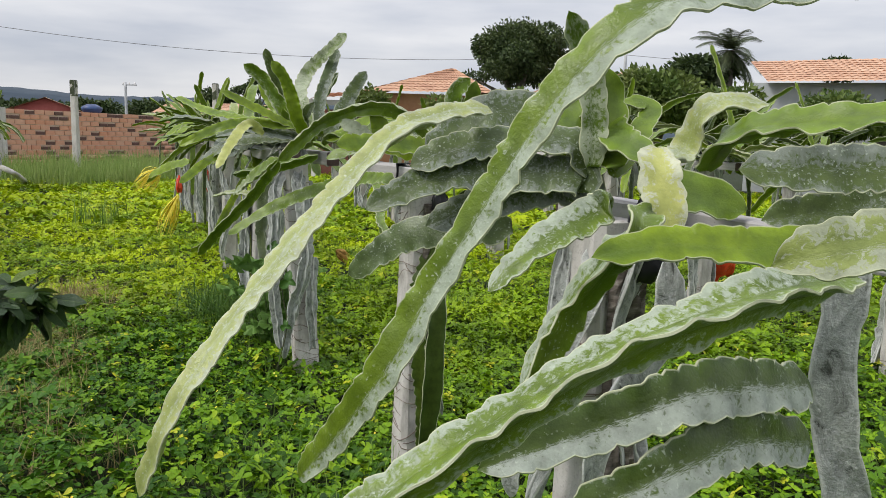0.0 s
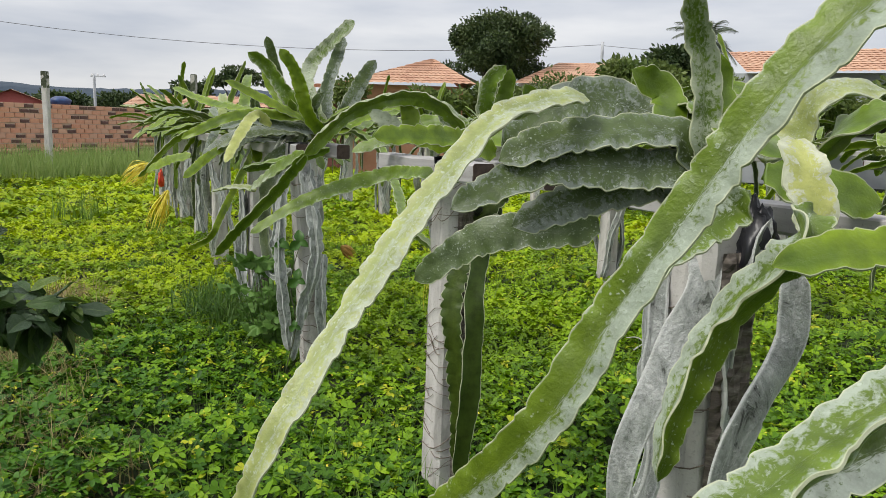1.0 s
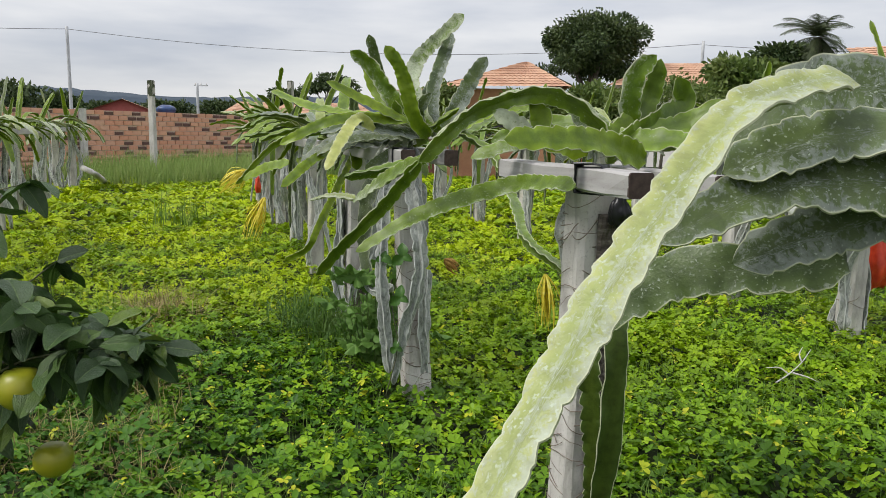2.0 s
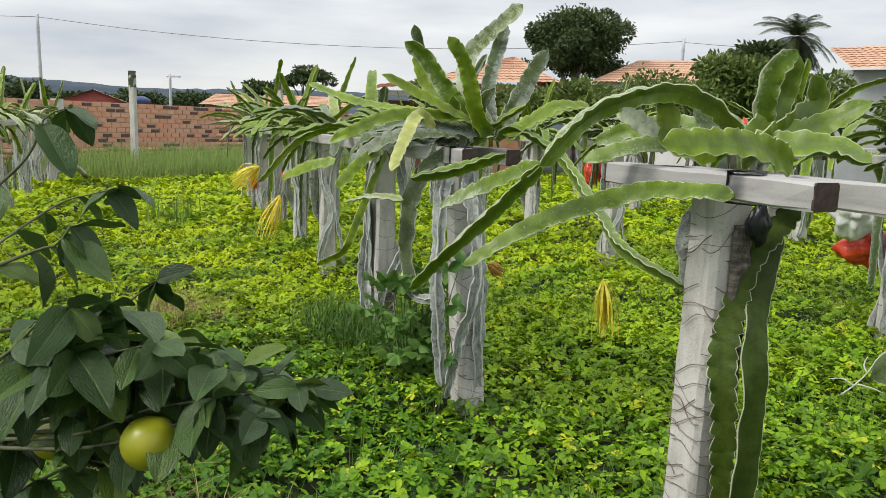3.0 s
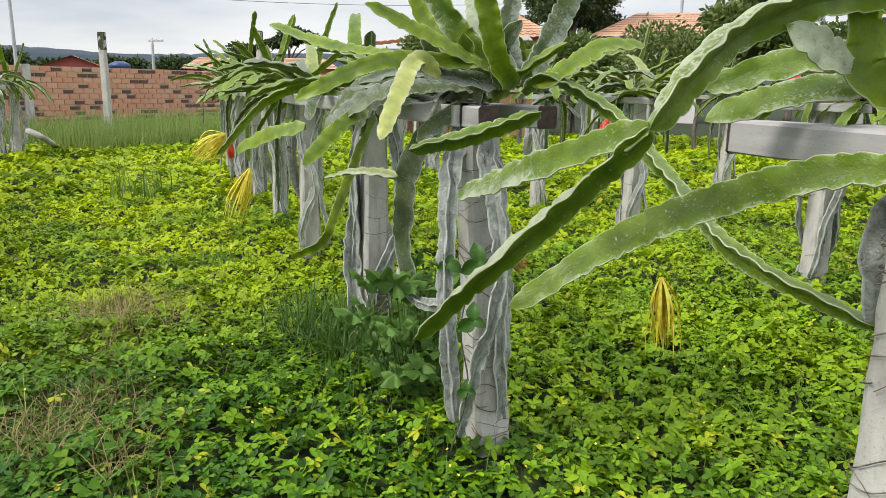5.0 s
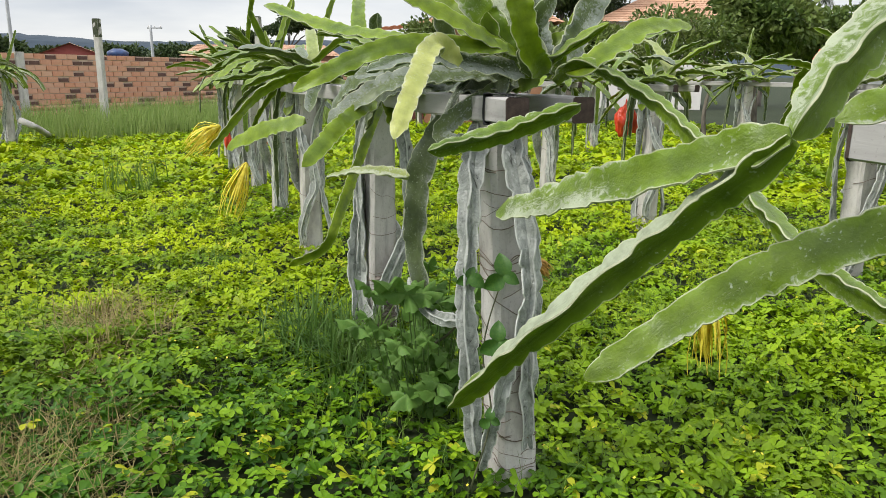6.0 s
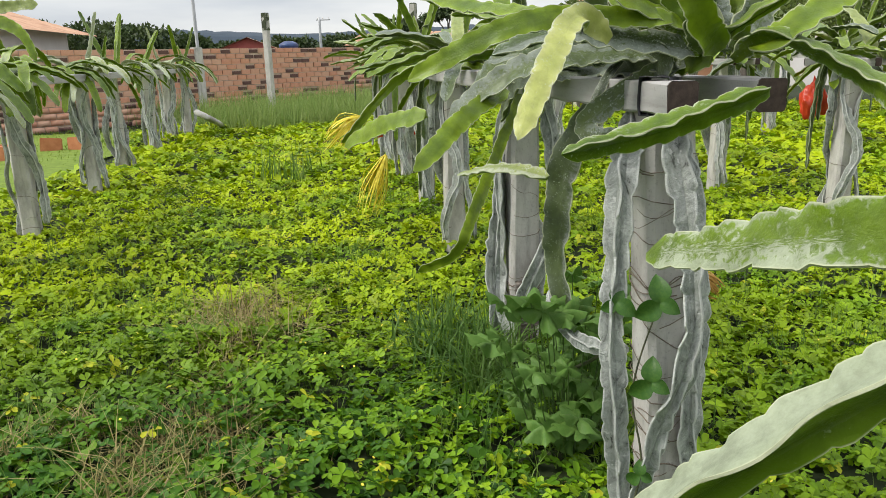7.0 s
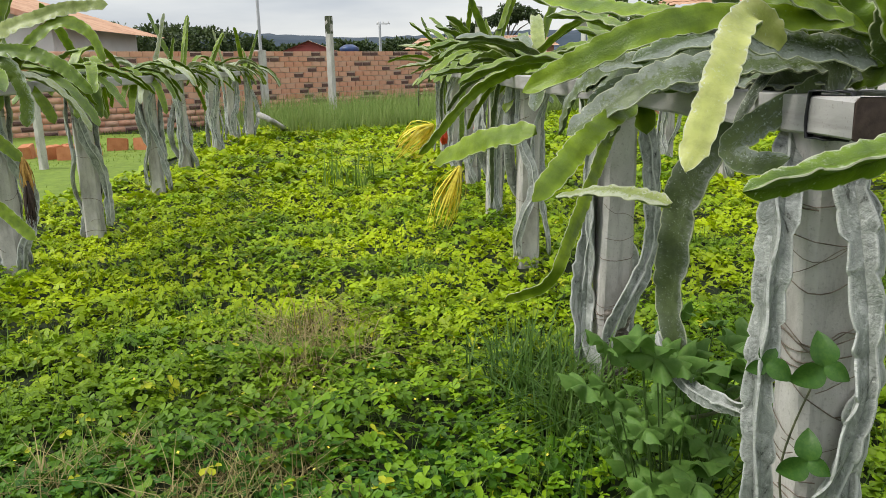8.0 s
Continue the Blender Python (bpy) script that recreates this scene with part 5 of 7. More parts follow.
def house_walls(parent, x0, x1, y0, y1, z, material, label):
    t = 0.15
    for nm, size, at in (("front_wall", (x1 - x0, t, z), ((x0 + x1) / 2, y0 + t / 2, 0)), ("back_wall", (x1 - x0, t, z), ((x0 + x1) / 2, y1 - t / 2, 0)),
                         ("side_wall", (t, y1 - y0 - 2 * t - 0.01, z), (x0 + t / 2, (y0 + y1) / 2, 0)), ("side_wall", (t, y1 - y0 - 2 * t - 0.01, z), (x1 - t / 2, (y0 + y1) / 2, 0))):
        part(nm, box_mesh(nm, size, material, at, 0.01), parent, label)


# the brick house with a hipped roof
b_at = az(-5.5, 22)
brick_house = thing("brick_house", b_at, "unplastered brick house with a hipped clay tile roof", "house")
brick_house.rotation_euler[2] = radians(7)
house_walls(brick_house, -1.3, 2.15, 0.0, 4.0, 2.72, MAT_BRICKWALL_FAR, "bare brick wall")
roof_panel(brick_house, ((-1.55, -0.35, 2.72), (2.5, -0.35, 2.78), (1.35, 2.0, 3.68), (1.25, 2.0, 3.68)), 1)
roof_panel(brick_house, ((2.5, -0.35, 2.78), (2.5, 4.35, 2.78), (1.35, 2.05, 3.68), (1.35, 2.0, 3.68)), 2)
roof_panel(brick_house, ((-1.55, 4.35, 2.72), (-1.55, -0.35, 2.72), (1.25, 2.0, 3.68), (1.25, 2.05, 3.68)), 3)
# its lower veranda on the west side
roof_panel(brick_house, ((-3.1, -0.5, 2.42), (-1.3, -0.5, 2.62), (-1.3, 3.0, 2.95), (-3.1, 3.0, 2.75)), 4, "low tile roof over a veranda")
part("veranda_beam", box_mesh("veranda_beam", (1.9, 0.12, 0.16), MAT_TIMBER, (-2.2, -0.35, 2.27), 0.01), brick_house, "wooden veranda beam")
part("veranda_wall", box_mesh("veranda_wall", (1.7, 0.12, 2.2), plain("maroon_plaster", [(0.3, (0.16, 0.06, 0.05)), (0.7, (0.26, 0.11, 0.09))], 2, 0.9, 0.1), (-2.2, 1.6, 0), 0.01), brick_house, "maroon wall under the veranda")
for x in (-3.0, -1.45):
    part("veranda_post", box_mesh("veranda_post", (0.12, 0.12, 2.27), MAT_WHITE, (x, -0.35, 0), 0.01), brick_house, "pale veranda post")
part("window", box_mesh("window", (0.7, 0.06, 0.6), MAT_DARK, (0.4, -0.02, 1.5), 0.01), brick_house, "dark unglazed window")

# the house with a gable behind the shrubs
g_at = az(6.2, 34)
gable_house = thing("gabled_house", g_at, "plastered house with a pale clay tile gable roof", "house")
gable_house.rotation_euler[2] = radians(-8)
house_walls(gable_house, -1.4, 3.0, 0, 5, 3.6, MAT_WHITE, "pale plaster wall")
roof_panel(gable_house, ((-1.7, -0.5, 3.55), (3.4, -0.5, 3.55), (3.4, 2.5, 4.75), (0.3, 2.5, 4.75)), 6)

# the long building with a shallow roof
l_at = az(24.8, 25)
long_house = thing("long_building", l_at, "long grey building with a shallow orange tile roof", "building")
long_house.rotation_euler[2] = radians(-21)
house_walls(long_house, -2.1, 14.0, 0, 6, 3.45, MAT_GREYWALL, "grey plaster wall")
roof_panel(long_house, ((-1.6, -0.5, 3.42), (14.5, -0.5, 3.55), (14.5, 3.0, 4.60), (-2.4, 3.0, 4.40)), 7)
for x in (2.0, 5.0, 8.0):
    part("window", box_mesh("window", (1.1, 0.06, 0.9), MAT_DARK, (x, -0.02, 1.6), 0.01), long_house, "dark window")

# the white house beyond the wall
w_at = (-21.17, 16.59, 0.0)
white_house = thing("white_house", w_at, "white plastered house with an orange tile roof", "house")
white_house.rotation_euler[2] = radians(27)
WH_E, WH_R = 2.55, 4.50                                        # eave and ridge heights
house_walls(white_house, -9.0, 2.2, 0, 7, WH_E + 0.2, MAT_WHITE, "white plaster wall")
bm = bmesh.new()
gv_ = [bm.verts.new(p) for p in ((-9.0, 0.0, WH_E + 0.2), (2.2, 0.0, WH_E + 0.2), (-3.4, 0.0, WH_R - 0.1), (-9.0, 0.15, WH_E + 0.2), (2.2, 0.15, WH_E + 0.2), (-3.4, 0.15, WH_R - 0.1))]
for f in ((0, 1, 2), (5, 4, 3), (0, 3, 4, 1), (1, 4, 5, 2), (2, 5, 3, 0)):
    bm.faces.new([gv_[i] for i in f])
part("gable", bm_mesh("gable", bm, MAT_WHITE), white_house, "white plastered gable")
roof_panel(white_house, ((2.95, 8.0, WH_E), (2.95, -0.6, WH_E), (-3.4, -0.6, WH_R), (-3.4, 8.0, WH_R)), 8)
roof_panel(white_house, ((-9.75, -0.6, WH_E), (-9.75, 8.0, WH_E), (-3.4, 8.0, WH_R), (-3.4, -0.6, WH_R)), 9)
part("fascia", box_mesh("fascia", (6.5, 0.04, 0.16), MAT_BRICK, (0, 0, -0.1), 0.01), white_house, "brown barge board").matrix_basis = pose(-0.22, -0.62, (WH_E + WH_R) / 2 - 0.02, 0, math.degrees(math.atan2(WH_R - WH_E, 6.35)), 0)

# the small red house
r_at = az(-32.7, 60)
red_house = thing("red_house", r_at, "small red painted house with a clay tile gable roof", "house")
red_house.rotation_euler[2] = radians(32)
house_walls(red_house, -2.0, 2.0, 0, 5, 2.48, MAT_PINK, "red painted wall")
bm = bmesh.new()
gv_ = [bm.verts.new(p) for p in ((-2.0, 0.0, 2.48), (2.0, 0.0, 2.48), (0, 0.0, 3.20), (-2.0, 0.15, 2.48), (2.0, 0.15, 2.48), (0, 0.15, 3.20))]
for f in ((0, 1, 2), (5, 4, 3), (0, 3, 4, 1), (1, 4, 5, 2), (2, 5, 3, 0)):
    bm.faces.new([gv_[i] for i in f])
part("gable", bm_mesh("gable", bm, MAT_PINK), red_house, "red painted gable")
roof_panel(red_house, ((2.4, 6.0, 2.36), (2.4, -0.5, 2.36), (0, -0.5, 3.27), (0, 6.0, 3.27)), 10)
roof_panel(red_house, ((-2.4, -0.5, 2.36), (-2.4, 6.0, 2.36), (0, 6.0, 3.27), (0, -0.5, 3.27)), 11)
# low roofs and a blue tank behind the wall
for k, (deg, dist, wdt, top) in enumerate(((-23.5, 48, 3.2, 3.0), (-20.3, 46, 2.6, 3.0), (-17.5, 52, 4.5, 3.2))):
    low = thing("far_house", az(deg, dist), "distant low house with a faded clay tile roof", "house", "distant houses")
    low.rotation_euler[2] = radians(-deg)
    house_walls(low, -wdt / 2, wdt / 2, 0, 4, top - 0.7, MAT_BRICKWALL_FAR, "brick wall")
    roof_panel(low, ((-wdt / 2 - 0.4, -0.4, top - 0.75), (wdt / 2 + 0.4, -0.4, top - 0.75), (wdt / 2 - 0.6, 2.2, top), (-wdt / 2 + 0.6, 2.2, top)), 20 + k)
tank = new("water_tank", tube_mesh("water_tank", [(0, 0, 0), (0, 0, 0.25), (0, 0, 0.48), (0, 0, 0.55)], [0.50, 0.60, 0.62, 0.25], MAT_BLUE, 0.08, 20))
tank.location = az(-29.8, 50, 2.12)
tagged(tank, "round blue plastic water tank", "tank")
stand = new("tank_stand", box_mesh("tank_stand", (1.4, 1.4, 2.12), MAT_BRICKWALL_FAR, (0, 0, 0), 0.02))
stand.location = az(-29.8, 50)
tagged(stand, "brick stand under a water tank", "stand")

# ---------------------------------------------------------------- trees and shrubs


def leaf_cloud(name, blobs, count, size, material, seed, droop=0.3, hollow=0.45):
    """Many small folded leaf blades spread over a few uneven lobes."""
    r = np.random.RandomState(seed)
    blobs = np.array(blobs, dtype=float)                       # x y z rx rz
    wgt = blobs[:, 3] ** 2 * blobs[:, 4]
    pick = r.choice(len(blobs), count, p=wgt / wgt.sum())
    d = r.normal(size=(count, 3))
    d /= np.linalg.norm(d, axis=1)[:, None]
    rad = (hollow + (1 - hollow) * r.uniform(0, 1, count) ** 0.5) * (1 + 0.12 * r.normal(size=count))
    c = blobs[pick, :3] + d * rad[:, None] * np.stack([blobs[pick, 3], blobs[pick, 3], blobs[pick, 4]], axis=1)
    a = d + 0.7 * r.normal(size=(count, 3)) + np.array([0, 0, -droop])
    a /= np.linalg.norm(a, axis=1)[:, None]
    s = np.cross(a, r.normal(size=(count, 3)))
    s /= np.linalg.norm(s, axis=1)[:, None]
    L = size * r.uniform(0.6, 1.3, count)[:, None]
    w = L * 0.24
    v = np.stack([c, c + a * L * 0.5 + s * w, c + a * L, c + a * L * 0.5 - s * w], axis=1)
    return quads_mesh(name, v, material)


def tree(name, at, label, trunk_h, trunk_r, blobs, count, size, mat, seed, limbs=5, category="tree", hollow=0.45):
    ob = thing(name, at, label, category)
    r = random.Random(seed)
    part("trunk", tube_mesh("trunk", [(0, 0, -0.2), (r.uniform(-.1, .1), 0, trunk_h * 0.5), (r.uniform(-.15, .15), r.uniform(-.1, .1), trunk_h)], [trunk_r * 1.3, trunk_r, trunk_r * 0.7], MAT_BARK, trunk_h / 8, 9, 0.06, seed), ob)
    for k in range(min(limbs, len(blobs))):
        b = blobs[k]
        part("limb", tube_mesh("limb", [(0, 0, trunk_h * 0.9), (b[0] * 0.4, b[1] * 0.4, (trunk_h + b[2]) / 2), (b[0], b[1], b[2])], [trunk_r * 0.6, trunk_r * 0.35, trunk_r * 0.12], MAT_BARK, trunk_h / 6, 7, 0.05, seed + k), ob)
    cr = part("crown", leaf_cloud("crown", blobs, count, size, mat, seed, hollow=hollow), ob, "dense leaves of the crown")
    cr["kind"] = "stuff"
    return ob


def lobes(n, rx, rz, z, seed, small=0.45):
    r = random.Random(seed)
    out = [(0, 0, z, rx * 0.72, rz * 0.75)]
    for k in range(n):
        a = 6.28 * k / n + r.uniform(-0.3, 0.3)
        q = r.uniform(0.45, 0.75)
        out.append((rx * q * math.cos(a), rx * q * math.sin(a), z + rz * r.uniform(-0.55, 0.6), rx * small * r.uniform(0.7, 1.1), rz * small * r.uniform(0.7, 1.1)))
    return out


rm = random.Random(77)
mango_lobes = [(0, 0, 5.6, 1.9, 1.3)]
for k in range(26):
    a, q = rm.uniform(0, 6.28), rm.uniform(0.0, 1.0) ** 0.5
    z = 4.2 + 2.5 * rm.random()
    rad = 2.55 * math.sqrt(max(0.05, 1 - ((z - 5.0) / 2.2) ** 2))
    mango_lobes.append((rad * q * math.cos(a), rad * q * math.sin(a), z, rm.uniform(0.45, 0.75), rm.uniform(0.3, 0.5)))
tree("mango_tree", az(2.1, 36), "large round dark green mango tree", 3.0, 0.28, mango_lobes, 34000, 0.18, MAT_TREE, 1)
tree("broad_tree", az(-18.3, 70), "thin flat-topped tree on the skyline", 3.4, 0.16, [(0, 0, 5.3, 1.4, .35), (1.6, 0, 5.6, 1.2, .35), (-1.5, .3, 5.0, 1.1, .3), (2.6, 0, 5.1, .8, .3), (.4, 0, 6.0, 1.2, .3)], 2600, 0.34, MAT_TREE, 2, hollow=0.2)
tree("broad_tree", az(-21.0, 72), "rounded dark tree on the skyline", 2.2, 0.2, lobes(5, 1.8, 1.1, 4.0, 3), 2600, 0.36, MAT_TREE, 3)
for k, (deg, dist, rx, rz, z) in enumerate(((-39.8, 80, 3.6, 1.9, 3.6), (-43.0, 85, 4.0, 2.2, 4.0), (-36.6, 85, 2.6, 1.4, 3.2), (-34.2, 95, 2.6, 1.2, 2.8), (-29.6, 90, 2.6, 1.2, 2.9), (-26.5, 95, 3.0, 1.5, 3.2), (-24.0, 100, 3.0, 1.3, 3.2), (-31.5, 110, 4.0, 1.3, 3.0), (-47, 90, 5, 2.4, 4.2), (-52, 90, 5, 2.4, 4.2))):
    tree("far_tree", az(deg, dist), "distant dark tree behind the wall", max(1.0, z - rz), 0.25, lobes(6, rx, rz, z, 30 + k), 2600, 0.5, MAT_TREE, 30 + k, 2)
tree("round_tree", az(15.0, 40), "round dark tree behind the houses", 3.0, 0.2, lobes(6, 2.0, 1.2, 4.9, 5), 4500, 0.3, MAT_TREE, 5)
tree("round_tree", az(23.8, 60), "round dark treetop over a roof", 5.4, 0.25, lobes(6, 1.7, 1.0, 7.0, 6), 2500, 0.34, MAT_TREE, 6)
tree("leafy_bush", az(14.2, 20), "tall leafy green bush", 1.4, 0.08, lobes(8, 1.35, 0.95, 2.6, 7), 8000, 0.17, MAT_SHRUB, 7, category="bush")
tree("leafy_bush", az(18.2, 22), "tall leafy green bush", 1.0, 0.07, lobes(7, 1.2, 0.9, 2.35, 8), 6000, 0.17, MAT_SHRUB, 8, category="bush")
tree("leafy_bush", az(26.0, 23), "tall leafy green bush", 1.0, 0.07, lobes(7, 1.4, 0.8, 2.4, 9), 6000, 0.17, MAT_SHRUB, 9, category="bush")
tree("leafy_bush", az(2.4, 24), "broad bright green bush", 0.9, 0.07, lobes(8, 1.6, 0.75, 2.35, 10), 7000, 0.2, MAT_SHRUB, 10, category="bush")
tree("leafy_bush", az(-1.6, 19), "broad bright green bush", 0.7, 0.06, lobes(6, 0.8, 0.5, 2.0, 11), 2500, 0.18, MAT_SHRUB, 11, category="bush")
tree("thin_bush", az(8.2, 20), "open twiggy grey-green bush", 1.2, 0.05, lobes(9, 1.4, 0.9, 2.35, 12, 0.3), 3600, 0.12, MAT_SHRUB, 12, 9, "bush", 0.2)
tree("thin_bush", az(11.0, 19), "open twiggy grey-green bush", 1.2, 0.05, lobes(9, 1.1, 0.7, 2.2, 13, 0.3), 2600, 0.12, MAT_SHRUB, 13, 9, "bush", 0.2)
tree("thin_bush", az(-9.0, 21), "small vine-like bush against a brick house", 0.9, 0.04, lobes(7, 0.7, 0.55, 2.4, 14, 0.3), 1500, 0.14, MAT_SHRUB, 14, 6, "bush", 0.2)
for k, deg in enumerate((32, 38, 45, 52, 60)):
    tree("leafy_bush", az(deg, 24 + k), "tall leafy green bush", 1.2, 0.08, lobes(7, 1.7, 1.1, 2.6, 60 + k), 3000, 0.22, MAT_SHRUB, 60 + k, category="bush")


def palm(at, tall, seed):
    ob = thing("palm_tree", at, "feather palm with drooping grey-green fronds", "palm tree")
    part("trunk", tube_mesh("trunk", [(0, 0, -0.2), (0.05, 0, tall / 2), (0, 0, tall)], [0.2, 0.16, 0.17], MAT_BARK, 0.4, 10, 0.05, seed), ob)
    r = random.Random(seed)
    for k in range(30):
        a = 6.28 * k / 30 + r.uniform(-0.2, 0.2)
        el = radians(r.choice([75, 50, 30, 10, -10, -35]) + r.uniform(-10, 10))
        L = r.uniform(1.7, 2.3)
        p, v = np.array([0, 0, tall]), np.array([math.cos(a) * math.cos(el), math.sin(a) * math.cos(el), math.sin(el)])
        pts = [p]
        for _ in range(6):
            p = p + v * L / 6
            v = v + np.array([0, 0, -0.22])
            v /= np.linalg.norm(v)
            pts.append(p)
        q, s = curve_points(pts, 0.05)
        t, n, b = frames_along(q, (0, 0, 1))
        V = []
        for i in range(2, len(q)):
            f = i / len(q)
            w = 0.55 * math.sin(math.pi * min(1, 0.15 + 0.85 * f)) ** 0.7 + 0.05
            for sg in (-1, 1):
                tipp = q[i] + sg * b[i] * w * 0.75 + t[i] * w * 0.55 - np.array([0, 0, 0.25 * w + r.uniform(0, 0.08)])
                V.append([q[i] - t[i] * 0.025, q[i] + t[i] * 0.025, tipp + t[i] * 0.006, tipp])
        part("frond", quads_mesh("frond", np.array(V), MAT_PALM), ob)
    return ob


palm(az(17.4, 40), 6.2, 5)

# wooded hills on the horizon
for k, (deg0, deg1, dist, top) in enumerate(((-75, 10, 900, 55), (-60, -10, 650, 23), (-15, 70, 800, 30))):
    V, F = [], []
    steps = 160
    for i in range(steps + 1):
        d = deg0 + (deg1 - deg0) * i / steps
        hgt = top * (0.75 + 0.16 * noise.noise(Vector((d * 0.09, k * 7.1, 0))) + 0.05 * noise.noise(Vector((d * 1.3, k, 5)))) * min(1, i / 12, (steps - i) / 12)
        for dd, z in ((dist, -1.0), (dist + 60, hgt * 0.75), (dist + 160, hgt), (dist + 400, -1.0)):
            V.append(az(d, dd, z))
        if i:
            o = (i - 1) * 4
            for q in range(3):
                F.append((o + q, o + 4 + q, o + 5 + q, o + 1 + q))
    hill = new("hill", mesh_of("hill", V, F, MAT_HILL, True))
    tagged(hill, "long blue-green wooded hill on the horizon", "hill", kind="structure")


# ---------------------------------------------------------------- citrus tree beside the path
citrus = thing("citrus_tree", (-1.78, 1.75, 0), "young citrus tree with dark glossy leaves and ripening fruit", "citrus tree")
CB = np.array([-1.78, 1.75, 0.0])


def citrus_leaf_mesh(k):
    """A pointed oval leaf of unit length, folded along its rib, curled and wavy at the margin."""
    V, F, rib = [], [], []
    n, cols = 12, (-1.0, -0.55, -0.08, 0.0, 0.08, 0.55, 1.0)
    fold, curl, turn = 0.16 + 0.13 * (k % 4), 0.05 + 0.11 * (k % 5), 0.06 * math.sin(2.3 * k)
    for i in range(n + 1):
        f = i / n
        w = 0.275 * math.sin(math.pi * min(1, 0.02 + 0.97 * f ** 0.92)) ** 0.72
        for c in cols:
            ripple = 0.022 * math.sin(11 * f + 1.7 * k + 2 * c) * c * c
            V.append((f, c * w + turn * f * f, -curl * f * f + fold * abs(c) * w + ripple - (0.004 if c == 0 else 0)))
            rib.append(1.0 if c == 0 else 0.0)
    q = len(cols)
    for i in range(n):
        for j in range(q - 1):
            F.append((i * q + j, i * q + j + 1, i * q + q + j + 1, i * q + q + j))
    return mesh_of("leaf", V, F, MAT_CITRUS, True, rib)


LEAVES = [citrus_leaf_mesh(k) for k in range(7)]


def citrus_branch(ctrl, r0, leaves, size, start=0.25, seed=0, tuft=5):
    p, s = curve_points(np.array(ctrl) - CB, 0.02)
    br = part("branch", tube_mesh("branch", np.array(ctrl) - CB, [r0, r0 * 0.7, r0 * 0.3], MAT_TWIG, 0.025, 7, 0.05, seed), citrus)
    r = random.Random(seed)
    for k in range(leaves):
        f = start + (1 - start) * (k + 0.5) / leaves
        q = p[min(len(p) - 1, int(f * len(p)))]
        d = p[-1] - p[0]
        base = math.atan2(d[1], d[0])
        ob = part("leaf", LEAVES[r.randrange(7)], br)
        L = size * r.uniform(0.75, 1.4)
        ob.matrix_basis = Matrix.Translation(q) @ Euler((r.uniform(-0.7, 0.7), r.uniform(-0.35, 0.95), base + r.choice((-1, 1)) * r.uniform(0.1, 1.5))).to_matrix().to_4x4() @ Matrix.Diagonal((L, L, L, 1))
    for k in range(tuft):                                     # the rosette at the shoot's end
        ob = part("leaf", LEAVES[r.randrange(7)], br)
        L = size * r.uniform(0.7, 1.3)
        ob.matrix_basis = Matrix.Translation(p[-1]) @ Euler((r.uniform(-1.0, 1.0), r.uniform(-0.6, 1.1), 1.26 * k + r.uniform(-0.3, 0.3))).to_matrix().to_4x4() @ Matrix.Diagonal((L, L, L, 1))
    return br


part("trunk", tube_mesh("trunk", [(0, 0, -0.1), (0.02, 0, 0.4), (-0.02, 0.02, 0.9), (0, 0, 1.5)], [0.028, 0.024, 0.018, 0.008], MAT_TWIG, 0.05, 9, 0.06, 3), citrus)
citrus_branch([(-1.780, 1.750, 0.75), (-1.376, 1.760, 0.859), (-1.194, 1.761, 0.917), (-1.104, 1.755, 0.942)], 0.006, 18, 0.105, 0.3, 1)
citrus_branch([(-1.780, 1.750, 0.75), (-1.281, 1.773, 0.872), (-1.122, 1.752, 0.937), (-1.031, 1.764, 0.945)], 0.005, 11, 0.1, 0.75, 11)
citrus_branch([(-1.780, 1.750, 0.85), (-1.465, 1.762, 0.921), (-1.343, 1.721, 1.007), (-1.283, 1.703, 1.038)], 0.005, 12, 0.115, 0.3, 2)
citrus_branch([(-1.780, 1.750, 1.0), (-1.530, 1.930, 1.028), (-1.459, 1.966, 1.068), (-1.418, 1.978, 1.101)], 0.005, 6, 0.085, 0.4, 3, 4)
citrus_branch([(-1.780, 1.750, 1.1), (-1.614, 1.848, 1.179), (-1.540, 1.809, 1.200), (-1.514, 1.820, 1.239)], 0.005, 4, 0.10, 0.3, 4, 3)
citrus_branch([(-1.780, 1.750, 1.2), (-1.587, 1.784, 1.361), (-1.547, 1.807, 1.452), (-1.502, 1.816, 1.472)], 0.005, 2, 0.09, 0.3, 5, 3)
citrus_branch([(-1.780, 1.750, 1.1), (-1.721, 2.053, 1.240), (-1.621, 2.072, 1.278), (-1.565, 2.081, 1.292)], 0.004, 4, 0.085, 0.4, 6, 4)
citrus_branch([(-1.780, 1.750, 0.6), (-1.498, 1.777, 0.754), (-1.437, 1.738, 0.782), (-1.389, 1.742, 0.774)], 0.005, 8, 0.1, 0.3, 7)
citrus_branch([(-1.780, 1.750, 0.7), (-1.564, 1.899, 0.889), (-1.337, 1.878, 0.917), (-1.258, 1.898, 0.971)], 0.005, 12, 0.1, 0.3, 8)
citrus_branch([(-1.780, 1.750, 0.7), (-1.589, 1.834, 0.836), (-1.496, 1.802, 0.881), (-1.436, 1.807, 0.873)], 0.005, 9, 0.11, 0.3, 9)
citrus_branch([(-1.780, 1.750, 0.849), (-1.575, 1.676, 0.919), (-1.452, 1.632, 1.009), (-1.370, 1.603, 1.049)], 0.005, 9, 0.096, 0.5, 33)
citrus_branch([(-1.780, 1.750, 0.903), (-1.577, 1.728, 0.973), (-1.455, 1.715, 1.063), (-1.374, 1.706, 1.103)], 0.005, 9, 0.088, 0.5, 34)
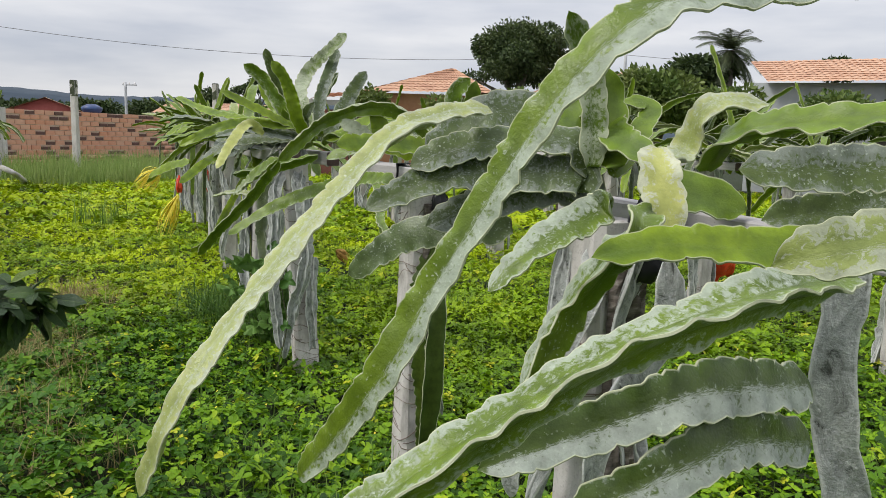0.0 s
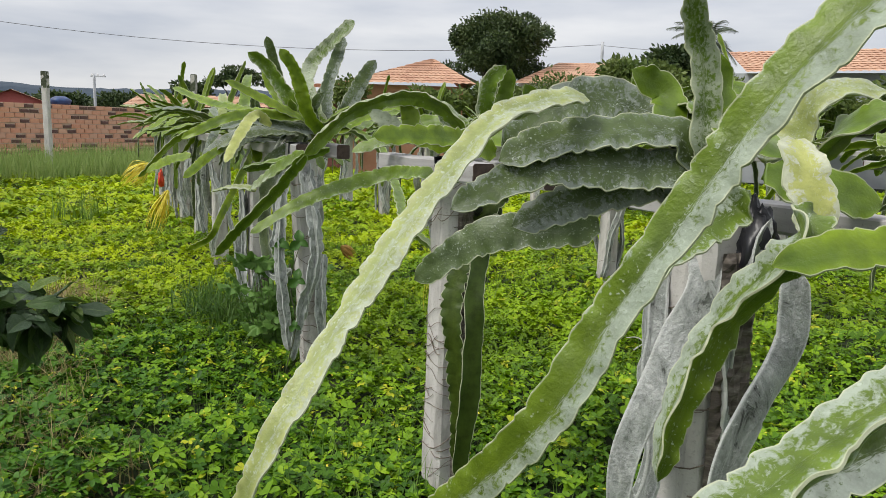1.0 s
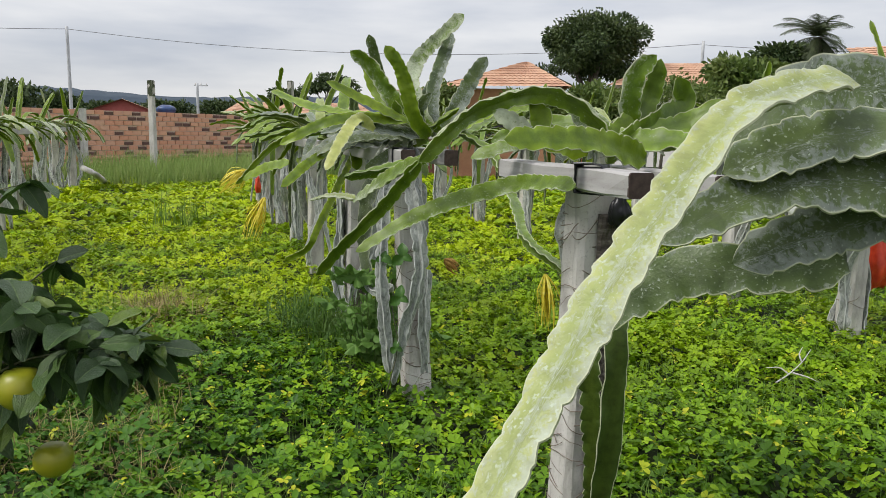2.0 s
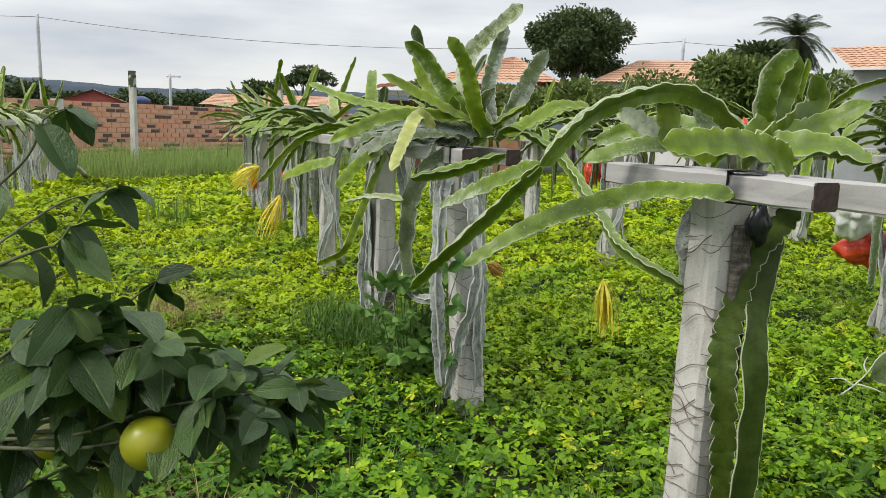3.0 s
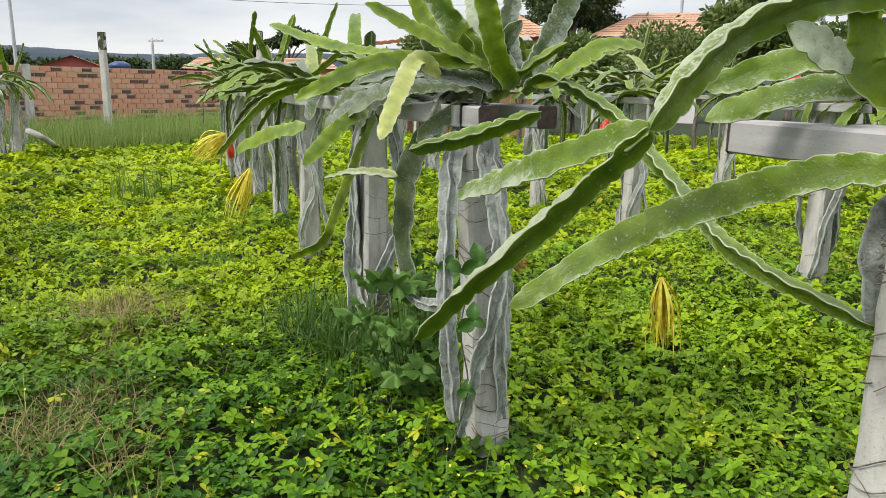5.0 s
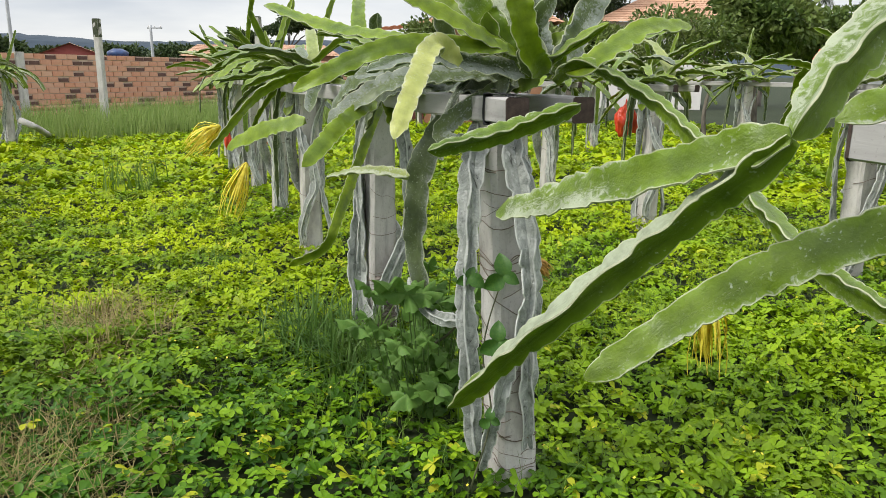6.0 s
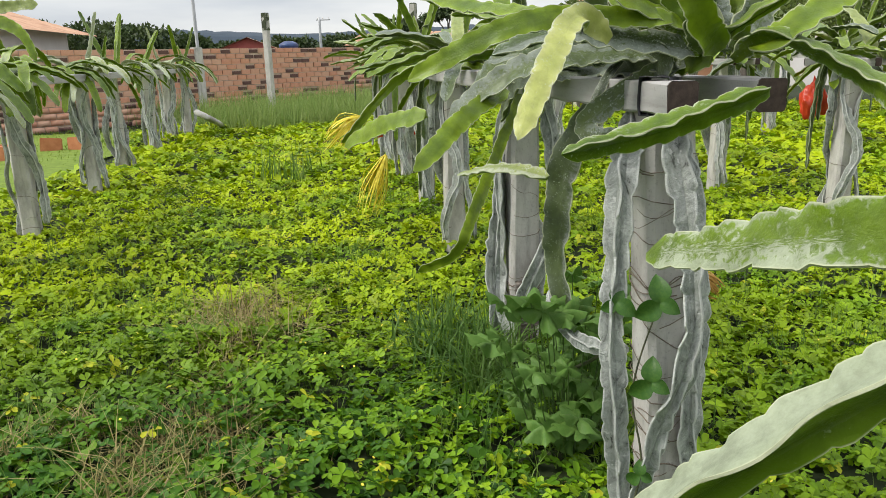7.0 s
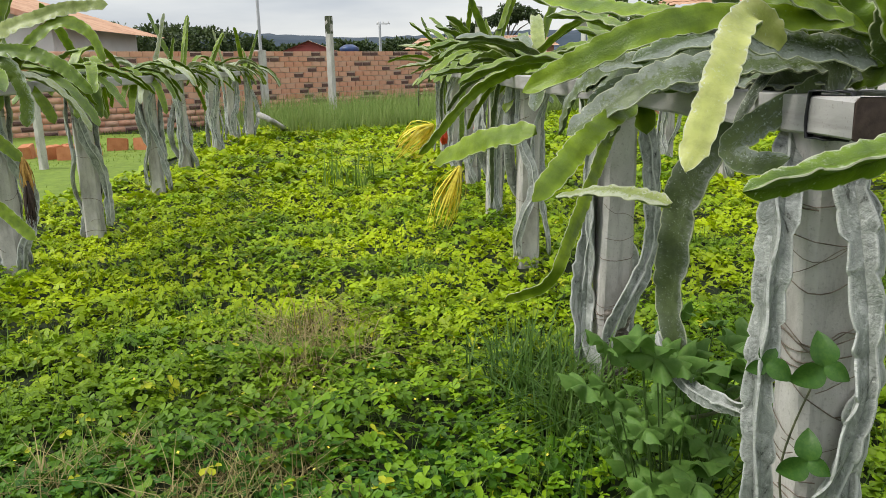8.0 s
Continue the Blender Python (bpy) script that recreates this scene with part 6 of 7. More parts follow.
citrus_branch([(-1.780, 1.750, 0.792), (-1.445, 1.670, 0.862), (-1.244, 1.622, 0.952), (-1.110, 1.590, 0.992)], 0.005, 9, 0.080, 0.5, 36)
citrus_branch([(-1.780, 1.750, 0.804), (-1.380, 1.694, 0.874), (-1.140, 1.660, 0.964), (-0.980, 1.638, 1.004)], 0.005, 9, 0.080, 0.5, 37)
citrus_branch([(-1.780, 1.750, 0.884), (-1.496, 1.668, 0.954), (-1.326, 1.620, 1.044), (-1.212, 1.587, 1.084)], 0.005, 9, 0.096, 0.5, 38)
citrus_branch([(-1.780, 1.750, 0.778), (-1.403, 1.658, 0.848), (-1.178, 1.603, 0.938), (-1.027, 1.566, 0.978)], 0.005, 9, 0.080, 0.5, 40)
citrus_branch([(-1.780, 1.750, 0.931), (-1.580, 1.679, 1.001), (-1.460, 1.636, 1.091), (-1.380, 1.608, 1.131)], 0.005, 9, 0.096, 0.5, 43)
citrus_branch([(-1.780, 1.750, 0.844), (-1.507, 1.703, 0.914), (-1.343, 1.674, 1.004), (-1.234, 1.655, 1.044)], 0.005, 9, 0.088, 0.5, 45)
citrus_branch([(-1.780, 1.750, 0.828), (-1.458, 1.696, 0.898), (-1.265, 1.663, 0.988), (-1.136, 1.641, 1.028)], 0.005, 9, 0.088, 0.5, 46)
citrus_branch([(-1.780, 1.750, 0.791), (-1.414, 1.738, 0.861), (-1.194, 1.730, 0.951), (-1.048, 1.725, 0.991)], 0.005, 9, 0.080, 0.5, 47)
citrus_branch([(-1.780, 1.750, 0.759), (-1.394, 1.757, 0.829), (-1.162, 1.761, 0.919), (-1.008, 1.764, 0.959)], 0.005, 9, 0.080, 0.5, 48)
citrus_branch([(-1.780, 1.750, 0.808), (-1.448, 1.736, 0.878), (-1.248, 1.728, 0.968), (-1.115, 1.722, 1.008)], 0.005, 9, 0.080, 0.5, 49)
citrus_branch([(-1.780, 1.750, 0.845), (-1.520, 1.752, 0.915), (-1.364, 1.754, 1.005), (-1.260, 1.755, 1.045)], 0.005, 9, 0.080, 0.5, 50)
citrus_branch([(-1.780, 1.750, 0.864), (-1.534, 1.727, 0.934), (-1.386, 1.713, 1.024), (-1.288, 1.704, 1.064)], 0.005, 9, 0.088, 0.5, 51)

def citrus_fruit(at, radius, seed):
    bm = bmesh.new()
    bmesh.ops.create_uvsphere(bm, u_segments=28, v_segments=18, radius=radius)
    for v in bm.verts:
        k = v.co.normalized()
        v.co *= 1 + 0.02 * noise.noise(k * 3 + Vector((seed, 0, 0)))
        v.co.z *= 0.95
        if k.z > 0.8:
            v.co.z -= 0.12 * radius * (k.z - 0.8) / 0.2
    ob = new("citrus_fruit", bm_mesh("citrus_fruit", bm, MAT_FRUIT, True))
    ob.parent = citrus
    ob.location = Vector(at) - Vector(CB)
    return tagged(ob, "yellow-green ripening citrus fruit")


citrus_fruit((-1.235, 1.600, 0.899), 0.050, 1)
citrus_fruit((-1.254, 1.673, 0.922), 0.026, 2)
citrus_fruit((-1.283, 1.743, 0.670), 0.045, 3)
citrus_fruit((-1.550, 1.779, 0.796), 0.04, 4)


# ---------------------------------------------------------------- vine with lobed leaves at the foot of a post
squash = thing("squash_vine", (-1.28, 4.75, 0), "leafy green vine with broad lobed leaves by a post", "vine")


def lobed_leaf_mesh(seed):
    r = random.Random(seed)
    k, V, F = 60, [(0, 0, 0)], []
    for ring in (0.5, 1.0):
        for i in range(k):
            a = 2 * math.pi * i / k
            near_lobe = min(abs((a - c + math.pi) % (2 * math.pi) - math.pi) for c in (0.0, 1.08, -1.08, 2.15, -2.15))
            rad = 0.56 + 0.44 * max(0.0, 1 - near_lobe / 0.56) ** 1.15 + (0.05 if i % 3 == 0 else -0.02)
            rad *= 1 - 0.75 * math.exp(-((a - math.pi) / 0.30) ** 2)
            z = 0.16 * math.cos(near_lobe * 5.6) - 0.22 * ring * ring + r.uniform(-0.02, 0.02)
            V.append((ring * rad * math.cos(a), ring * rad * math.sin(a), z * ring))
    for i in range(k):
        j = (i + 1) % k
        F += [(0, 1 + i, 1 + j), (1 + i, 1 + k + i, 1 + k + j, 1 + j)]
    return mesh_of("leaf", V, F, MAT_VINE)


LOBED = [lobed_leaf_mesh(s) for s in (1, 2, 3)]
rq = random.Random(8)
vine_stem = part("vine_stem", tube_mesh("vine_stem", [(-0.1, 0.3, 0.02), (0, 0, 0.25), (0.12, -0.25, 0.42), (0.22, -0.5, 0.62)], [0.008, 0.007, 0.004], MAT_TWIG, 0.03, 6), squash)
for k in range(80):
    ob = part("leaf", LOBED[k % 3], squash)
    q = (rq.gauss(0.02, 0.12), rq.gauss(-0.05, 0.16), 0.06 + 0.55 * rq.random())
    L = rq.uniform(0.045, 0.115)
    ob.matrix_basis = pose(*q, rq.uniform(-10, 45), rq.uniform(-35, 25), rq.uniform(0, 360)) @ Matrix.Diagonal((L, L, L, 1))
    part("leaf_stalk", tube_mesh("leaf_stalk", [(q[0] * 0.5, q[1] * 0.5, 0.0), (q[0] * 0.8, q[1] * 0.8, q[2] * 0.6), q], [0.003, 0.002], MAT_STALK, 0.05, 5), squash)

# a small climber on the near post
creeper = thing("creeper", (-0.95, 4.05, 0), "small round-leaved creeper climbing a concrete post", "creeper")


def round_leaf_mesh():
    """A broad oval leaf, folded a little along its midrib, with its stalk end at the origin."""
    V, F, rows = [], [], 9
    for i in range(rows):
        t = i / (rows - 1)
        w = 0.40 * math.sin(math.pi * t ** 0.8) ** 0.75 if 0 < i < rows - 1 else 0.012
        for j in (-1, -0.5, 0, 0.5, 1):
            V.append((t, j * w, 0.45 * abs(j) * w + 0.10 * t * (1 - t) * 2 - 0.34 * t * t))
    for i in range(rows - 1):
        for j in range(4):
            q = i * 5 + j
            F.append((q, q + 1, q + 6, q + 5))
    return mesh_of("leaf", V, F, MAT_CREEPER)


ROUND_LEAF = round_leaf_mesh()
for x, y, z, L in ((0.01, -0.055, 0.80, .062), (-0.10, -0.05, 0.79, .050), (0.0, -0.06, 0.58, .060), (-0.02, -0.055, 0.30, .045)):
    for turn in (95, -20, 215):                                # three leaflets on one stalk, facing off the post
        ob = part("leaf", ROUND_LEAF, creeper)
        size = L * (1 + 0.2 * math.sin(turn + 40 * x))
        ob.matrix_basis = pose(x, y, z, 68 + 14 * math.sin(turn), 0, 14 * math.sin(9 * z + turn)) @ pose(0, 0, 0, 0, 0, turn + 60 * x) @ Matrix.Diagonal((size, size, size, 1))
part("vine_stem", tube_mesh("vine_stem", [(-0.09, -0.02, 0.0), (-0.02, -0.035, 0.3), (-0.05, -0.035, 0.55), (0.02, -0.03, 0.84)], [0.004, 0.003, 0.002], MAT_TWIG, 0.03, 5), creeper)

# ---------------------------------------------------------------- flowers, bags and litter
wilted_flower(P1, (-2.97, 6.6, 1.06), (-0.8, -0.3, -0.45), 0.27, 0.09, MAT_PETAL, 1)
wilted_flower(P1, (-2.72, 6.4, 0.84), (-0.35, -0.2, -0.9), 0.3, 0.07, MAT_PETAL, 2)
wilted_flower(P2, (-0.21, 4.44, 0.66), (0.12, 0, -1), 0.25, 0.055, MAT_PETAL, 3)
wilted_flower(P2, (-0.86, 4.85, 0.64), (0.8, -0.2, -0.3), 0.1, 0.03, MAT_PETAL_DRY, 4, "dry orange spent flower")


# the near plant of the western row: a hanging bloom that has turned brown, and stems that reach towards the alley
west = row_plants[-len(ROW_L)]
W_UP = (0.5, -1, 0.4)


def west_stem(ctrl, width, mat):
    SEED[0] += 1
    inv = west.matrix_basis.inverted()
    part("stem", winged_mesh("stem", [tuple(inv @ Vector(p)) for p in ctrl], width, mat, W_UP, step=0.012, seed=SEED[0]), west)


west_stem([(-5.860, 5.760, 1.400), (-5.736, 5.731, 1.606), (-5.447, 5.892, 1.741), (-5.253, 5.993, 1.808), (-5.022, 6.098, 1.829)], 0.055, MAT_STEM_WAN)
west_stem([(-5.860, 5.760, 1.400), (-5.696, 5.728, 1.535), (-5.463, 5.828, 1.531), (-5.256, 5.892, 1.440), (-5.059, 5.932, 1.279)], 0.055, MAT_STEM)
west_stem([(-5.860, 5.760, 1.400), (-5.627, 5.748, 1.499), (-5.518, 5.766, 1.392), (-5.444, 5.754, 1.233), (-5.431, 5.716, 1.075)], 0.060, MAT_STEM_CHALK)
west_stem([(-5.900, 5.600, 1.150), (-5.700, 5.610, 1.060), (-5.619, 5.618, 1.008), (-5.529, 5.636, 0.936), (-5.440, 5.655, 0.864)], 0.050, MAT_STEM_LIME)
west_stem([(-5.880, 5.560, 0.800), (-5.680, 5.520, 0.680), (-5.585, 5.522, 0.604), (-5.477, 5.543, 0.514), (-5.325, 5.570, 0.372)], 0.052, MAT_STEM_LIME)
west_stem([(-5.600, 5.800, 1.420), (-5.437, 5.862, 1.618), (-5.279, 5.958, 1.721), (-5.107, 6.012, 1.648), (-5.009, 6.006, 1.471)], 0.045, MAT_STEM_LIME)
bloom = thing("spent_bloom", (-5.440, 5.658, 0.890), "spent brown cactus bloom hanging from a stem", "flower")
wilted_flower(bloom, (-5.440, 5.658, 0.890), (0.15, -0.05, -1), 0.20, 0.030, MAT_PETAL_DRY, 7, "dry tan petals")
wilted_flower(bloom, (-5.410, 5.640, 0.740), (0.18, -0.1, -1), 0.24, 0.030, MAT_BROWN, 8, "rotten dark petals")


twig = thing("dead_twig", (1.21, 4.60, 0.06), "bleached forked dead twig lying on the ground cover", "twig")
for ctrl in ([(-0.10, -0.05, 0.02), (-0.02, 0.0, 0.06), (0.05, 0.02, 0.13), (0.10, 0.05, 0.20)], [(-0.02, 0.0, 0.06), (-0.06, 0.05, 0.08), (-0.13, 0.06, 0.07)],
             [(0.0, 0.0, 0.07), (0.07, -0.03, 0.06), (0.14, -0.02, 0.03)], [(0.05, 0.02, 0.13), (0.04, 0.05, 0.17), (0.06, 0.06, 0.21)]):
    part("branch", tube_mesh("branch", ctrl, [0.005, 0.004, 0.002], MAT_CONCRETE, 0.02, 6, 0.1, 4), twig)


def bag(at, size, seed, mat, label, hang=0.0):
    """A crumpled plastic bag hung on a post."""
    bm = bmesh.new()
    bmesh.ops.create_icosphere(bm, subdivisions=4, radius=1.0)
    for v in bm.verts:
        q = v.co.copy()
        f = 1 + 0.45 * noise.noise(q * 1.7 + Vector((seed, 0, 0))) + 0.30 * abs(noise.noise(q * 3.5 + Vector((0, seed, 0)))) + 0.14 * abs(noise.noise(q * 8 + Vector((0, 0, seed))))
        pinch = 1 - 0.55 * max(0, q.z) ** 1.5
        v.co = Vector((q.x * size[0] * f * pinch, q.y * size[1] * f * pinch, q.z * size[2] * f))
    ob = new("plastic_bag", bm_mesh("plastic_bag", bm, mat, True))
    ob.location = at
    if hang:
        part("string", tube_mesh("string", [(0, 0, size[2] * 0.8), (0.004, 0, (size[2] + hang) / 2), (0, 0, hang)], [0.003, 0.003], MAT_CABLE, 0.03, 6), ob, "thin grey string")
    return tagged(ob, label, "bag", "plastic bags")


bag((0.044, 9.189, 0.998), (0.10, 0.10, 0.14), 1, MAT_RED, "crumpled red plastic bag hung on a post")
bag((1.891, 6.294, 0.654), (0.17, 0.14, 0.13), 2, MAT_RED, "crumpled red plastic bag hung on a post", 0.2)
bag((1.700, 6.150, 0.930), (0.13, 0.12, 0.15), 21, MAT_CLEAR, "cloudy crumpled plastic bag hung on a post")
bag((2.258, 6.341, 0.563), (0.10, 0.10, 0.22), 3, MAT_RED, "crumpled red plastic bag hung on a post", 0.3)
bag((1.390, 8.090, 1.457), (0.09, 0.09, 0.13), 4, MAT_RED, "crumpled red plastic bag hung on a post")
bag((-3.787, 9.635, 0.768), (0.05, 0.05, 0.16), 5, MAT_RED, "red plastic strip hung on a post")
bag((-4.663, 10.732, 0.601), (0.04, 0.04, 0.12), 6, MAT_RED, "red plastic strip hung on a post")
bag((0.624, 1.378, 1.246), (0.05, 0.05, 0.09), 9, MAT_BLACK, "black plastic bag tied under a timber rail")
# small black lump that darkens the corner of the post top
bag((0.057, 2.687, 1.216), (0.03, 0.025, 0.06), 12, MAT_BLACK, "small crumpled black lump at a post top")

# ---------------------------------------------------------------- clay rubble beyond the western row
rr = random.Random(5)
for k in range(9):
    x, y = -11.7 + rr.uniform(-0.5, 0.6), 11.7 + rr.uniform(-0.9, 0.9)
    bl = new("clay_block", box_mesh("clay_block", (0.19, 0.34, 0.24), MAT_TERRACOTTA, (0, 0, 0), 0.012))
    bl.matrix_basis = pose(x, y, 0.0, rr.uniform(-8, 8), rr.uniform(-8, 8), rr.uniform(0, 180))
    tagged(bl, "orange hollow clay block lying in the grass", "clay block", "clay blocks")
fallen = new("fallen_post", tube_mesh("fallen_post", [(-10.382, 14.726, 0.493), (-10.142, 14.795, 0.369), (-11.084, 16.539, 0.060)], [0.06, 0.06, 0.06], MAT_CONCRETE, 0.1, 8))
tagged(fallen, "pale concrete post lying on the ground", "post")

# ---------------------------------------------------------------- mown lawn west of the western row
MAT_LAWN = plain("mown_lawn", [(0.3, (0.105, 0.165, 0.016)), (0.7, (0.190, 0.270, 0.030))], 9.0, 0.9, 0.5)
lv = []
for k in range(31):
    u = -14 + 33.5 * k / 30
    inner = -3.0 + 0.15 * math.sin(u * 1.7)
    lv += [on_row(u, inner, 0.03), on_row(u, inner - 2.6, 0.035), on_row(u, -9.5 - 0.12 * u, 0.03)]
lf = [(3 * k + j, 3 * k + 1 + j, 3 * k + 4 + j, 3 * k + 3 + j) for k in range(30) for j in range(2)]
lawn = new("lawn", mesh_of("lawn", lv, lf, MAT_LAWN))
tagged(lawn, "short mown green lawn along the brick wall", "lawn", kind="structure")

# ---------------------------------------------------------------- ground cover
EYE_A, EYE_B = np.array([0.2, 0.2]), np.array([-1.05, 2.6])


def path_distance(x, y):
    ab = EYE_B - EYE_A
    f = np.clip(((x - EYE_A[0]) * ab[0] + (y - EYE_A[1]) * ab[1]) / (ab @ ab), 0, 1)
    return np.hypot(x - EYE_A[0] - f * ab[0], y - EYE_A[1] - f * ab[1])


def canopy(x, y):
    """Height of the ground cover, in soft hummocks."""
    h = 0.070 + 0.030 * np.sin(2.1 * x + 1.3 * np.sin(1.7 * y)) + 0.025 * np.sin(3.7 * y + 1.1 * x) + 0.022 * np.sin(7.3 * x - 5.1 * y) + 0.022 * np.sin(15.1 * x + 2 * np.sin(9 * y)) * np.sin(13.7 * y + 2 * np.sin(11 * x))
    return np.clip(h, 0.015, 0.14)


def peanut_cover(name, x0, x1, y0, y1, dmin, dmax, per_m2, size, fine, seed):
    r = np.random.RandomState(seed)
    n = int((x1 - x0) * (y1 - y0) * per_m2)
    x, y = r.uniform(x0, x1, n), r.uniform(y0, y1, n)
    d = path_distance(x, y)
    keep = (d >= dmin) & (d < dmax)
    # beyond the western row the cover gives way to short turf
    keep &= (x * N[0] + y * N[1] > -3.1 - 0.3 * np.sin(y))
    clump = 0.5 + 0.5 * np.sin(9.1 * x + 3 * np.sin(4.3 * y)) * np.sin(8.3 * y + 2.5 * np.sin(5.1 * x))
    keep &= r.uniform(0, 1, len(x)) < 0.50 + 0.7 * clump
    x, y = x[keep], y[keep]
    n = len(x)
    depth = r.uniform(0, 1, n) ** 0.8
    z = height(x, y) + canopy(x, y) * (0.10 + 0.95 * depth)
    yaw, tip = r.uniform(0, 6.283, n), r.normal(0, 0.36, (n, 2))
    S = size * r.uniform(0.6, 1.25, n) * (0.8 + 0.3 * depth)
    # a leaf: four blunt leaflets in two pairs that spring from one stalk
    if fine:
        prof = ((0.60, 0.36, 1), (0.99, 0.28, 0.8), (1.12, 0.0, 0.0), (0.99, -0.28, 0.8), (0.60, -0.36, 1))
    else:
        prof = ((0.62, 0.38, 1), (1.12, 0.0, 0), (0.62, -0.38, 1))
    m = len(prof)
    own = 1 + 4 * m
    vs = np.zeros((n, own, 3))
    vs[:, 0] = np.stack([x, y, z], axis=1)
    idx = (np.arange(n) * own)[:, None]
    out_f = []
    for k, ang in enumerate((0.52, -0.52, 1.75, -1.75)):
        a = yaw + ang + r.normal(0, 0.13, n)
        ca, sa = np.cos(a), np.sin(a)
        fold, droop = r.uniform(0.15, 0.75, n), r.normal(0.02, 0.22, n)
        for q, (l, w, e) in enumerate(prof):
            px, py = l * ca - w * sa, l * sa + w * ca
            pz = e * fold * 0.26 + l * droop - 0.16 * l * l + tip[:, 0] * px + tip[:, 1] * py
            vs[:, 1 + k * m + q] = np.stack([x + S * px, y + S * py, z + S * pz], axis=1)
        o = 1 + k * m
        if fine:
            out_f += [idx + np.array([[0, o + 2, o + 1, o]]), idx + np.array([[0, o + 4, o + 3, o + 2]])]
        else:
            out_f.append(idx + np.array([[0, o + 2, o + 1, o]]))
    out_v = [vs.reshape(-1, 3)]
    ob = new(name, indexed_mesh(name, np.vstack(out_v), np.vstack(out_f), MAT_COVER))
    tagged(ob, "low perennial peanut ground cover with small oval leaves", "ground cover", kind="stuff")
    return ob


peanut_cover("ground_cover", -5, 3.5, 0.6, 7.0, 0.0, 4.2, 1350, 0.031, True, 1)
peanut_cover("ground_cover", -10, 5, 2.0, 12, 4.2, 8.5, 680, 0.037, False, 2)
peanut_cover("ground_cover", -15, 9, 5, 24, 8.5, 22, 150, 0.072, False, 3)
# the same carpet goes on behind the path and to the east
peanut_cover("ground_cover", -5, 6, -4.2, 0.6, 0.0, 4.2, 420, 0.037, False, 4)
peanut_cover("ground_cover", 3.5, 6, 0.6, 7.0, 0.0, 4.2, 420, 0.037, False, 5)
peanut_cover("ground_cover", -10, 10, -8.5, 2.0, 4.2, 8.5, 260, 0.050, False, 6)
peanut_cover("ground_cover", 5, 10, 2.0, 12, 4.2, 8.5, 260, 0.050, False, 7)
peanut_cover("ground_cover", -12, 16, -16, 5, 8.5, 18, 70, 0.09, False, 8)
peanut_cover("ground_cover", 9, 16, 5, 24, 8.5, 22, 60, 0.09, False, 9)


def blades(name, centres, per, spread, tall, width, mat, seed, label, lean=0.5):
    """Grass blades, each a narrow bent strip of three quads."""
    r = np.random.RandomState(seed)
    c = np.repeat(np.array(centres, dtype=float), per, axis=0)
    n = len(c)
    x = c[:, 0] + r.normal(0, 1, n) * spread * c[:, 2]
    y = c[:, 1] + r.normal(0, 1, n) * spread * c[:, 2]
    h = tall * c[:, 2] * r.uniform(0.45, 1.15, n)
    a, q = r.uniform(0, 6.283, n), np.abs(r.normal(0, lean, n))
    dx, dy = np.cos(a), np.sin(a)
    z0 = height(x, y)
    V = []
    for f in (0, 0.4, 0.75, 1.0):
        w = width * (1 - 0.9 * f) * 0.5
        px, py, pz = x + dx * h * q * f * f, y + dy * h * q * f * f, z0 + h * f * (1 - 0.25 * q * f)
        V += [np.stack([px - dy * w, py + dx * w, pz], axis=1), np.stack([px + dy * w, py - dx * w, pz], axis=1)]
    v = np.stack(V, axis=1).reshape(-1, 3)
    i = np.arange(n)[:, None] * 8
    f = np.concatenate([i + np.array([[0, 1, 3, 2]]), i + np.array([[2, 3, 5, 4]]), i + np.array([[4, 5, 7, 6]])])
    ob = new(name, indexed_mesh(name, v, f, mat))
    tagged(ob, label, "grass", kind="stuff")
    return ob


rg = random.Random(9)
blades("dry_grass", [(-2.68, 4.02, 0.8), (-2.22, 3.67, 0.8), (-2.08, 3.03, 0.8), (-1.70, 2.82, 0.7), (-1.42, 2.63, 0.7), (-1.63, 2.46, 0.8), (-1.98, 3.29, 0.7), (-2.48, 3.67, 0.7), (-3.15, 5.45, 1), (-3.0, 5.25, .9), (-3.35, 5.6, .8), (-2.75, 4.5, .6), (-2.5, 4.3, .5), (-3.3, 3.9, .5), (-2.27, 2.80, 0.7), (-2.24, 3.08, 0.6), (-1.91, 2.87, 0.7), (-2.31, 3.79, 0.5), (-2.95, 5.41, 0.6), (-2.49, 3.15, 0.5), (-3.03, 5.13, 0.7), (-2.63, 4.15, 0.7), (-2.72, 3.96, 0.7), (-2.54, 4.31, 0.5), (-2.22, 4.11, 0.6), (-3.09, 4.21, 0.4), (-3.10, 4.16, 0.6), (-3.23, 3.95, 0.6), (-2.68, 4.13, 0.6), (-2.64, 3.90, 0.6), (-3.08, 5.27, 1.0), (-3.20, 5.42, 1.0), (-3.02, 5.12, 0.9), (-3.15, 5.33, 0.9), (-3.28, 5.60, 0.8), (-3.12, 4.96, 0.7), (-2.75, 4.52, 0.7), (-2.62, 4.18, 0.7), (-2.95, 4.75, 0.6), (-2.51, 3.74, 0.8)], 48, 0.14, 0.27, 0.007, MAT_DRY, 1, "tuft of dry brown grass in the ground cover", 1.5)
blades("grass", [(-1.95, 5.42, 1.2), (-1.8, 5.3, 1), (-2.05, 5.6, .9), (-1.74, 5.16, 1.2), (-1.66, 5.02, 1.0), (-1.84, 5.24, 1.1)], 90, 0.11, 0.29, 0.014, MAT_RANK, 2, "tuft of long green grass beside a post", 1.2)
cover_tufts = [(rg.uniform(-6, 3), rg.uniform(1.5, 9), rg.uniform(0.4, 0.9)) for _ in range(900)]
blades("grass", cover_tufts, 15, 0.17, 0.25, 0.0055, MAT_GRASS, 3, "thin green grass among the ground cover", 0.7)
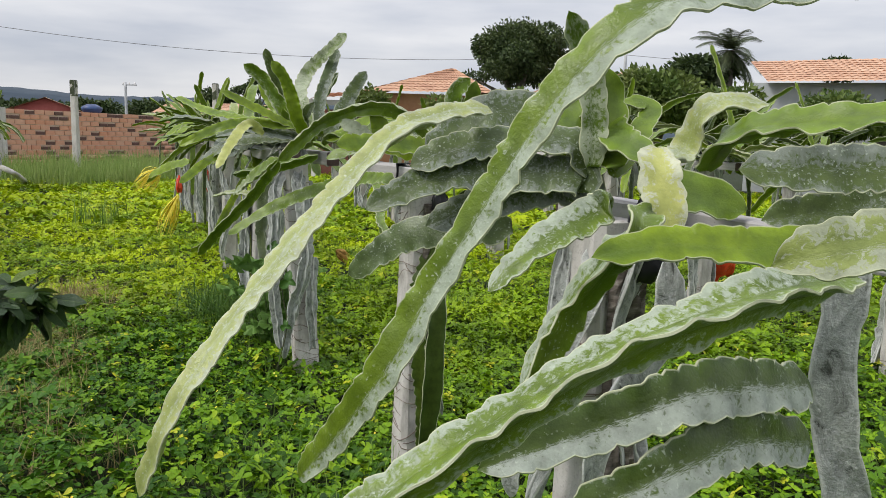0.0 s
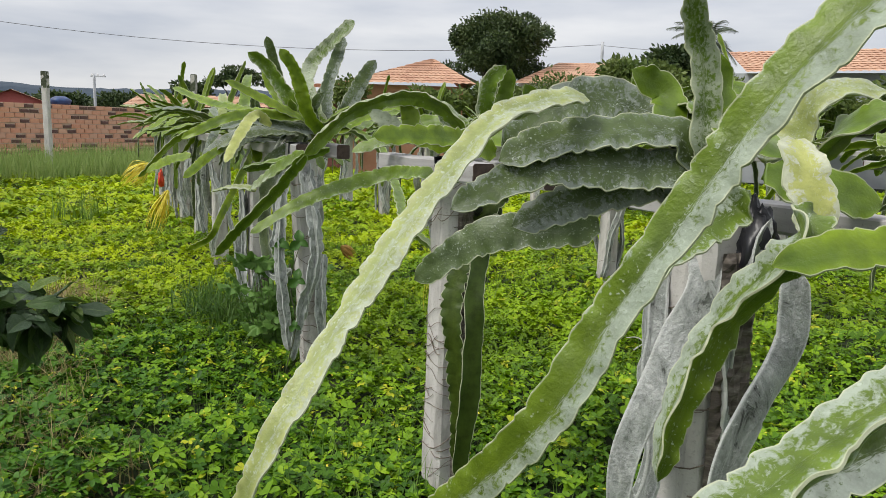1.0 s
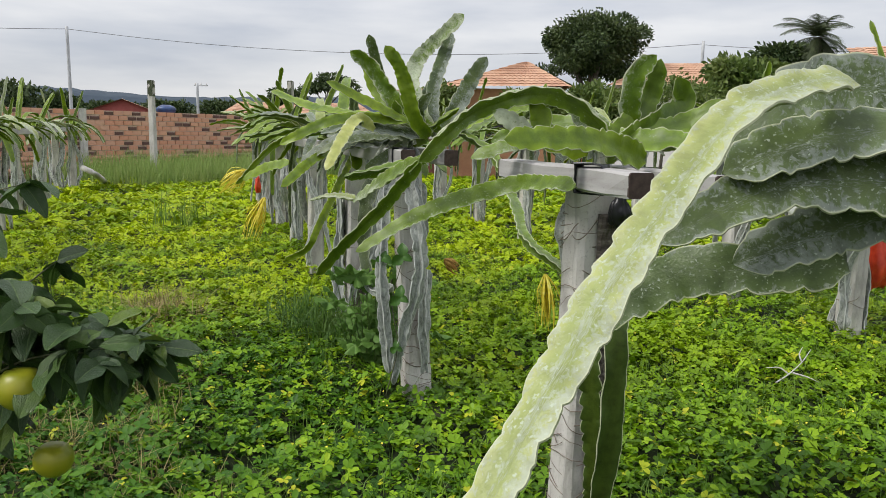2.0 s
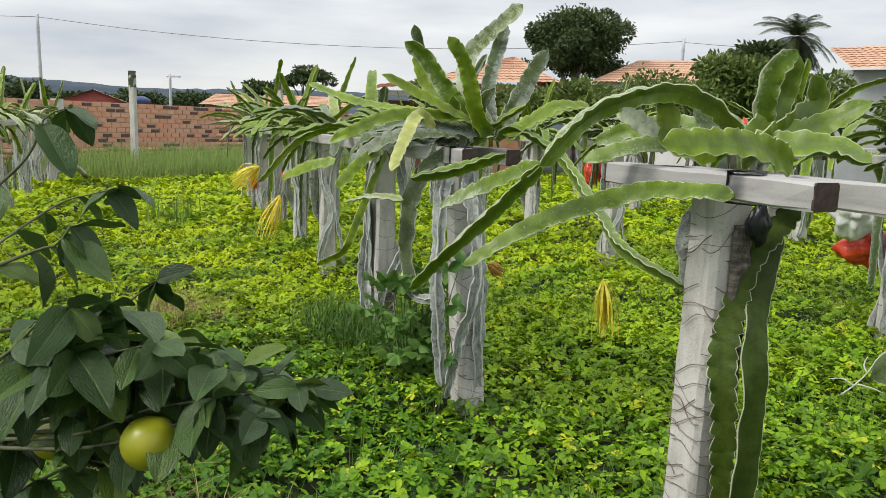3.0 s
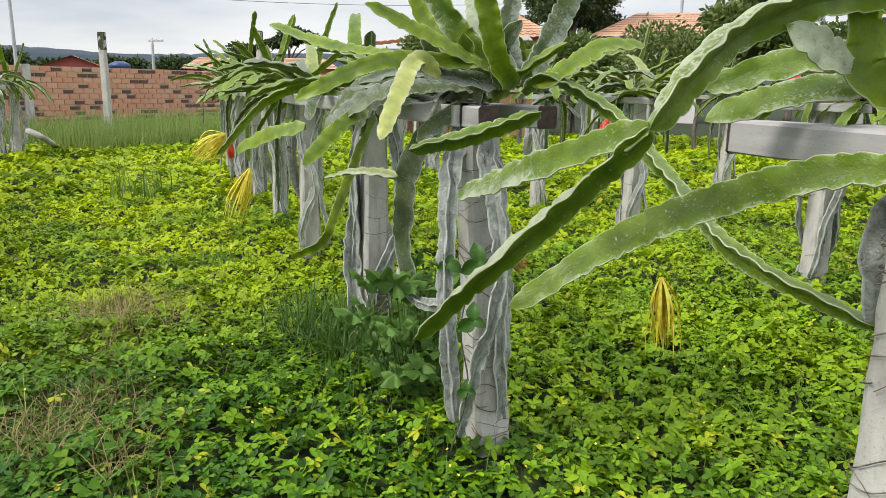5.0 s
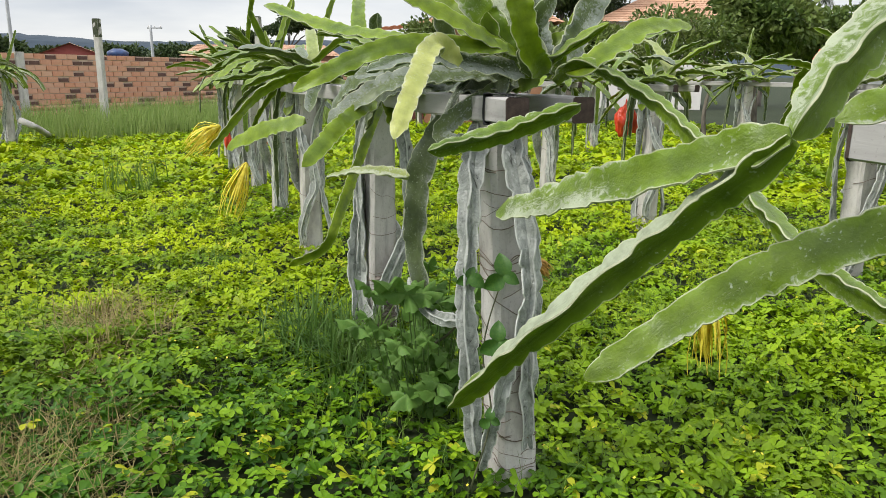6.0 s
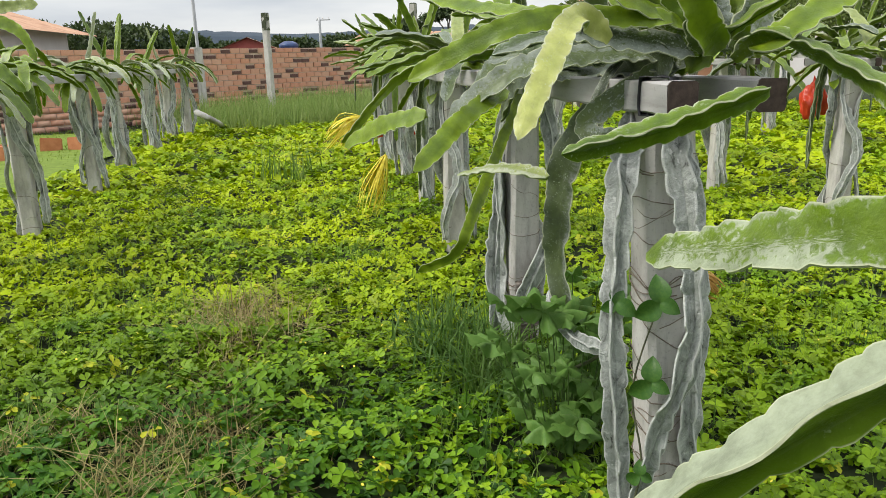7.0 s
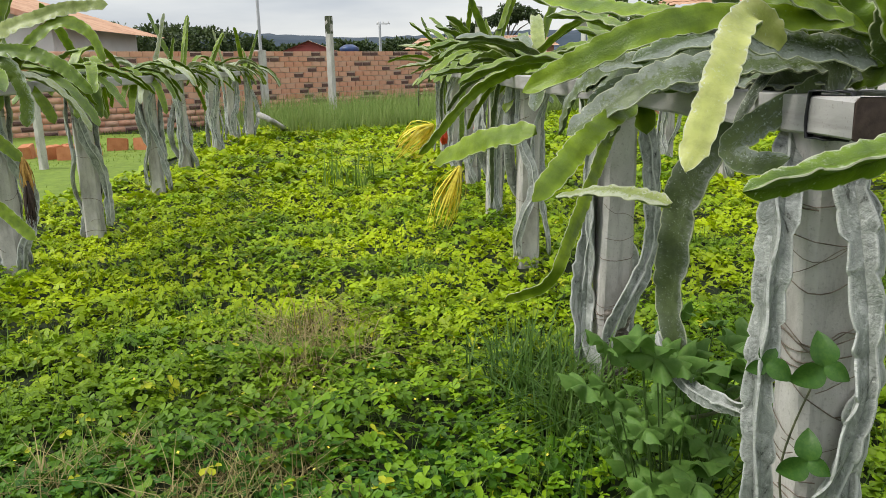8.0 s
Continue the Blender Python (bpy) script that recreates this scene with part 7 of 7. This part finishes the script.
# tall grass in front of the wall
strip = []
for _ in range(5200):
    s, d = rg.uniform(6.6, 26), rg.uniform(0.15, 4.6)
    p = W0 + WU * s + WN * d
    if p[0] * U[0] + p[1] * U[1] > 18.4 + rg.uniform(-0.4, 0.6) and (s - 6.6) > 0.25 * d:
        strip.append((p[0], p[1], rg.uniform(0.6, 1.15)))
blades("tall_grass", strip, 6, 0.14, 0.72, 0.021, MAT_TALL, 4, "tall green grass in front of the brick wall", 0.35)
# short turf to the west of the western row
turf = []
for _ in range(9000):
    x, y = rg.uniform(-17, -6), rg.uniform(3, 17)
    if x * N[0] + y * N[1] < -2.9 and (np.array([x, y]) - W0) @ WN > 0.1:
        turf.append((x, y, rg.uniform(0.6, 1.1)))
blades("turf", turf, 3, 0.12, 0.07, 0.022, MAT_TURF, 5, "short mown green turf", 0.5)
blades("grass", [(-5.6 + rg.uniform(-.3, .3), 10.2 + rg.uniform(-.5, .5), rg.uniform(.4, 1)) for _ in range(9)], 10, 0.10, 0.6, 0.02, MAT_GRASS, 6, "tall green weeds in the alley", 0.6)


def specks(name, count, box, size, mat, seed, lift, label):
    """Tiny blossoms that stand a little over the leaves."""
    r = np.random.RandomState(seed)
    x, y = r.uniform(box[0], box[1], count), r.uniform(box[2], box[3], count)
    z = height(x, y) + canopy(x, y) + lift
    a = r.uniform(0, 6.283, count)
    c = np.stack([x, y, z], axis=1)
    d1 = np.stack([np.cos(a), np.sin(a), 0.3 * np.ones(count)], axis=1) * size
    d2 = np.stack([-np.sin(a), np.cos(a), 0.5 * np.ones(count)], axis=1) * size
    v = np.stack([c - d1, c - d2, c + d1, c + d2], axis=1)
    ob = new(name, quads_mesh(name, v, mat))
    tagged(ob, label, "flowers", kind="stuff")


specks("peanut_blossoms", 1800, (-9, 4, 1.5, 16), 0.006, MAT_PETAL, 1, 0.01, "scattered tiny yellow blossoms in the ground cover")

# ---------------------------------------------------------------- the wall's bricks, last
brick_me = box_mesh("brick", (BRICK - 0.018, 0.02, COURSE - 0.02), MAT_BRICK, (0, 0, 0), 0)
brick_dark = box_mesh("brick", (BRICK - 0.03, 0.02, COURSE * 0.62), MAT_BRICK_DARK, (0, 0, 0), 0)
rb = random.Random(12)
joined, joined_dark = [], []
for c in range(int(WALL_H / COURSE)):
    for k in range(int(WALL_L / BRICK)):
        x = (k + 0.5) * BRICK + (BRICK / 2 if c % 2 else 0)
        if x > WALL_L - BRICK:
            continue
        y = -0.058 - rb.uniform(0, 0.006)
        dark = rb.random() < 0.20
        if 4.3 < x < 14.0 and 4 <= c < 13:
            ob = part("brick", brick_dark if dark else brick_me, wall, shift=(x, y, c * COURSE + 0.006))
        else:
            (joined_dark if dark else joined).append((x, y, c * COURSE + 0.006))
quads = np.array([list(p.vertices) for p in brick_me.polygons])
for spots_, mat_ in ((joined, MAT_BRICK), (joined_dark, MAT_BRICK_DARK)):
    base = np.array([v.co for v in (brick_me if mat_ == MAT_BRICK else brick_dark).vertices])
    allv = (base[None] + np.array(spots_)[:, None, :]).reshape(-1, 3)
    allf = (quads[None] + (np.arange(len(spots_)) * len(base))[:, None, None]).reshape(-1, 4)
    rest = part("brickwork", indexed_mesh("brickwork", allv, allf, mat_), wall, "rest of the bare brickwork")
    rest["kind"] = "stuff"
